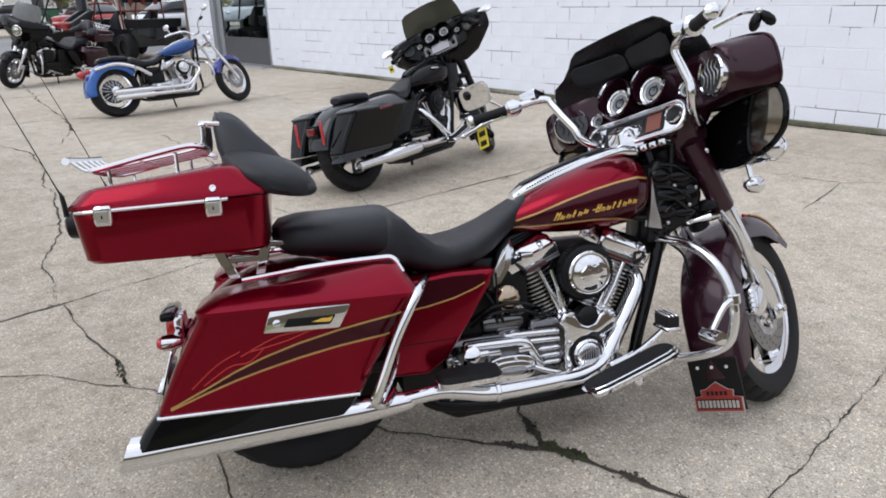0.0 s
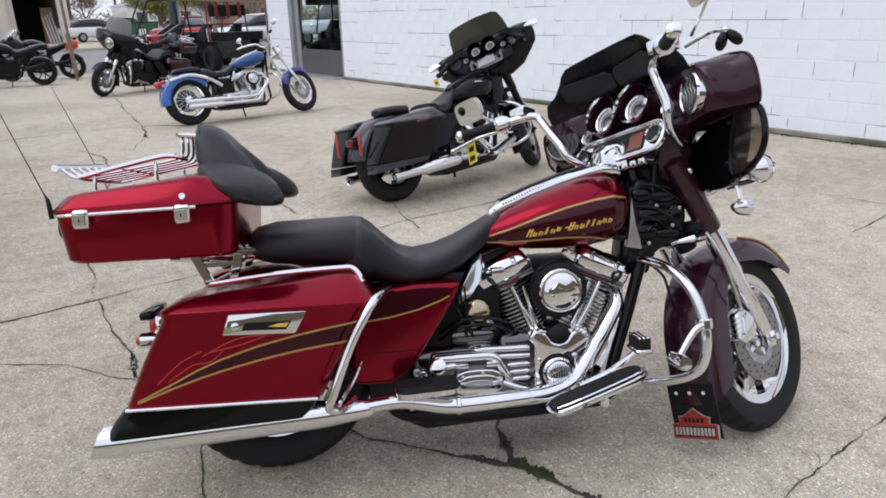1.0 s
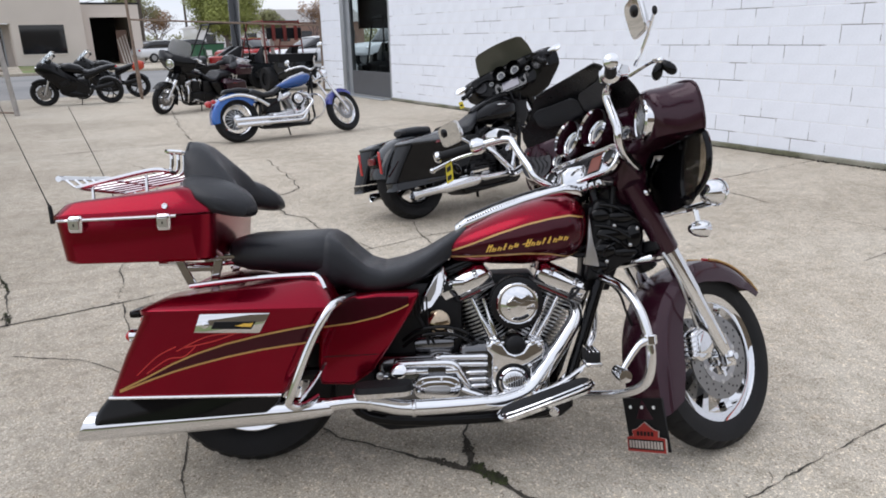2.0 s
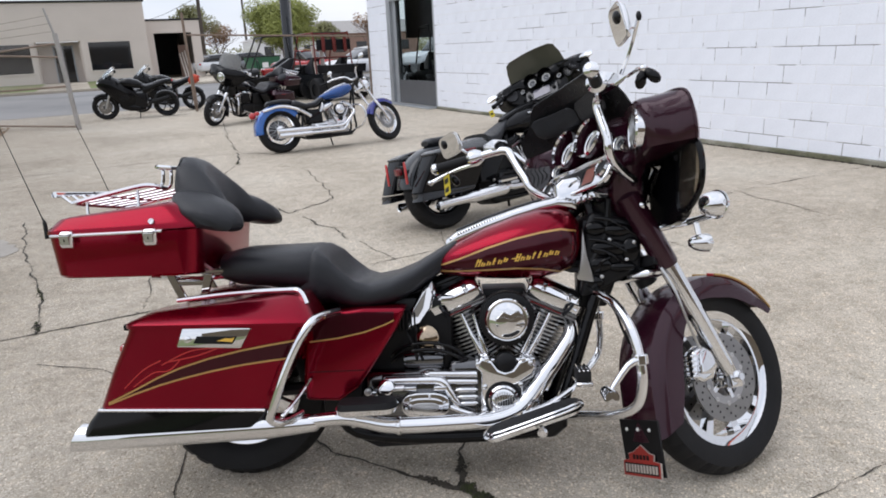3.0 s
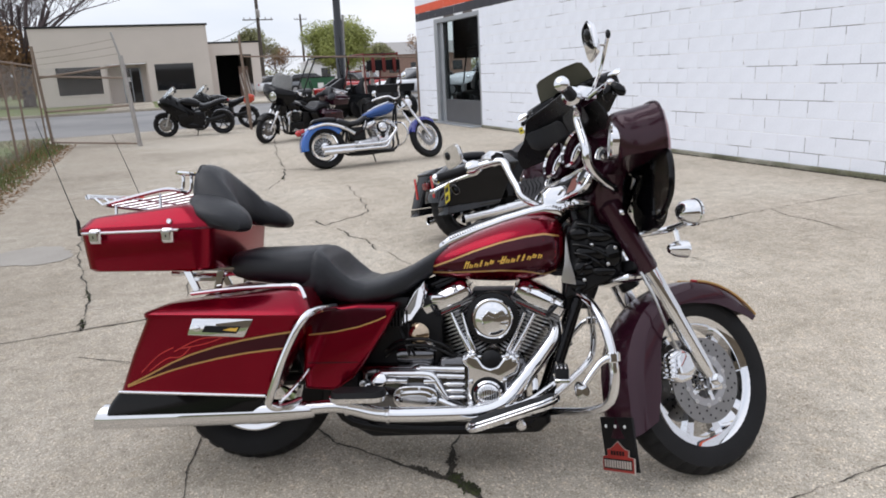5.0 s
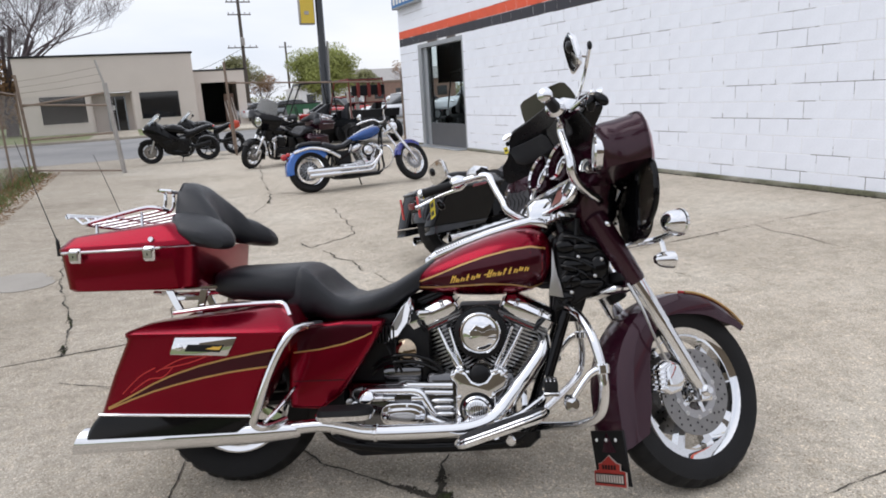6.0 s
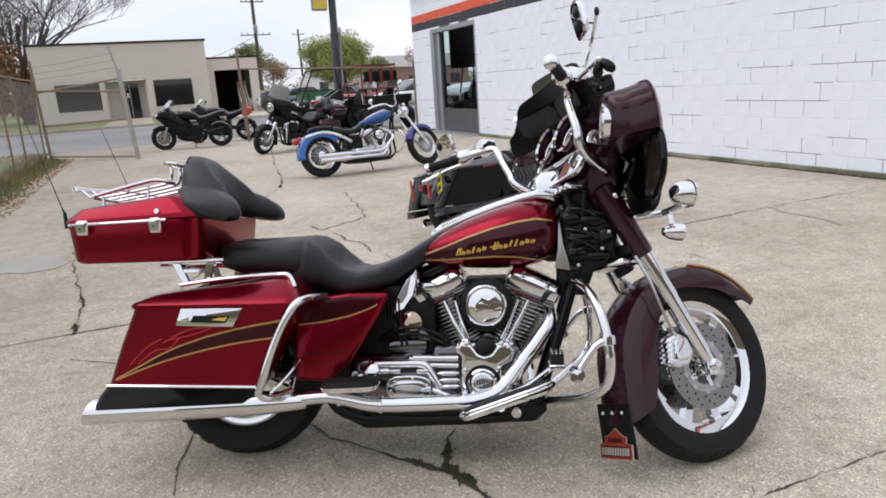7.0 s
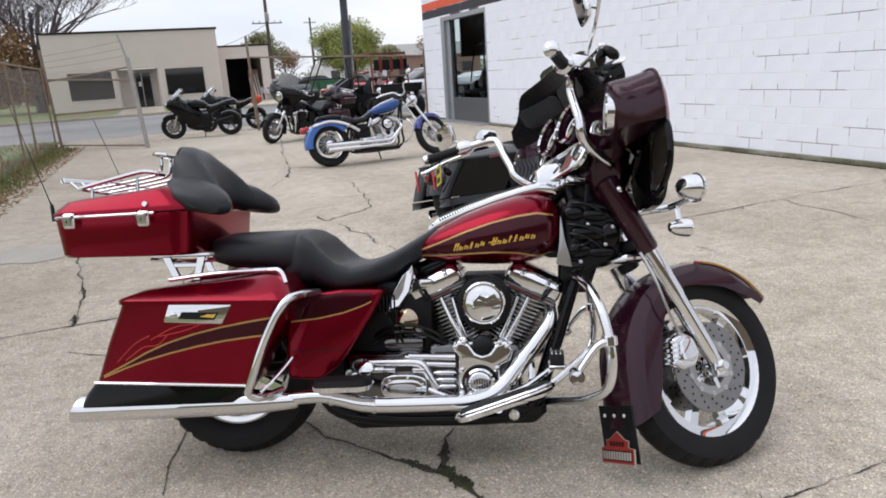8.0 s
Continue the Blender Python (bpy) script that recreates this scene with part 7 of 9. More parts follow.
part("threshold", cube(WALL_X - 0.25, WALL_X + 0.06, D0 + 0.02, D1 - 0.1, 0.0, 0.03, 0.008), FRAME_GREY, door, "pale threshold")
win = tagged(new("window_1"), "large shop window in the end wall", "window", "", "structure")
part("window_frame", join(cube(7.0, 7.08, CORNER_Y - 0.2, CORNER_Y - 0.1, 0.25, 2.7, 0.004), cube(9.95, 10.05, CORNER_Y - 0.2, CORNER_Y - 0.1, 0.25, 2.7, 0.004), cube(12.92, 13.0, CORNER_Y - 0.2, CORNER_Y - 0.1, 0.25, 2.7, 0.004)), FRAME_GREY, win)
part("pane", cube(7.08, 12.92, CORNER_Y - 0.155, CORNER_Y - 0.15, 0.25, 2.7), GLASS, win).visible_shadow = False
# slab added inside so the upper window looks black through the door
slab("added_dark_slab", 7.16, 12.9, CORNER_Y - 0.42, CORNER_Y - 0.34, 1.62, 4.6, INSIDE, "dark slab added inside the shop to blacken the upper window", "shutter")

# blue sign with plain pale marks on the corner
sign = thing("shop_sign", "blue shop sign with pale marks on the white wall", "sign", pose(WALL_X - 0.10, 16.0, 3.62))
part("sign_box", cube(-0.08, 0.09, -1.0, 0.72, 0, 0.75, 0.01), FRAME_GREY, sign)
part("sign_face", cube(-0.086, -0.080, -0.96, 0.68, 0.04, 0.71), BLUE_SIGN, sign)
for i in range(6):
    part("sign_mark", cube(-0.090, -0.086, 0.42 - i * 0.24, 0.58 - i * 0.24, 0.10, 0.28), WHITE, sign)

# ---- tan shop across the street ----
TB = tagged(new("tan_shop"), "tan sided flat-roofed shop across the street", "building", "", "")
FY = 50.0
for nm, x0, x1, z0, z1 in (("wall", -7.3, -6.2, 0, 5.0), ("wall", -6.2, -3.4, 0, 0.72), ("wall", -6.2, -3.4, 2.62, 5.0), ("wall", -3.4, -3.2, 0, 5.0), ("wall", -3.2, -0.6, 2.65, 5.0), ("wall", -0.6, -0.25, 0, 5.0), ("wall", -0.25, 2.4, 0, 0.72), ("wall", -0.25, 2.4, 2.60, 5.0), ("wall", 2.4, 3.45, 0, 5.0)):
    part(nm, cube(x0, x1, FY, FY + 0.3, z0, z1), TAN, TB)
for i in range(12):
    part("siding_board", cube(-7.3, 3.45, FY - 0.012, FY, 2.72 + i * 0.19, 2.72 + i * 0.19 + 0.17), TAN, TB)
part("roof", cube(-7.45, 3.55, FY - 0.12, FY + 12, 5.0, 5.12, 0.02), BLACK, TB, "dark roof edge")
part("side_wall", cube(-7.3, -7.0, FY + 0.3, FY + 12, 0, 5.0), TAN, TB)
part("side_wall", cube(3.15, 3.45, FY + 0.3, FY + 12, 0, 5.0), TAN, TB)
part("porch_wall", cube(-3.2, -3.1, FY + 0.3, FY + 1.6, 0, 2.65), TAN, TB)
part("porch_wall", cube(-0.7, -0.6, FY + 0.3, FY + 1.6, 0, 2.65), TAN, TB)
part("porch_back", cube(-3.1, -0.7, FY + 1.5, FY + 1.7, 0, 2.65), TAN, TB)
dr = part("door", cube(-2.2, -1.15, FY + 1.44, FY + 1.5, 0.1, 2.4, 0.01), WINDOW, TB, "dark glazed door")
part("door_frame", join(cube(-2.28, -2.2, FY + 1.42, FY + 1.5, 0.1, 2.45), cube(-1.15, -1.07, FY + 1.42, FY + 1.5, 0.1, 2.45), cube(-1.75, -1.70, FY + 1.42, FY + 1.5, 0.1, 2.4)), FRAME_GREY, dr)
part("door_notice", cube(-1.95, -1.78, FY + 1.42, FY + 1.44, 1.5, 1.8), WHITE, dr)
for x0, x1 in ((-6.2, -3.4), (-0.25, 2.4)):
    w = part("window", cube(x0 + 0.08, x1 - 0.08, FY + 0.12, FY + 0.15, 0.80, 2.55), WINDOW, TB, "large dark shop window")
    part("window_frame", join(cube(x0, x0 + 0.08, FY - 0.03, FY + 0.15, 0.72, 2.62), cube(x1 - 0.08, x1, FY - 0.03, FY + 0.15, 0.72, 2.62), cube(x0 + 0.08, x1 - 0.08, FY - 0.03, FY + 0.15, 2.55, 2.62), cube(x0 + 0.08, x1 - 0.08, FY - 0.04, FY + 0.15, 0.72, 0.80)), TAN, w)
WS = tagged(new("tan_workshop"), "lower tan workshop with an open dark garage door", "building", "", "")
for x0, x1, z0, z1 in ((3.47, 3.95, 0, 3.8), (3.95, 6.4, 3.0, 3.8), (6.4, 7.0, 0, 3.8)):
    part("wall", cube(x0, x1, FY + 1.0, FY + 1.3, z0, z1), TAN, WS)
part("side_wall", cube(6.7, 7.0, FY + 1.3, FY + 11, 0, 3.8), TAN, WS)
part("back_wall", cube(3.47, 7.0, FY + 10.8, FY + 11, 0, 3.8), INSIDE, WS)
part("roof", cube(3.47, 7.1, FY + 0.95, FY + 11, 3.8, 3.92, 0.02), BLACK, WS)
part("inner_wall", cube(5.6, 6.3, FY + 2.5, FY + 2.6, 0, 2.2), BRICK, WS)
for i in range(4):
    part("leaning_board", tube([(5.7 + i * 0.18, -(FY + 1.0), 0.0), (5.6 + i * 0.17, -(FY + 2.2), 1.6 + 0.1 * i)], 0.05, 5, 1), TAN, WS)
# ---- the red touring motorcycle ----
main_bike = thing("motorcycle", "candy red touring motorcycle with dark maroon fairing, on its side stand", "motorcycle", pose(0.0367, 0.0654, 0.0, -11.5, 0, -29.3))
OPT = dict(body=RED, bag=RED, side=RED, tank=RED, front=MAROON, steer=30, shift=-0.045, guards=True, shell=RED, edge=MAROON, case=CASE_GREY, tall=True, mirror_up=True, pouch=True, bag_label="candy red saddlebag with swept gold stripes", tank_label="candy red fuel tank with gold lines")
touring(main_bike, OPT)
trunk(main_bike, RED, OPT)

# ---- the black bagger ----
bagger = thing("motorcycle", "black bagger motorcycle with an olive screen on its stand", "motorcycle", pose(2.25, 3.19, 0.0, -11, 0, 8))
# bag lids take a greyer paint than the black sides, a painted sky sheen
touring(bagger, dict(body=GREY_PAINT, bag=BLACK_PAINT, lid=GREY_PAINT, side=BLACK_PAINT, tank=BLACK_PAINT, front=BLACK_PAINT, steer=33, dark=True, solo=True, stretch=-0.05, screen=0.20, screen_mat=OLIVE, spokes=7, rim=BLACK_PAINT, crash_bar=True, case=BLACK))
BS = steering((0.756, 0, 0.311), 33)
for sg in (1, -1):
    mb = sec_loft([(-0.010, 0.050, -0.034, 0.034), (-0.004, 0.060, -0.042, 0.042), (0.010, 0.056, -0.038, 0.038), (0.030, 0.030, -0.020, 0.020)], 24, 2.6)
    for v in mb.verts:
        v.co.z *= 0.72 + 5.0 * sg * v.co.y * -1
    MM = BS @ Matrix.Translation(P(0.33, sg * 0.462, 1.118)) @ Matrix.Rotation(radians(38), 4, 'Y')
    mr = part("mirror", mb, CHROME, bagger, "chrome fairing mirror", S=MM)
    part("mirror_stalk", tube([(0.36, sg * 0.40, 1.09), (0.35, sg * 0.43, 1.11)], 0.010, 8, 1), BLACK_PAINT, mr, S=BS)
part("tank_emblem", ellipsoid((0.10, 0.150, 0.822), (0.055, 0.012, 0.010), 12), CHROME, bagger, "small chrome tank emblem")
tg = part("paper_tag", rbox(0.128, 0.132, -0.455, -0.415, 0.925, 0.985, 0, 1), TAG, bagger, "small yellow paper tag", S=BS)
part("tag_bar", rbox(0.1262, 0.1278, -0.447, -0.423, 0.945, 0.962, 0, 1), BLACK, tg, S=BS)


# ---- other motorcycles ----
def cruiser(T, paint, front_paint, bags=False, steer=18):
    """A bare cruiser with a long fork and twin pipes on the right."""
    rx, fx = (-0.86, 0.0, 0.325), (0.84, 0.0, 0.325)
    wh = wire_wheel("rear_wheel", rx, 0.212, 0.075, CHROME, T, 36, None, "laced chrome wheel")
    part("pulley", lathe([(0.02, -0.05), (0.15, -0.05), (0.15, -0.065), (0.02, -0.065)], rx, (0, 1, 0), 32), BLACK, wh)
    part("tyre", tyre(rx, 0.325, 0.08, 0.215), RUBBER, wh)
    part("hub", lathe([(0.06, 0), (0.06, 0.06), (0.03, 0.08), (0.001, 0.08)], rx, (0, 1, 0), 24), CHROME, wh)
    fd = part("rear_fender", arc_fender(rx, 0.37, 0.115, 38, 188, lambda a: 0.10, 32), paint, T, "painted rear fender")
    for sg in (1, -1):
        part("fender_strut", tube([(-1.10, sg * 0.125, 0.60), (-0.85, sg * 0.125, 0.655), (-0.60, sg * 0.125, 0.60), (-0.40, sg * 0.12, 0.48)], [0.018, 0.026, 0.028, 0.03], 8, 4), CHROME, fd)
        part("rear_signal", ellipsoid((-1.20, sg * 0.16, 0.58), (0.035, 0.03, 0.03)), LENS_RED, T, "red turn signal")
    part("tail_light", ellipsoid((-1.225, 0.0, 0.56), (0.05, 0.05, 0.05)), LENS_RED, T, "red tail light")
    part("fuel_tank", sec_loft([(-0.20, 0.03, 0.72, 0.76), (-0.12, 0.08, 0.705, 0.80), (0.02, 0.13, 0.70, 0.86), (0.16, 0.15, 0.715, 0.905), (0.26, 0.135, 0.75, 0.92), (0.32, 0.08, 0.80, 0.91)], 26, 2.3), NAVY, T, "painted teardrop tank")
    part("tank_console", sec_loft([(-0.10, 0.02, 0.79, 0.815), (0.05, 0.03, 0.86, 0.885), (0.25, 0.035, 0.915, 0.94)], 12, 3), CHROME, T)
    part("seat", sec_loft([(-0.66, 0.08, 0.64, 0.70), (-0.60, 0.14, 0.62, 0.735), (-0.45, 0.165, 0.585, 0.675), (-0.32, 0.15, 0.60, 0.685), (-0.20, 0.09, 0.66, 0.745), (-0.14, 0.05, 0.70, 0.76)], 24, 3), VINYL, T, "black solo seat")
    part("pillion_pad", sec_loft([(-1.02, 0.05, 0.685, 0.715), (-0.98, 0.085, 0.690, 0.745), (-0.80, 0.10, 0.695, 0.765), (-0.66, 0.09, 0.68, 0.75), (-0.62, 0.06, 0.68, 0.72)], 22, 3), VINYL, T, "black pillion pad")
    engine(T, dict(case=ALU))
    for h0, w0, s1 in ((0.30, 0.20, -0.95), (0.235, 0.205, -0.93)):
        part("exhaust_pipe", tube([(0.22, 0.12, 0.56), (0.27, 0.18, 0.50), (0.18, 0.20, 0.40), (0.08, w0, h0 + 0.02), (-0.05, w0, h0), (-0.45, w0, h0), (-0.46, w0, h0), (s1, w0, h0)], [0.022, 0.022, 0.022, 0.024, 0.024, 0.026, 0.036, 0.038], 14, 3), CHROME, T, "chrome exhaust pipe")
    part("frame", join(tube([(0.36, 0.03, 0.86), (0.30, 0.09, 0.45), (0.24, 0.11, 0.20), (-0.40, 0.11, 0.17), (-0.55, 0.11, 0.28), (-0.50, 0.10, 0.52), (-0.40, 0.06, 0.62)], 0.018, 8, 4), tube([(0.36, -0.03, 0.86), (0.30, -0.09, 0.45), (0.24, -0.11, 0.20), (-0.40, -0.11, 0.17), (-0.55, -0.11, 0.28), (-0.50, -0.10, 0.52), (-0.40, -0.06, 0.62)], 0.018, 8, 4), tube([(0.40, 0, 0.90), (0.1, 0, 0.74), (-0.3, 0, 0.62)], 0.025, 8, 3)), BLACK, T)
    part("swing_arm", join(tube([(-0.45, 0.10, 0.33), (-0.86, 0.13, 0.325)], 0.022, 8, 1), tube([(-0.45, -0.10, 0.33), (-0.86, -0.13, 0.325)], 0.022, 8, 1)), BLACK, T)
    part("lower_pan", rbox(-0.44, 0.22, -0.11, 0.15, 0.15, 0.20, 0.02, 2), BLACK, T)
    part("oil_tank", rbox(-0.48, -0.22, -0.13, 0.14, 0.36, 0.58, 0.04, 3), BLACK_PAINT, T, "black oil tank cover")
    part("side_stand", tube([(-0.05, -0.14, 0.18), (0.03, -0.24, -0.03)], 0.012, 8, 1), BLACK, T)
    part("crash_bar", tube([(0.30, 0.06, 0.60), (0.36, 0.26, 0.56), (0.40, 0.30, 0.42), (0.36, 0.25, 0.28), (0.26, 0.10, 0.22)], 0.014, 10, 4), CHROME, T)
    part("crash_bar", tube([(0.30, -0.06, 0.60), (0.36, -0.26, 0.56), (0.40, -0.30, 0.42), (0.36, -0.25, 0.28), (0.26, -0.10, 0.22)], 0.014, 10, 4), CHROME, T)
    k = P(-math.sin(radians(33)), 0, math.cos(radians(33)))
    c = P(*fx)
    S = Matrix.Translation(c) @ Matrix.Rotation(radians(steer), 4, k) @ Matrix.Translation(-c)

    def al(x, w, f=0.0):
        return (fx[0] - math.sin(radians(33)) * x + f, w, fx[2] + math.cos(radians(33)) * x)
    fw = wire_wheel("front_wheel", fx, 0.225, 0.05, CHROME, T, 32, S)
    part("tyre", tyre(fx, 0.325, 0.05, 0.222), RUBBER, fw, S=S)
    brake_disc(fx, 0.055, S=S, parent=fw)
    part("front_fender", arc_fender(fx, 0.345, 0.07, 55, 165, lambda a: 0.07, 24), front_paint, T, "painted front fender", S=S)
    for sg in (1, -1):
        part("fork_leg", tube([al(-0.02, sg * 0.095), al(0.33, sg * 0.095), al(0.34, sg * 0.095), al(0.74, sg * 0.095)], [0.026, 0.028, 0.021, 0.021], 12, 1), CHROME, T, S=S)
    part("fork_yoke", tube([al(0.60, -0.13, 0.0), al(0.60, 0.13, 0.0)], 0.03, 10, 1), CHROME, T, S=S)
    hl = part("headlight", lathe([(0.001, -0.09), (0.06, -0.08), (0.085, -0.03), (0.09, 0.01), (0.08, 0.025), (0.001, 0.035)], al(0.66, 0, 0.12), (1, 0, -0.1), 24), CHROME, T, "chrome headlight", S=S)
    bar = part("handlebar", tube([(0.18, -0.40, 1.05), (0.25, -0.30, 1.07), (0.36, -0.14, 1.06), (0.42, -0.06, 0.99), (0.42, 0.06, 0.99), (0.36, 0.14, 1.06), (0.25, 0.30, 1.07), (0.18, 0.40, 1.05)], 0.013, 10, 4), CHROME, T, S=S)
    for sg in (1, -1):
        part("grip", tube([(0.20, sg * 0.37, 1.055), (0.14, sg * 0.46, 1.04)], 0.018, 10, 1), RUBBER, bar, S=S)
        part("mirror", ellipsoid((0.30, sg * 0.40, 1.20), (0.012, 0.06, 0.04)), CHROME, bar, S=S)
        part("mirror_stalk", tube([(0.25, sg * 0.30, 1.07), (0.29, sg * 0.38, 1.19)], 0.005, 6, 1), CHROME, bar, S=S)
        part("front_signal", ellipsoid((0.46, sg * 0.19, 0.93), (0.03, 0.025, 0.025)), CHROME, T, S=S)


blue_bike = thing("motorcycle", "bright blue cruiser motorcycle with chrome twin pipes, on its stand", "motorcycle", pose(2.31, 8.40, 0.0, -9, 0, 3.5))
cruiser(blue_bike, BLUE, VIOLET, steer=20)
tourer = thing("motorcycle", "black touring motorcycle with smoked screen, trunk and chrome trim", "motorcycle", pose(2.02, 13.75, 0.0, -9, 0, 207))
TO = dict(body=BLACK_PAINT, bag=MAROON, side=BLACK_PAINT, tank=BLACK_PAINT, front=BLACK_PAINT, inner=BLACK, steer=14, screen=0.29, screen_wide=1.05, screen_mat=SMOKE, case=BLACK)
touring(tourer, TO)
trunk(tourer, MAROON, TO)


def sport(T, paint, accent, tall=False):
    """A faired sport motorcycle."""
    rx, fx = (-0.70, 0, 0.31), (0.72, 0, 0.305)
    for nm, c, half in (("rear_wheel", rx, 0.09), ("front_wheel", fx, 0.06)):
        wh = cast_wheel(nm, c, 0.212, half * 0.9, BLACK_PAINT, T, 5)
        part("tyre", tyre(c, 0.31, half, 0.212), RUBBER, wh)
    brake_disc(fx, -0.07, 0.15, parent=T)
    brake_disc(fx, 0.07, 0.15, parent=T)
    part("fairing", sec_loft([(-0.05, 0.14, 0.34, 0.66), (0.08, 0.20, 0.26, 0.78), (0.22, 0.235, 0.24, 0.88), (0.38, 0.245, 0.36, 0.99), (0.52, 0.225, 0.52, 1.06), (0.66, 0.17, 0.66, 1.05), (0.76, 0.10, 0.74, 0.98), (0.82, 0.04, 0.80, 0.90)], 26, 2.6), paint, T, "glossy nose fairing")
    part("belly_pan", sec_loft([(-0.22, 0.10, 0.19, 0.27), (-0.10, 0.16, 0.17, 0.33), (0.15, 0.18, 0.18, 0.40), (0.32, 0.15, 0.24, 0.44), (0.38, 0.08, 0.30, 0.42)], 22, 3), paint, T, "black belly pan")
    for sg in (1, -1):
        part("frame_beam", tube([(0.34, sg * 0.13, 0.86), (0.10, sg * 0.17, 0.70), (-0.18, sg * 0.15, 0.52), (-0.26, sg * 0.12, 0.40)], [0.03, 0.035, 0.035, 0.03], 8, 4), BLACK, T)
        part("footpeg", tube([(-0.30, sg * 0.13, 0.40), (-0.30, sg * 0.26, 0.41)], 0.012, 8, 1), STEEL, T)
    for k in range(4):
        part("header_pipe", tube([(0.26, -0.12 + 0.08 * k, 0.46), (0.33, -0.11 + 0.07 * k, 0.34), (0.22, -0.08 + 0.05 * k, 0.22)], 0.02, 8, 4), STEEL, T)
    part("fuel_tank", sec_loft([(-0.22, 0.08, 0.74, 0.84), (-0.12, 0.14, 0.72, 0.92), (0.06, 0.17, 0.74, 0.98), (0.22, 0.15, 0.78, 0.97), (0.30, 0.10, 0.82, 0.92)], 24, 2.4), accent, T)
    part("seat", sec_loft([(-0.62, 0.09, 0.82, 0.86), (-0.45, 0.13, 0.76, 0.84), (-0.30, 0.14, 0.74, 0.80), (-0.18, 0.10, 0.76, 0.84)], 20, 3), VINYL, T)
    part("tail", sec_loft([(-0.92, 0.04, 0.86, 0.92), (-0.75, 0.11, 0.80, 0.92), (-0.55, 0.14, 0.72, 0.88), (-0.35, 0.14, 0.62, 0.80), (-0.2, 0.12, 0.55, 0.76)], 20, 2.6), paint, T)
    part("tail_light", ellipsoid((-0.92, 0, 0.88), (0.03, 0.07, 0.025)), LENS_RED, T)
    part("engine_block", rbox(-0.28, 0.22, -0.15, 0.15, 0.26, 0.62, 0.05, 3), BLACK, T)
    part("swing_arm", join(tube([(-0.2, 0.11, 0.42), (-0.70, 0.12, 0.31)], 0.03, 8, 1), tube([(-0.2, -0.11, 0.42), (-0.70, -0.12, 0.31)], 0.03, 8, 1)), BLACK, T)
    part("muffler", lathe([(0.03, 0), (0.055, -0.06), (0.058, -0.40), (0.045, -0.44)], (-0.40, -0.20, 0.40), (1, 0, -0.25), 20), BLACK, T)
    part("front_fender", arc_fender(fx, 0.335, 0.07, 45, 160, lambda a: 0.07, 20), paint, T)
    for sg in (1, -1):
        part("fork_leg", tube([(fx[0] - 0.02, sg * 0.10, fx[2] - 0.02), (fx[0] - 0.28, sg * 0.10, 0.92)], 0.026, 10, 1), STEEL, T)
        part("mirror", ellipsoid((0.42, sg * 0.33, 1.10), (0.03, 0.06, 0.04)), BLACK_PAINT, T)
        part("mirror_stalk", tube([(0.50, sg * 0.17, 0.98), (0.43, sg * 0.30, 1.08)], 0.008, 6, 1), BLACK, T)
        part("handlebar", tube([(0.36, sg * 0.08, 0.94), (0.26, sg * 0.32, 0.92)], 0.016, 8, 1), BLACK, T)
    rings = []
    for s, hw, h in ((0.70, 0.14, 1.02), (0.60, 0.17, 1.12), (0.48, 0.17, 1.22), (0.41, 0.14, 1.27)):
        rings.append([P(s - 0.06 * q * q, hw * q, h - 0.05 * q * q) for q in (-1 + 2 * k / 12 for k in range(13))])
    sc = loft(rings, closed=False)
    bmesh.ops.solidify(sc, geom=sc.faces[:], thickness=0.004)
    part("windscreen", sc, CLEAR, T, "clear windscreen")
    part("rear_hugger", arc_fender(rx, 0.335, 0.09, 55, 150, lambda a: 0.06, 16), paint, T)
    for sg in (1, -1):
        part("fairing_vent", prism([(0.10, 0.52), (0.30, 0.46), (0.34, 0.58), (0.14, 0.62)], sg * 0.20, sg * 0.244, 0.01, 2), BLACK, T)
        part("side_case", sec_loft([(-0.78, 0.05, 0.58, 0.74, sg * 0.24), (-0.70, 0.09, 0.52, 0.80, sg * 0.24), (-0.45, 0.09, 0.52, 0.80, sg * 0.23), (-0.36, 0.05, 0.58, 0.74, sg * 0.22)], 16, 3), paint, T) if tall else None
    part("headlight", ellipsoid((0.76, 0, 0.90), (0.06, 0.09, 0.045)), CHROME, T)
    part("side_stand", tube([(-0.1, -0.14, 0.25), (-0.05, -0.28, -0.04)], 0.012, 6, 1), BLACK, T)


sport_bike = thing("motorcycle", "black faired sport motorcycle parked near the gate", "motorcycle", pose(0.15, 17.45, 0.0, -8, 0, 168))
sport(sport_bike, BLACK_PAINT, BLACK_PAINT)
red_bike = thing("motorcycle", "dark motorcycle with red bodywork behind the sport bike", "motorcycle", pose(1.05, 19.0, 0.0, -8, 0, 160))
sport(red_bike, BLACK_PAINT, BLACK_PAINT)
part("red_cowl", sec_loft([(-0.92, 0.05, 0.76, 0.92), (-0.80, 0.12, 0.70, 0.96), (-0.66, 0.13, 0.70, 0.90)], 18, 2.6), ORANGE_RED, red_bike, "red rear bodywork")
# ---- fence and gate ----
def rod(a, b, r, seg=8):
    return tube([a, b], r, seg, 1, raw=True)


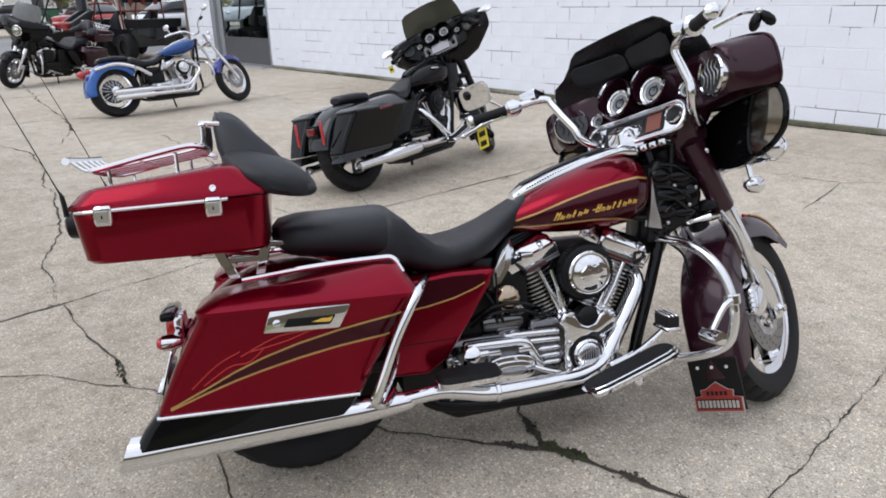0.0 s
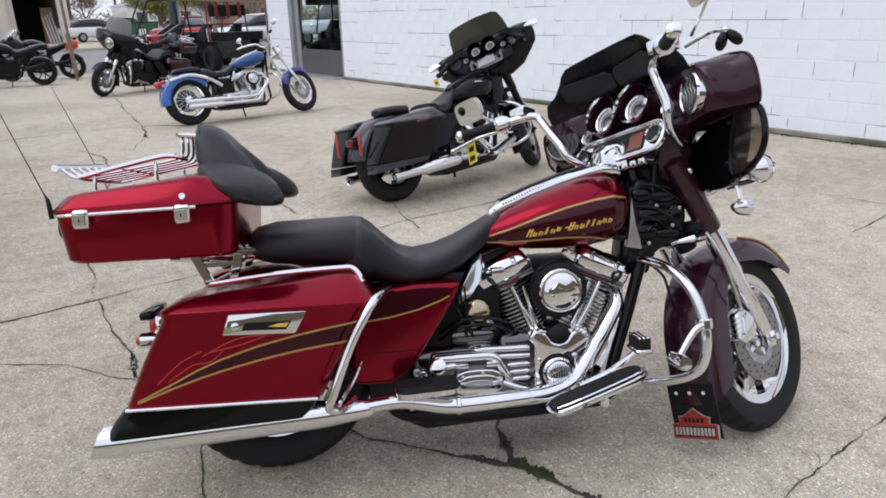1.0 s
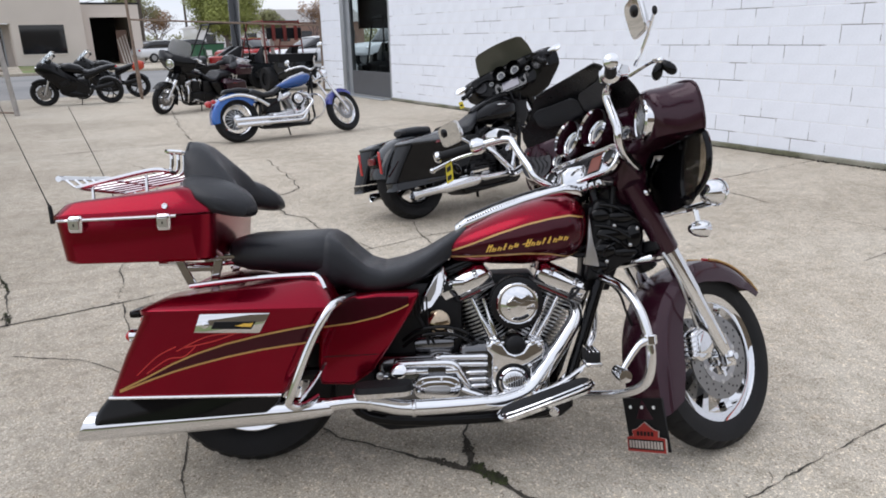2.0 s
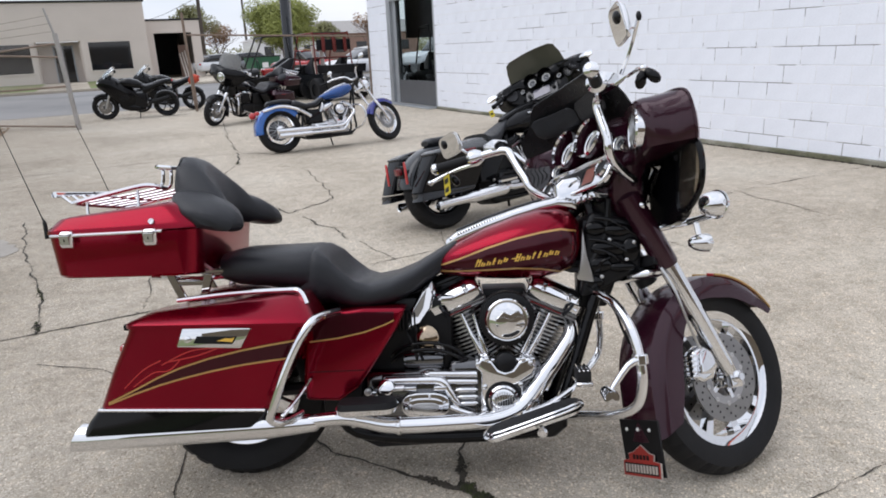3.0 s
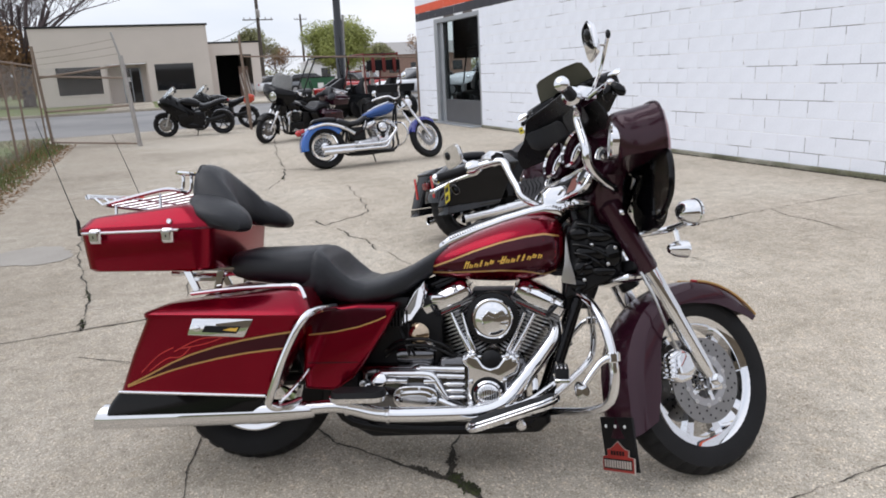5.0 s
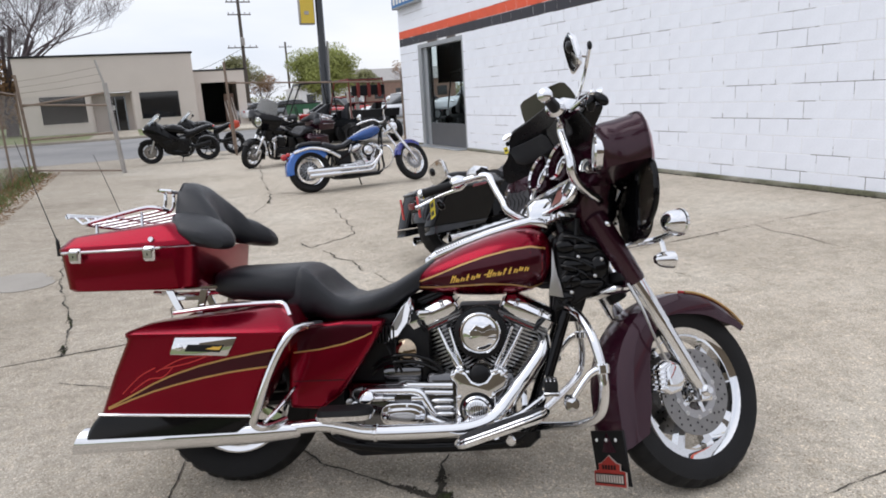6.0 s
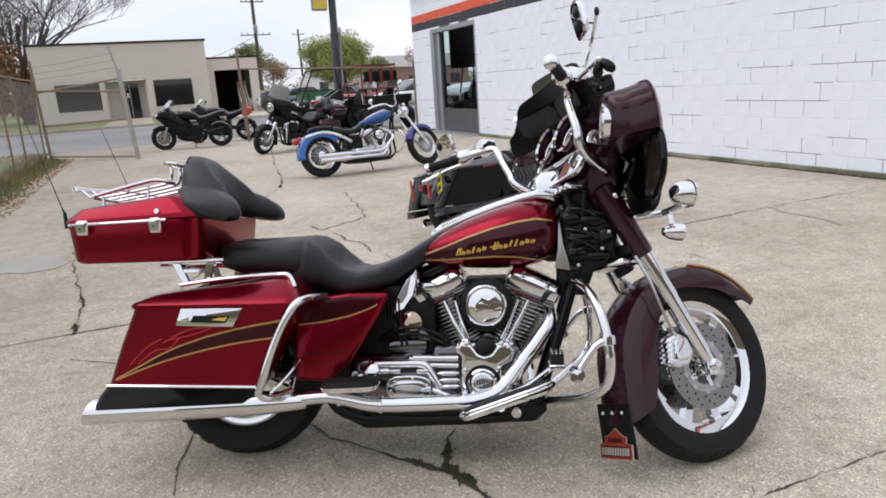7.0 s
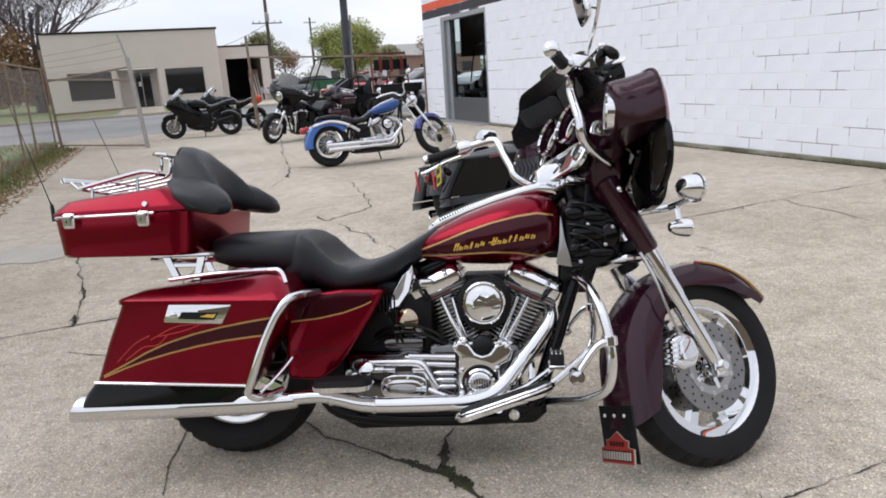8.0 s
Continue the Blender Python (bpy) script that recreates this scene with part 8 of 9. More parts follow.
def mesh_wires(corner, u, v, nu, nv, r=0.0016):
    """Chain-link wires over the patch corner + i*u + j*v; the steps are half a diamond."""
    bm = bmesh.new()
    c, u, v = Vector(corner), Vector(u), Vector(v)
    nrm = u.cross(v).normalized()

    def wire(p, q):
        d = (q - p).normalized()
        a = d.cross(nrm) * r
        b = nrm * r
        f = [bm.verts.new(p + a - b * 0.5), bm.verts.new(p - a - b * 0.5), bm.verts.new(p + b)]
        g = [bm.verts.new(q + a - b * 0.5), bm.verts.new(q - a - b * 0.5), bm.verts.new(q + b)]
        for k in range(3):
            bm.faces.new((f[k], f[(k + 1) % 3], g[(k + 1) % 3], g[k]))
    for i in range(-nv, nu, 2):
        a0, a1 = max(i, 0), min(i + nv, nu)
        if a1 > a0:
            wire(c + u * a0 + v * (a0 - i), c + u * a1 + v * (a1 - i))
            wire(c + u * a0 + v * (nv - a0 + i), c + u * a1 + v * (nv - a1 + i))
    return bm


gate = thing("gate", "open chain-link gate with barbed wire and a leaning grey end post", "gate", pose(-3.18, 17.3, 0))
g_u = Vector((1.97, -1.95, 0))
part("hinge_post", rod((0, 0, 0), (-0.08, 0.05, 2.35), 0.035), RUST, gate)
part("end_post", rod(g_u, g_u + Vector((-0.12, 0.03, 2.0)), 0.050, 12), GALV, gate, "thick galvanised post")
part("wire_arm", rod(g_u + Vector((-0.115, 0.03, 1.9)), g_u + Vector((-0.24, 0.03, 2.50)), 0.022), GALV, gate)
for z0, z1, m in ((0.10, 0.06, RUST), (0.83, 0.92, RUST), (1.62, 1.80, RUST), (1.66, 1.52, RUST)):
    part("rail", rod(Vector((-0.03 * z0, 0.02 * z0, z0)), g_u + Vector((-0.06 * z1, 0.015 * z1, z1)), 0.021), m, gate)
for k in range(3):
    part("barbed_wire", tube([(-0.06, -0.04, 1.92 + 0.14 * k), (0.8, 0.93, 1.96 + 0.145 * k), (1.80, 1.92, 2.04 + 0.16 * k)], 0.004, 5, 5), RUST, gate)
part("chain_link", mesh_wires((0, 0, 0.08), g_u / 78, (0, 0, 1.75 / 50), 78, 50, 0.0024), GALV, gate, "rusty chain-link mesh")

fence = thing("fence", "rusty chain-link fence along the grass with pipe posts", "fence", pose(-3.3, 0, 0))
ys = (17.3, 14.5, 13.0, 10.2, 7.4, 4.6)
for y in ys:
    part("post", rod((0, y, 0), (0.0, y, 1.95), 0.021), RUST, fence)
part("top_rail", rod((0.0, 17.3, 1.90), (0.0, 2.0, 1.90), 0.019), RUST, fence)
part("chain_link", mesh_wires((-0.03, 4.6, 0.05), (0, 0.036, 0), (0, 0, 0.036), 352, 50, 0.0010), GALV, fence, "chain-link mesh")

back = thing("back_fence", "pipe rail between the gate post and the white building", "fence", pose(1.62, 17.9, 0))
part("post", rod((0, 0, 0), (-0.05, 0, 2.5), 0.035), RUST, back, "rusty gate post")
part("post_sleeve", rod((-0.005, -0.01, 0.15), (-0.03, -0.01, 1.1), 0.05), RUST, back)
part("top_rail", rod((-0.05, 0, 1.95), (4.70, -1.0, 1.72), 0.022), RUST, back)
part("end_post", rod((4.62, -0.98, 0), (4.62, -0.98, 1.9), 0.03), RUST, back)


# ---- poles ----
def pole(x, y, h, r, lean, arms, label):
    T = thing("utility_pole", label, "pole", pose(x, y, 0, 0, lean, 0))
    part("shaft", lathe([(r, 0), (r * 0.7, h)], (0, 0, 0), (0, 0, 1), 14, raw=True), WOOD, T)
    for z, w in arms:
        part("crossarm", cube(-w, w, -0.05, 0.05, z - 0.042, z + 0.042, 0.01), WOOD, T)
        for k in (-0.9, -0.5, 0.5, 0.9):
            part("insulator", lathe([(0.03, 0), (0.05, 0.05), (0.03, 0.14), (0.001, 0.16)], (k * w, 0, z + 0.06), (0, 0, 1), 8, raw=True), GALV, T)
    part("transformer", lathe([(0.16, 0), (0.18, 0.05), (0.18, 0.6), (0.10, 0.68)], (0.0, -0.25, h * 0.62), (0, 0, 1), 14, raw=True), GALV, T)
    return T


pole(8.5, 60, 9.9, 0.17, 0.3, ((9.65, 1.0), (8.65, 0.95), (6.0, 1.25)), "weathered wooden utility pole with three crossarms")
pole(20.5, 100, 9.6, 0.18, 0, ((8.9, 0.9),), "far wooden utility pole with one crossarm")
wires = thing("power_line", "thin black service wire from the pole", "cable", pose(0, 0, 0))
part("cable", tube([(3.2, 58, 3.9), (5.6, 59, 4.6), (8.45, 60, 5.9)], 0.015, 4, 5, raw=True), BLACK, wires)
sp = thing("sign_pole", "thick steel sign pole with a yellow sign box", "sign", pose(5.7, 23.4, 0, 0, 0.8, 0))
part("shaft", lathe([(0.16, 0), (0.16, 3.2), (0.135, 3.25), (0.13, 9.0)], (0, 0, 0), (0, 0, 1), 16, raw=True), GREY_PAINT, sp)
sb = part("sign_box", cube(-0.74, -0.20, -0.12, 0.12, 3.97, 5.9, 0.03), GALV, sp)
part("sign_face", cube(-0.71, -0.23, -0.135, -0.12, 4.01, 5.86), YELLOW_SIGN, sb, "yellow sign face")
part("sign_mark", cube(-0.58, -0.42, -0.145, -0.135, 4.30, 4.42), GALV, sb)
part("brace", rod((0.14, 0.0, 1.0), (0.2, 0.0, 3.4), 0.04), GALV, sp)


# ---- trees ----
def branches(bm_list, p, d, length, r, level, rnd, spread, up, depth=4):
    n = 4
    pts, rs = [p.copy()], [r]
    for k in range(n):
        d = (d + Vector((rnd.gauss(0, 0.11), rnd.gauss(0, 0.11), rnd.gauss(0, 0.08) + up))).normalized()
        p = p + d * (length / n)
        pts.append(p.copy())
        rs.append(max(r * (1 - 0.45 * (k + 1) / n), 0.009))
    bm_list.append(tube(pts, rs, 7 if level < 2 else 3, 1, raw=True))
    if level >= depth:
        return
    for k in range(3 if level < 3 else 4):
        i = rnd.randint(1, n)
        a = rnd.uniform(0, 6.28)
        side = Vector((math.cos(a), math.sin(a), rnd.uniform(-0.2, 0.5)))
        branches(bm_list, pts[i], (d * 0.75 + side * spread).normalized(), length * rnd.uniform(0.55, 0.8), rs[i] * 0.6, level + 1, rnd, spread, up, depth)


def leaf_cloud(blobs, count, size, seed):
    rnd = random.Random(seed)
    verts, faces = [], []
    for i in range(count):
        cx, cy, cz, rx, rz = blobs[rnd.randrange(len(blobs))]
        v = Vector((rnd.gauss(0, 1), rnd.gauss(0, 1), rnd.gauss(0, 1))).normalized() * (rnd.random() ** 0.45)
        c = Vector((cx + v.x * rx, cy + v.y * rx, cz + v.z * rz))
        a = Vector((rnd.gauss(0, 1), rnd.gauss(0, 1), rnd.gauss(0, 1))).normalized()
        b = a.orthogonal().normalized()
        s = size * rnd.uniform(0.5, 1.3)
        k = len(verts)
        verts += [c - a * s, c + b * s * 0.6, c + a * s, c - b * s * 0.6]
        faces.append((k, k + 1, k + 2, k + 3))
    me = bpy.data.meshes.new("crown")
    me.from_pydata(verts, [], faces)
    return me


def tree(x, y, label, trunk_h, r, seed, blobs=(), count=0, leaf=None, size=0.2, spread=0.8, up=0.05, length=2.5, limbs=5, depth=4):
    rnd = random.Random(seed)
    T = thing("tree", label, "tree", pose(x, y, 0))
    bl = []
    bl.append(tube([(0, 0, -0.1), (0.05, 0, trunk_h * 0.5), (0.0, 0.05, trunk_h)], [r, r * 0.85, r * 0.7], 10, 3, raw=True))
    for k in range(limbs):
        a = 6.28 * k / limbs + rnd.uniform(-0.4, 0.4)
        branches(bl, Vector((0, 0, trunk_h * rnd.uniform(0.7, 1.0))), Vector((math.cos(a) * spread, math.sin(a) * spread, 1)).normalized(), length, r * 0.42, 1, rnd, spread, up, depth)
    part("trunk", join(*bl), BARK, T, "branching trunk")
    if count:
        me = leaf_cloud(blobs, count, size, seed + 5)
        me.materials.append(leaf)
        ob = new("crown", me)
        ob.parent = T
    return T


def puff(cx, cy, cz, R, n, seed):
    rnd = random.Random(seed)
    out = []
    for _ in range(n):
        v = Vector((rnd.gauss(0, 1), rnd.gauss(0, 1), rnd.gauss(0, 1))).normalized() * R * rnd.uniform(0.3, 0.85)
        out.append((cx + v.x, cy + v.y, cz + v.z * 0.75, R * rnd.uniform(0.3, 0.5), R * rnd.uniform(0.25, 0.42)))
    return out


tree(-8.7, 56, "tall bare tree behind the tan shop", 2.4, 0.45, 3, puff(-1.5, -1.5, 3.0, 3.4, 24, 21), 6500, LEAF_BROWN, 0.13, spread=0.62, length=5.6, up=0.05, limbs=9, depth=6)
tree(-13.5, 58, "tall bare tree at the street side", 3.4, 0.36, 8, spread=0.65, length=5.8, up=0.05, limbs=7, depth=6)
tree(18.3, 72, "round spring-green tree in young leaf", 1.8, 0.25, 11, puff(0, 0, 4.0, 3.7, 46, 4), 30000, LEAF_GREEN, 0.12, length=1.6)
tree(10.2, 76, "pale green tree behind the workshop", 2.0, 0.2, 12, puff(0, 0, 4.4, 2.6, 22, 6), 7000, LEAF_DULL, 0.12, length=2.0)
tree(26.5, 84, "thinly leaved shrubby tree", 1.5, 0.16, 13, puff(0, 0, 3.6, 2.6, 12, 7), 3000, LEAF_DULL, 0.15, length=1.8)
tree(31.0, 80, "bare reddish tree by the street", 1.6, 0.16, 14, puff(0, 0, 4.2, 2.4, 10, 8), 1800, LEAF_BROWN, 0.12, length=2.0)
tree(13.2, 80, "bare young street tree", 1.6, 0.15, 15, puff(0, 0, 3.6, 2.2, 10, 9), 1600, LEAF_BROWN, 0.12, length=1.9)
for i, (x, y, R) in enumerate(((-14.0, 99.0, 4.0), (-18.5, 97.0, 4.3), (-23.5, 98.5, 4.0), (-28.5, 96.0, 4.2))):
    T = thing("shrub", "brown bare hedge shrub beyond the far lawn", "shrub", pose(x, y, 0), "hedge beyond the lawn")
    me = leaf_cloud(puff(0, 0, R * 0.9, R, 14, 60 + i) + [(0, 0, R * 0.35, R * 0.8, R * 0.36)] * 4, 6500, 0.17, 70 + i)
    me.materials.append(LEAF_BROWN)
    ob = new("twig_crown", me)
    ob.parent = T
me = leaf_cloud([(x, y, 1.2, 4.5, 1.7) for x, y in ((-30 + 5.0 * k, 110 + (k * 37) % 25) for k in range(30))], 14000, 0.28, 99)
me.materials.append(LEAF_DULL)
tagged(new("far_woods", me), "hazy line of distant spring trees", "trees", "", "stuff")


# ---- cars and buggies ----
def car(T, paint, truck=False):
    """A parked car or pickup, nose along +x."""
    L = 2.35 if not truck else 2.7
    up = 0.0 if not truck else 0.22
    st = [(-L, 0.62, 0.45 + up, 0.80 + up), (-L + 0.12, 0.82, 0.32 + up, 0.95 + up), (-1.0, 0.88, 0.28 + up, 0.98 + up), (0.8, 0.88, 0.28 + up, 0.96 + up), (L - 0.5, 0.86, 0.30 + up, 0.90 + up), (L - 0.08, 0.78, 0.36 + up, 0.80 + up), (L, 0.6, 0.45 + up, 0.70 + up)]
    body = part("body", sec_loft(st, 24, 5), paint, T, "painted car body")
    cab = [(-1.9, 0.60, 0.90, 1.05), (-1.35, 0.66, 0.90, 1.42), (-0.3, 0.68, 0.90, 1.48), (0.35, 0.66, 0.90, 1.42), (1.15, 0.60, 0.88, 0.98)] if not truck else [(-0.75, 0.68, 1.1, 1.70), (-0.65, 0.70, 1.1, 1.86), (0.2, 0.70, 1.1, 1.88), (0.55, 0.68, 1.1, 1.80), (1.15, 0.62, 1.05, 1.22)]
    part("glasshouse", sec_loft(cab, 22, 4), WINDOW, T, "dark car windows")
    part("roof", sec_loft([(s, hw * 0.9, h1 - 0.05, h1 + 0.02) for s, hw, _, h1 in cab[1:4]], 18, 4), paint, T)
    for s in (-L * 0.6, L * 0.6):
        for w in (-0.78, 0.78):
            r = 0.32 if not truck else 0.40
            wh = part("wheel", lathe([(0.02, -0.09), (r * 0.62, -0.085), (r * 0.62, 0.085), (0.02, 0.09)], (s, w, r), (0, 1, 0), 20), ALU, T)
            part("tyre", lathe([(r * 0.6, -0.10), (r * 0.95, -0.10), (r, -0.06), (r, 0.06), (r * 0.95, 0.10), (r * 0.6, 0.10)], (s, w, r), (0, 1, 0), 24, cap=False), RUBBER, wh)
    for w in (-0.6, 0.6):
        part("headlight", ellipsoid((L - 0.06, w, 0.70 + up), (0.06, 0.16, 0.07), 12), CHROME, T)
        part("tail_light", ellipsoid((-L + 0.06, w, 0.80 + up), (0.05, 0.14, 0.09), 12), LENS_RED, T)


CAR_WHITE = mat("white_car_paint", (0.72, 0.73, 0.75), 0.25, 0.0, 0.03, 3, 50, coat=1.0)
CAR_RED = mat("red_car_paint", (0.42, 0.02, 0.02), 0.25, 0.0, 0.05, 3, 50, coat=1.0)
CAR_GREY = mat("grey_car_paint", (0.14, 0.15, 0.16), 0.25, 0.3, 0.05, 3, 50, coat=1.0)
for lb, x, y, rz, m, tr in (("red car parked beyond the fence", 9.7, 36.0, 100, CAR_RED, False), ("white car parked across the street", 8.6, 52, 20, CAR_WHITE, False), ("grey car parked across the street", 13.0, 46.0, 60, CAR_GREY, False), ("white car far down the street", 12.5, 62, 10, CAR_WHITE, False),
                            ("white pickup parked outside the shop window", 15.2, 29.5, 200, CAR_WHITE, True), ("white car parked outside the shop window", 11.6, 31.0, 195, CAR_WHITE, False), ("grey car at the kerb", 10.8, 52, 0, CAR_GREY, False)):
    car(thing("pickup_truck" if tr else "car", lb, "truck" if tr else "car", pose(x, y, 0, 0, 0, rz)), m, tr)


def buggy(T, paint, seat, cage):
    """An off-road buggy with an open tube cage, seats and a rear bed."""
    part("tub", rr_loft([(-1.2, 0.32, 1.1, 0.32, -0.55, 0.55, 0.1), (-1.3, 0.62, 1.2, 0.60, -0.65, 0.65, 0.1), (-1.3, 0.78, 0.5, 0.72, -0.65, 0.65, 0.1)]), paint, T, "painted tub")
    part("bonnet", sec_loft([(0.5, 0.58, 0.6, 0.98), (0.9, 0.55, 0.58, 0.95), (1.3, 0.42, 0.52, 0.82)], 18, 3.5), paint, T)
    for w in (-0.6, 0.6):
        part("cage_hoop", tube([(0.75, w, 0.9), (0.35, w * 0.95, 1.75), (0.25, w * 0.95, 1.85), (-0.55, w * 0.95, 1.88), (-0.65, w * 0.95, 1.80), (-0.75, w, 0.75)], 0.022, 8, 3), cage, T)
        for s in (-0.95, 0.95):
            wh = part("wheel", lathe([(0.02, -0.10), (0.18, -0.09), (0.18, 0.09), (0.02, 0.10)], (s, w * 1.15, 0.33), (0, 1, 0), 18), BLACK, T)
            part("tyre", lathe([(0.17, -0.12), (0.30, -0.13), (0.33, -0.08), (0.33, 0.08), (0.30, 0.13), (0.17, 0.12)], (s, w * 1.15, 0.33), (0, 1, 0), 22, cap=False), RUBBER, wh)
        part("seat", rr_loft([(-0.45, 0.75, 0.05, 0.78, w - 0.25 if w > 0 else w + 0.02, w - 0.02 if w > 0 else w + 0.25, 0.05), (-0.45, 0.90, 0.05, 0.93, w - 0.25 if w > 0 else w + 0.02, w - 0.02 if w > 0 else w + 0.25, 0.05), (-0.58, 1.22, -0.44, 1.22, w - 0.25 if w > 0 else w + 0.02, w - 0.02 if w > 0 else w + 0.25, 0.05)]), seat, T)
    for s, h in ((0.30, 1.83), (-0.60, 1.86), (-0.75, 1.2)):
        part("cross_tube", tube([(s, -0.57, h), (s, 0.57, h)], 0.020, 8, 1), cage, T)
    part("steering_wheel", tube([(0.35 + 0.02 * math.sin(a), 0.3 + 0.16 * math.cos(a), 1.05 + 0.16 * math.sin(a)) for a in (0.45 * k for k in range(15))], 0.014, 6, 1), BLACK, T)
    part("cargo_bed", rr_loft([(-1.5, 0.78, -0.8, 0.78, -0.6, 0.6, 0.04), (-1.52, 1.0, -0.8, 1.0, -0.62, 0.62, 0.04)]), BLACK, T)


for lb, x, y, rz, p, q, cage in (("black off-road buggy with red fuel tank and open cage", 4.2, 19.8, 178, BLACK, VINYL, BLACK), ("dark off-road buggy with red cage beside the white building", 5.5, 18.9, 100, GREY_PAINT, VINYL, CAGE_RED), ("dark buggy inside the shop", 7.9, 15.6, 80, BLACK, VINYL, BLACK)):
    bg = thing("off_road_buggy", lb, "buggy", pose(x, y, 0.03 if "inside" in lb else 0, 0, 0, rz))
    buggy(bg, p, q, cage)
    if "fuel tank" in lb:
        part("fuel_tank", rr_loft([(-0.2, 0.76, 0.35, 0.76, -0.30, 0.20, 0.08), (-0.2, 0.92, 0.35, 0.92, -0.30, 0.20, 0.09), (-0.14, 0.96, 0.30, 0.96, -0.24, 0.14, 0.09)]), CAR_RED, bg, "red plastic fuel tank")
    if "red cage" in lb:
        part("roof_panel", rbox(-0.60, 0.30, -0.58, 0.58, 1.87, 1.90, 0.01, 1), BLACK, bg, "black roof panel")
        part("rear_panel", rbox(-0.80, -0.76, -0.55, 0.55, 1.40, 1.70, 0.01, 1), BLACK, bg)
        for w in (-0.35, 0.0, 0.35):
            part("red_bar", rbox(-0.84, -0.80, w - 0.05, w + 0.05, 1.35, 1.80, 0.008, 1), CAGE_RED, bg)
for x, y, t in ((5.18, 18.2, -0.10), (5.34, 18.25, 0.02)):
    pk = thing("plank", "pale plank leaning on the buggy cage", "plank", pose(x, y, 0, -6, t * 30, 8), "planks by the buggy")
    part("board", cube(-0.06, 0.06, -0.02, 0.02, 0.0, 1.55, 0.006), TAN, pk)
dump = thing("dumpster", "green metal dumpster across the street", "dumpster", pose(9.6, 44.5, 0, 0, 0, 10))
DGREEN = mat("green_dumpster_paint", (0.02, 0.10, 0.05), 0.5, 0.0, 0.2, 4, 40)
part("bin", rr_loft([(-0.8, 0.15, 0.8, 0.15, -0.6, 0.6, 0.05), (-0.95, 1.15, 0.95, 1.15, -0.75, 0.75, 0.05)]), DGREEN, dump)
part("lid", rr_loft([(-0.98, 1.15, 0.98, 1.15, -0.78, 0.78, 0.05), (-0.98, 1.22, 0.98, 1.22, -0.78, 0.78, 0.05)]), BLACK, dump)
part("label_panel", rbox(-0.3, 0.1, 0.69, 0.70, 0.5, 0.9, 0, 1), WHITE, dump)
for w in (-0.5, 0.5):
    part("caster", lathe([(0.075, -0.03), (0.075, 0.03)], (0.0, w, 0.075), (0, 1, 0), 12), BLACK, dump)
BRK = thing("brick_house", "far low brick building with a pale gable", "building", pose(36, 92, 0))
part("wall", cube(-7, 7, 0, 8, 0, 3.4), BRICK, BRK)
part("roof", loft([[Vector((-7.4, -0.4, 3.4)), Vector((-7.4, 8.4, 3.4)), Vector((-7.4, 4, 5.2))], [Vector((7.4, -0.4, 3.4)), Vector((7.4, 8.4, 3.4)), Vector((7.4, 4, 5.2))]]), GALV, BRK)
for k in range(4):
    part("window", cube(-5.5 + 3.2 * k, -4.0 + 3.2 * k, -0.03, 0.05, 1.0, 2.3), WINDOW, BRK)
HSE = thing("pale_house", "far pale house with a shallow roof", "building", pose(24, 90, 0))
part("wall", cube(-4.5, 4.5, 0, 8, 0, 2.8), CAR_WHITE, HSE)
part("roof", loft([[Vector((-5, -0.4, 2.8)), Vector((0, -0.4, 4.3)), Vector((5, -0.4, 2.8))], [Vector((-5, 8.4, 2.8)), Vector((0, 8.4, 4.3)), Vector((5, 8.4, 2.8))]]), GALV, HSE)
for k in range(3):
    part("window", cube(-3.5 + 2.6 * k, -2.3 + 2.6 * k, -0.03, 0.05, 0.9, 2.1), WINDOW, HSE)

# ---- weeds and dead leaves along the fence ----
def litter(name, count, seed, box, material, size, rise, label, cat):
    rnd = random.Random(seed)
    x0, x1, y0, y1 = box
    verts, faces = [], []
    for i in range(count):
        y = rnd.uniform(y0, y1)
        x = x0 + (x1 - x0) * rnd.random() ** 1.6
        a = rnd.uniform(0, 6.28)
        s = size * rnd.uniform(0.5, 1.5)
        h = rise * rnd.uniform(0.2, 1.0) * (1 - 0.8 * (x - x0) / (x1 - x0))
        z = 0.036 if x < -3.25 else 0.003
        k = len(verts)
        lx, ly = rnd.gauss(0, 0.3) * h, rnd.gauss(0, 0.3) * h
        verts += [Vector((x - s * math.cos(a), y - s * math.sin(a), z)), Vector((x + s * math.cos(a), y + s * math.sin(a), z)), Vector((x + lx + s * 0.5 * math.cos(a), y + ly + s * 0.5 * math.sin(a), z + h + 0.004)), Vector((x + lx - s * 0.3 * math.cos(a), y + ly - s * 0.3 * math.sin(a), z + h * 0.9 + 0.004))]
        faces.append((k, k + 1, k + 2, k + 3))
    me = bpy.data.meshes.new(name)
    me.from_pydata(verts, [], faces)
    me.materials.append(material)
    return tagged(new(name, me), label, cat, "", "stuff")


litter("weeds", 3600, 201, (-3.55, -2.85, 4.0, 17.6), GRASS, 0.012, 0.20, "green weeds along the fence foot", "weeds")
litter("dead_leaves", 5200, 202, (-3.5, -2.65, 4.0, 17.4), LEAF_BROWN, 0.025, 0.03, "brown dead leaves along the fence", "leaves")
litter("grass_blades", 6000, 203, (-7.5, -3.25, 5.0, 20.0), GRASS, 0.015, 0.10, "spring grass blades behind the fence", "grass")
litter("dead_stems", 500, 204, (-3.5, -3.0, 4.0, 17.0), LEAF_BROWN, 0.008, 0.40, "dry brown stems at the fence", "weeds")
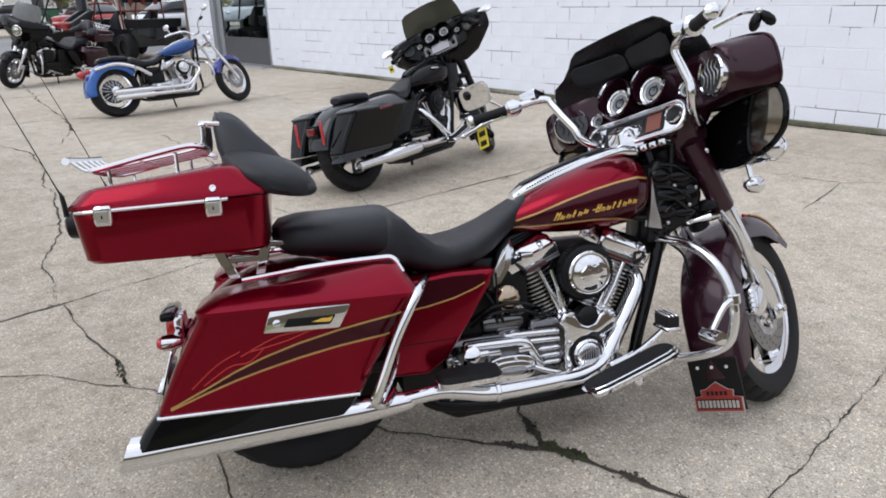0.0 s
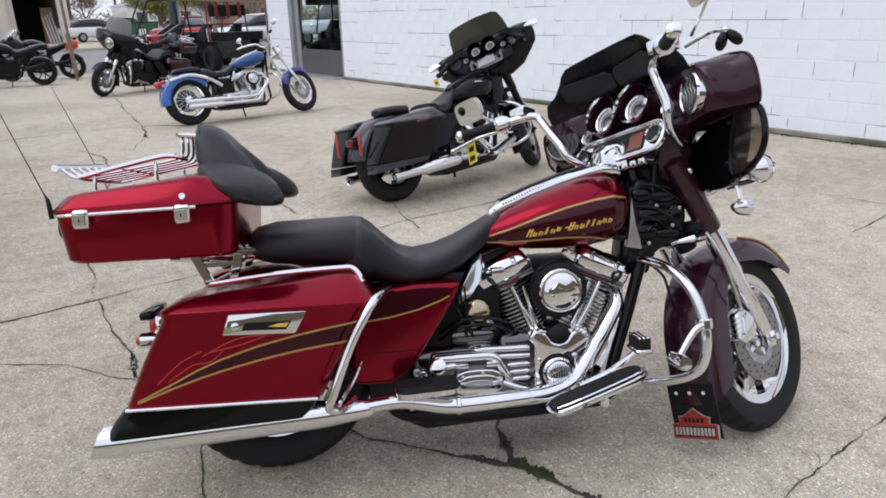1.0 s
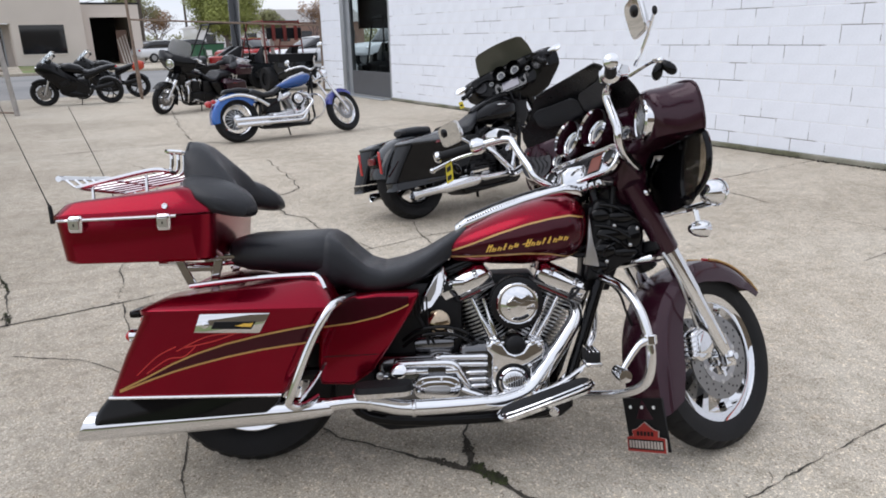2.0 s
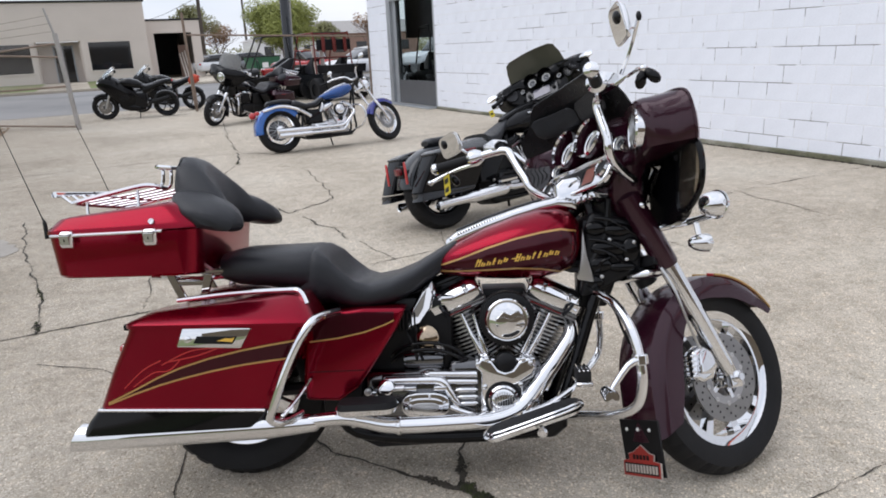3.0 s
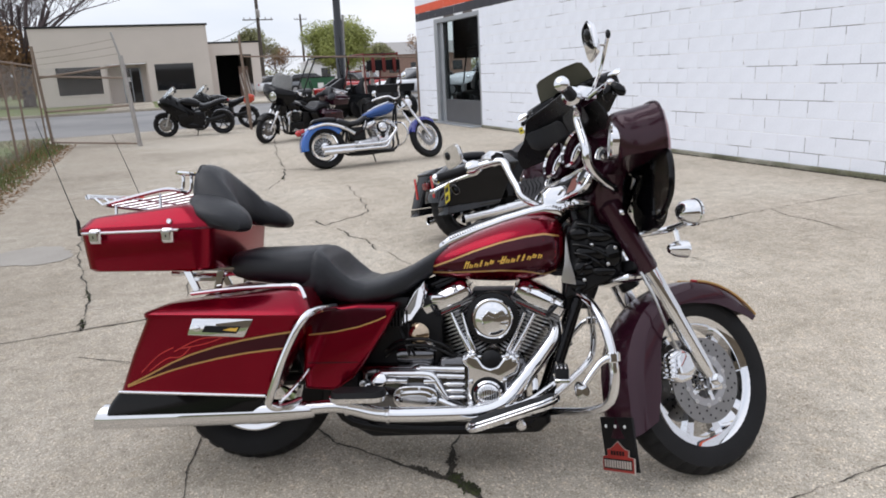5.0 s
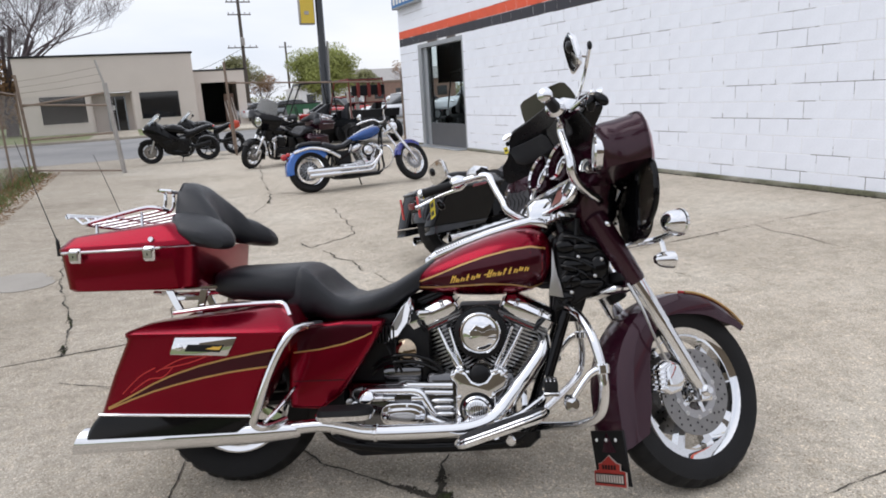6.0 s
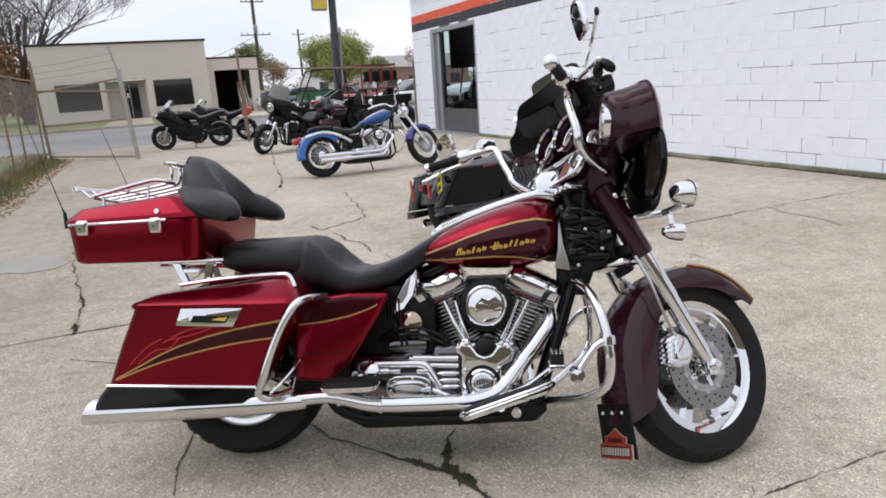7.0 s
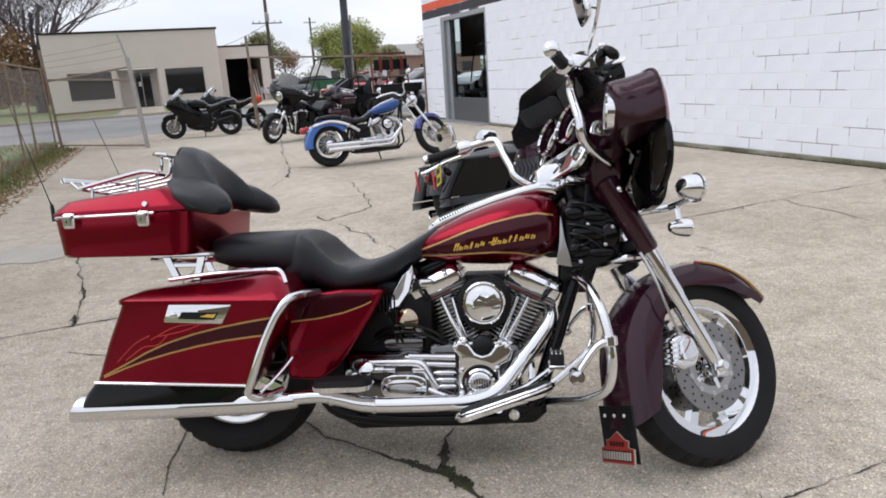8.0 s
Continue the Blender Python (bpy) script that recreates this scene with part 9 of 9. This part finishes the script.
# ---- wall blocks: painted, with open joints ----
def block_mesh(name, dy, dz, material):
    me = bpy.data.meshes.new(name)
    bm = cube(-0.006, 0.012, -dy / 2, dy / 2, -dz / 2, dz / 2, 0.003)
    bm.to_mesh(me)
    bm.free()
    me.materials.append(material)
    return me


rnd = random.Random(5)
shared = {}
rest = {0: bmesh.new(), 1: bmesh.new(), 2: bmesh.new()}
count = 0
for row in range(25):
    z0 = row * COURSE
    if z0 + COURSE > 5.15:
        break
    kind = 1 if row == 13 else 2 if row == 14 else 0
    m = (BLOCK, BLOCK_BLACK, BLOCK_ORANGE)[kind]
    y = -8.0 - (row % 2) * LENGTH / 2
    while y < CORNER_Y:
        a, b = max(y, -8.0), min(y + LENGTH, CORNER_Y)
        y += LENGTH
        if z0 < DTOP + 0.09:
            if a >= D0 - 0.01 and b <= D1 + 0.01:
                continue
            if a < D0 < b:
                b = D0
            if a < D1 < b:
                a = D1
        if b - a < 0.03:
            continue
        za, zb = max(z0, 0.0), z0 + COURSE
        if D0 - 0.01 <= a and b <= D1 + 0.01 and za < DTOP + 0.1:
            za = DTOP + 0.1
        if zb - za < 0.03:
            continue
        gap = 0.007
        if kind == 0 and b - a > 0.40 and zb - za > 0.2 and 1.8 < a < 11.0 and row < 13 and count < 298:
            key = rnd.randrange(3)
            if key not in shared:
                shared[key] = block_mesh("block", LENGTH - gap + 0.001 * key, COURSE - gap, BLOCK)
            ob = new("block", shared[key])
            ob.parent = east[0]
            ob.location = (WALL_X + rnd.uniform(-0.0015, 0.0015), (a + b) / 2, (za + zb) / 2)
            count += 1
        else:
            me = bpy.data.meshes.new("tmp")
            q = cube(WALL_X - 0.006 + rnd.uniform(-0.0015, 0.0015), WALL_X + 0.012, a + gap / 2, b - gap / 2, za + gap / 2, zb - gap / 2, 0.003)
            q.to_mesh(me)
            q.free()
            rest[kind].from_mesh(me)
            bpy.data.meshes.remove(me)
for kind, nm in ((0, "white_blocks"), (1, "black_stripe_blocks"), (2, "orange_stripe_blocks")):
    tagged(part(nm, rest[kind], (BLOCK, BLOCK_BLACK, BLOCK_ORANGE)[kind], east[0], flat=True), kind="stuff")
